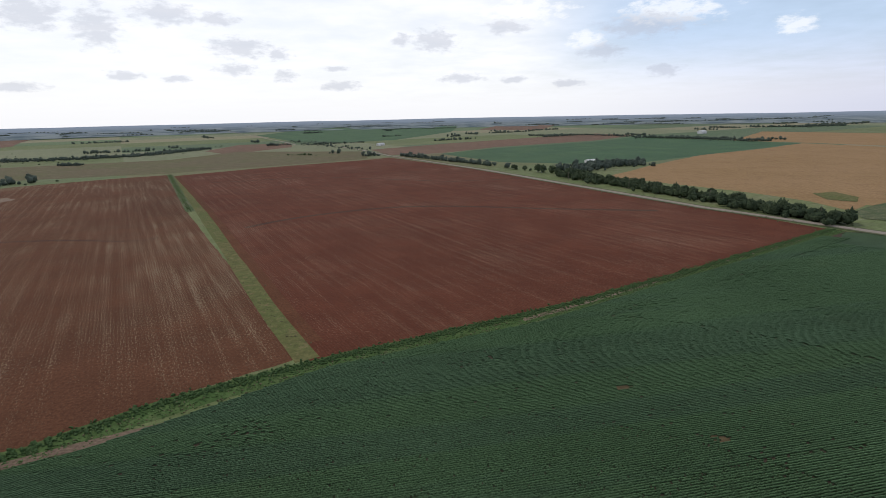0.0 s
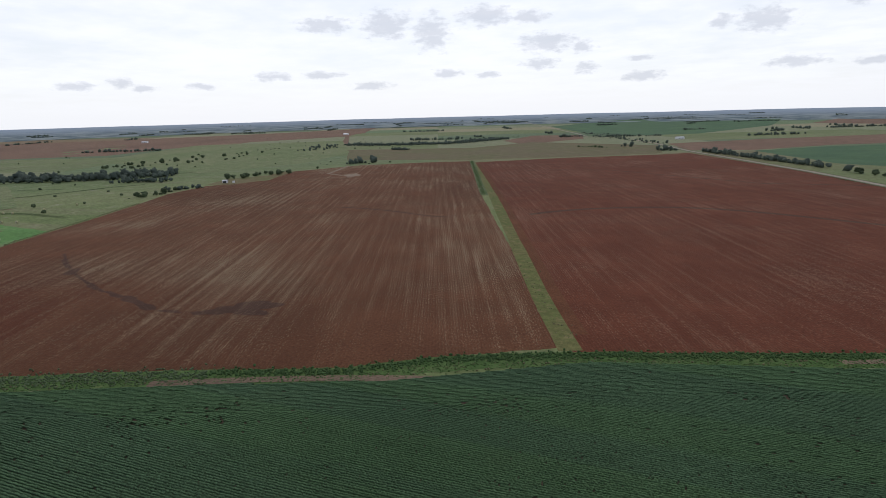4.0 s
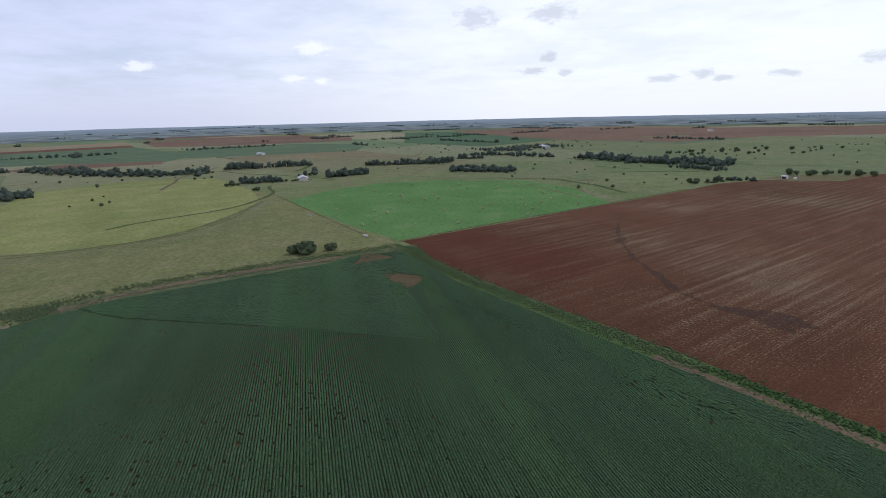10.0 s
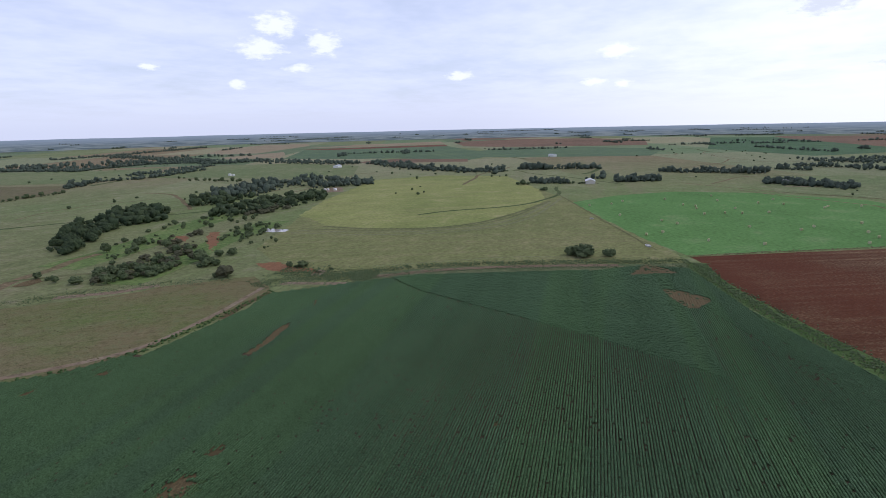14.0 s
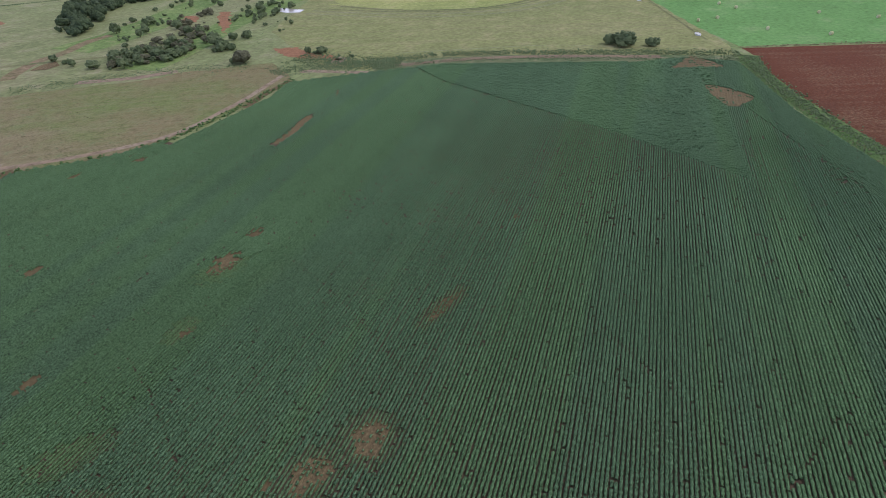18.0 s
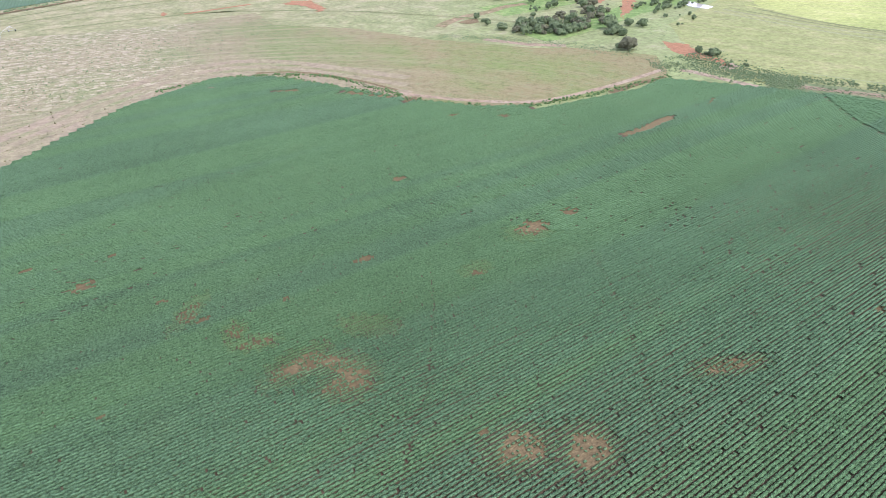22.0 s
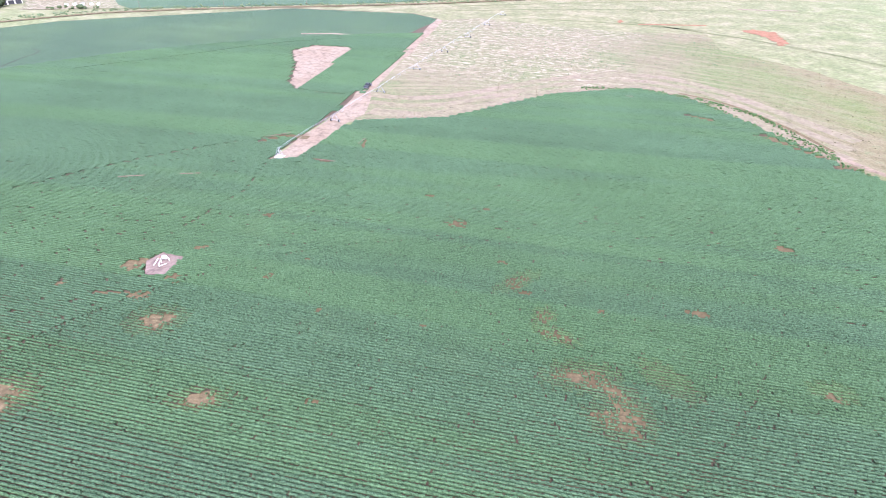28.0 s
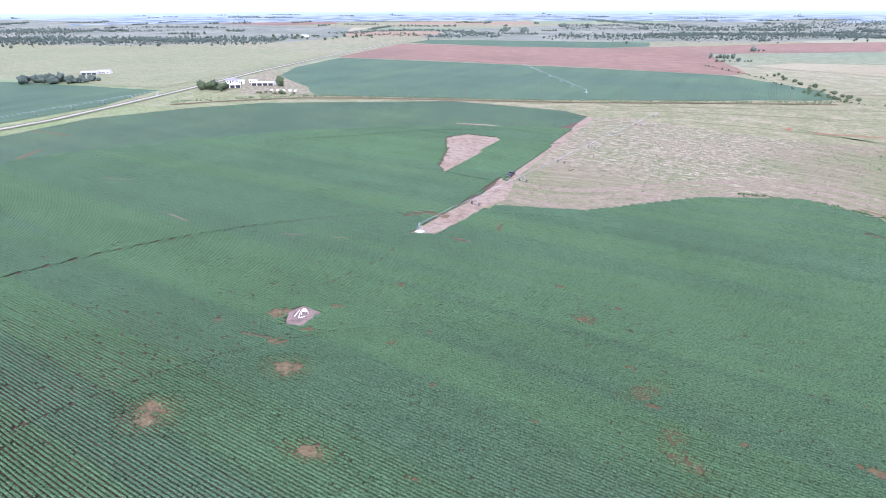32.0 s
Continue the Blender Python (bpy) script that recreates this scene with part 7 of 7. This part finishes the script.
# ---- well on its pad ----
def well(at, turn):
    root = thing("well_head", "white painted well pipes and valve on a bare pad", "well")
    root.matrix_basis = pose(at[0], at[1], 0.28, 0, 0, turn) @ Matrix.Scale(0.9, 4)
    for k, (a, b) in enumerate((((-1.4, -1.2, 0.0), (-1.4, -1.2, 0.95)), ((-1.4, -1.2, 0.9), (0.9, -0.9, 0.9)), ((0.9, -0.9, 0.9), (1.0, 1.4, 0.35)), ((-0.4, 1.6, 0.3), (-1.6, 0.4, 0.3)), ((-0.4, 1.6, 0.3), (0.1, 0.2, 0.8)))):
        bm = bmesh.new()
        rod(bm, a, b, 0.10, 8)
        part("pipe", bm, M_WHITE, root)
    bm = bmesh.new()
    box(bm, -0.4, -2.3, 0.0, 0.7, -1.6, 0.8, 0.05)
    part("control_box", bm, M_WHITE, root)
    bm = bmesh.new()
    rod(bm, (0, -0.2, 0.1), (0, -0.2, 1.5), 0.12, 8)
    part("riser", bm, M_WHITE, root)
    bm = bmesh.new()
    bmesh.ops.create_cone(bm, cap_ends=True, segments=12, radius1=0.3, radius2=0.3, depth=0.05, matrix=Matrix.Translation((0, -0.2, 1.52)))
    part("valve_wheel", bm, M_CLAY, root)


well([(92.5, -57.9)][0], 20)


# ---- pickup at the lane ----
def pickup(at, turn):
    root = thing("pickup_truck", "dark grey pickup truck parked on the dirt lane", "pickup truck")
    root.matrix_basis = pose(at[0], at[1], 0.06, 0, 0, turn)
    bm = bmesh.new()
    prof = [(-2.75, 0.5), (-2.75, 1.0), (-1.0, 1.08), (-0.4, 1.08), (1.1, 1.08), (2.5, 1.0), (2.72, 0.8), (2.72, 0.5)]
    a, b = ([bm.verts.new((px, sy, pz)) for px, pz in prof] for sy in (-0.95, 0.95))
    bm.faces.new(a)
    bm.faces.new(b[::-1])
    for i in range(len(prof)):
        j = (i + 1) % len(prof)
        bm.faces.new((a[i], b[i], b[j], a[j]))
    bmesh.ops.recalc_face_normals(bm, faces=bm.faces)
    bmesh.ops.bevel(bm, geom=bm.edges[:], offset=0.06, segments=2, affect="EDGES")
    part("body", bm, M_PICKUP, root)
    bm = bmesh.new()
    prof = [(-0.75, 1.07), (-0.6, 1.75), (0.5, 1.78), (1.25, 1.07)]
    a, b = ([bm.verts.new((px, s * (0.88 if pz < 1.5 else 0.72), pz)) for px, pz in prof] for s in (-1, 1))
    bm.faces.new(a)
    bm.faces.new(b[::-1])
    for i in range(4):
        bm.faces.new((a[i], b[i], b[(i + 1) % 4], a[(i + 1) % 4]))
    bmesh.ops.recalc_face_normals(bm, faces=bm.faces)
    cab = part("cab", bm, M_PICKUP, root)
    for nm, q in (("windscreen", ((0.56, -0.66, 1.72), (0.56, 0.66, 1.72), (1.18, 0.8, 1.14), (1.18, -0.8, 1.14))), ("rear_window", ((-0.63, -0.6, 1.7), (-0.63, 0.6, 1.7), (-0.74, 0.7, 1.25), (-0.74, -0.7, 1.25)))):
        bm = bmesh.new()
        f = bm.faces.new([bm.verts.new(Vector(v) + Vector((0.03 if v[0] > 0 else -0.03, 0, 0.02))) for v in q])
        bmesh.ops.solidify(bm, geom=[f], thickness=0.02)
        part(nm, bm, M_GLASS, cab)
    for s in (-1, 1):
        bm = bmesh.new()
        f = bm.faces.new([bm.verts.new((px, s * (0.90 - (pz - 1.15) * 0.24), pz)) for px, pz in ((-0.55, 1.15), (-0.48, 1.66), (0.45, 1.68), (0.95, 1.15))])
        bmesh.ops.solidify(bm, geom=[f], thickness=0.02)
        part("side_window", bm, M_GLASS, cab)
    bm = bmesh.new()
    box(bm, -2.6, -0.75, 1.0, -0.85, 0.75, 1.12)
    part("bed", bm, M_DARK, root)
    for px in (2.75, -2.8):
        bm = bmesh.new()
        box(bm, px - 0.06, -0.9, 0.45, px + 0.06, 0.9, 0.65, 0.03)
        part("bumper", bm, M_TIN, root)
    for px, sy in itertools.product((-1.75, 1.75), (-0.88, 0.88)):
        bm = bmesh.new()
        bmesh.ops.create_cone(bm, cap_ends=True, segments=16, radius1=0.4, radius2=0.4, depth=0.26, matrix=Matrix.Translation((px, sy, 0.4)) @ Matrix.Rotation(radians(90), 4, "X"))
        tyre = part("wheel", bm, M_TYRE, root)
        bm = bmesh.new()
        bmesh.ops.create_cone(bm, cap_ends=True, segments=10, radius1=0.23, radius2=0.23, depth=0.28, matrix=Matrix.Translation((px, sy, 0.4)) @ Matrix.Rotation(radians(90), 4, "X"))
        part("rim", bm, M_TIN, tyre)


pickup([(116.0, -183.0)][0], aim(*[(112.8, -175.7), (147, -323)]) + 90)


# ---- poles ----
def utility_pole(h=9.0):
    root = thing("utility_pole", "weathered wooden utility pole with a crossarm", "utility pole", "utility poles")
    bm = bmesh.new()
    rod(bm, (0, 0, -0.3), (0, 0, h), 0.16, 8, 0.11)
    part("shaft", bm, M_POLE, root)
    bm = bmesh.new()
    box(bm, -1.15, -0.07, h - 0.65, 1.15, 0.07, h - 0.5)
    arm = part("crossarm", bm, M_POLE, root)
    for x in (-1.0, 0.0, 1.0):
        bm = bmesh.new()
        rod(bm, (x, 0, h - 0.5), (x, 0, h - 0.3), 0.06, 6, 0.04)
        part("insulator", bm, M_TIN, arm)
    return root


POLES = [(351, -271), (303, -300), (257, -333), (208, -366), (160, -406), (111, -442), (59, -474), (226, 304), (194, 372), (161, 444), (124, 506), (-1217, 1068)]
_first = utility_pole()
for i, (x, y) in enumerate(POLES):
    m = pose(x, y, rise(x, y), 0, 0, 30 if i > 6 else 110)
    if i == 0:
        _first.matrix_basis = m
    else:
        copy_thing(_first, m)


# ---- small things in the pasture ----
def stock_tank(at, turn, w, d):
    root = thing("stock_tank", "pale galvanised stock tank at the meadow's corner", "stock tank")
    root.matrix_basis = pose(at[0], at[1], 0.04, 0, 0, turn) @ Matrix.Diagonal((w, d, 1, 1))
    bm = bmesh.new()
    n = 20
    rings = [[bm.verts.new((math.cos(2 * math.pi * i / n) * r, math.sin(2 * math.pi * i / n) * r, z)) for i in range(n)] for r, z in ((1.0, 0), (1.0, 0.62), (0.94, 0.62), (0.94, 0.3))]
    for a, b in zip(rings, rings[1:]):
        for i in range(n):
            bm.faces.new((a[i], a[(i + 1) % n], b[(i + 1) % n], b[i]))
    part("rim", bm, M_TIN, root)
    bm = bmesh.new()
    bm.faces.new([bm.verts.new((math.cos(2 * math.pi * i / n) * 0.94, math.sin(2 * math.pi * i / n) * 0.94, 0.5)) for i in range(n)])
    part("water", bm, M_WATER, root)


stock_tank([(-294.0, -27.8)][0], 30, 2.6, 1.2)
stock_tank([(-367, -73)][0], 70, 1.4, 1.2)


def white_tank(at, r, h, label):
    root = thing("storage_tank", label, "tank", "tanks")
    root.matrix_basis = pose(at[0], at[1], rise(*at), 0, 0, 20)
    bm = bmesh.new()
    n = 16
    rings = [[bm.verts.new((math.cos(2 * math.pi * i / n) * q, math.sin(2 * math.pi * i / n) * q, z)) for i in range(n)] for q, z in ((r, 0), (r, h), (r * 0.55, h * 1.12), (r * 0.15, h * 1.16))]
    for a, b in zip(rings, rings[1:]):
        for i in range(n):
            bm.faces.new((a[i], a[(i + 1) % n], b[(i + 1) % n], b[i]))
    bm.faces.new(rings[-1])
    part("shell", bm, M_WHITE, root)
    bm = bmesh.new()
    bmesh.ops.create_cone(bm, cap_ends=True, segments=10, radius1=r * 0.16, radius2=r * 0.14, depth=0.15, matrix=Matrix.Translation((0, 0, h * 1.16)))
    part("hatch", bm, M_TIN, root)
    bm = bmesh.new()
    rod(bm, (r + 0.05, 0, 0.1), (r + 0.05, 0, h), 0.06, 6)
    part("pipe", bm, M_TIN, root)


for at, r, h in zip([(-440, -371), (-444, -370), (-446, -362), (-542, -634), (-543, -628), (-470, 361)], (1.6, 1.2, 1.8, 2.6, 2.0, 1.4), (2.2, 2.0, 2.4, 3.2, 2.8, 1.8)):
    white_tank(at, r, h, "white storage tank on a bare pad")
SMALL = [(-477, 356), (488, -267), (474, -269), (469, -278)]
building("pump_shack", "small white pump shack with a dark opening", "shack", SMALL[0], 25, 4.5, 3.5, 2.6, 0.3, M_WHITE, M_TIN, True, 1, "farm buildings")
building("grey_shed", "small grey-roofed shed in a farmyard", "shed", SMALL[1], 30, 10, 6, 2.8, 0.3, M_WALL, M_GREYROOF, False, 2, "farm buildings")
building("small_shed", "small white shed in a farmyard", "shed", SMALL[2], 50, 5, 4, 2.6, 0.3, M_WHITE, M_WHITE, False, 1, "farm buildings")
building("small_shed", "small white shed beside a long shed", "shed", SMALL[3], 20, 7, 4, 2.8, 0.3, M_WHITE, M_TIN, False, 1, "farm buildings")


def stacked_crate(at, turn):
    root = thing("white_crate", "white farm crate standing in the grass by the yard", "crate", "crates by the yard")
    root.matrix_basis = pose(at[0], at[1], 0.05, 0, 0, turn)
    bm = bmesh.new()
    box(bm, -1.1, -0.8, 0.15, 1.1, 0.8, 1.5, 0.04)
    part("body", bm, M_WHITE, root)
    bm = bmesh.new()
    box(bm, -1.15, -0.85, 1.5, 1.15, 0.85, 1.6, 0.02)
    part("lid", bm, M_TIN, root)
    for sx in (-0.8, 0.8):
        bm = bmesh.new()
        box(bm, sx - 0.12, -0.8, 0, sx + 0.12, 0.8, 0.15)
        part("runner", bm, M_POLE, root)


_rc = random.Random(9)
for x, y in dense([(409, -258), (390, -269)], 6.0):
    stacked_crate((x + _rc.uniform(-1, 1), y + _rc.uniform(-1, 1)), _rc.uniform(0, 180))
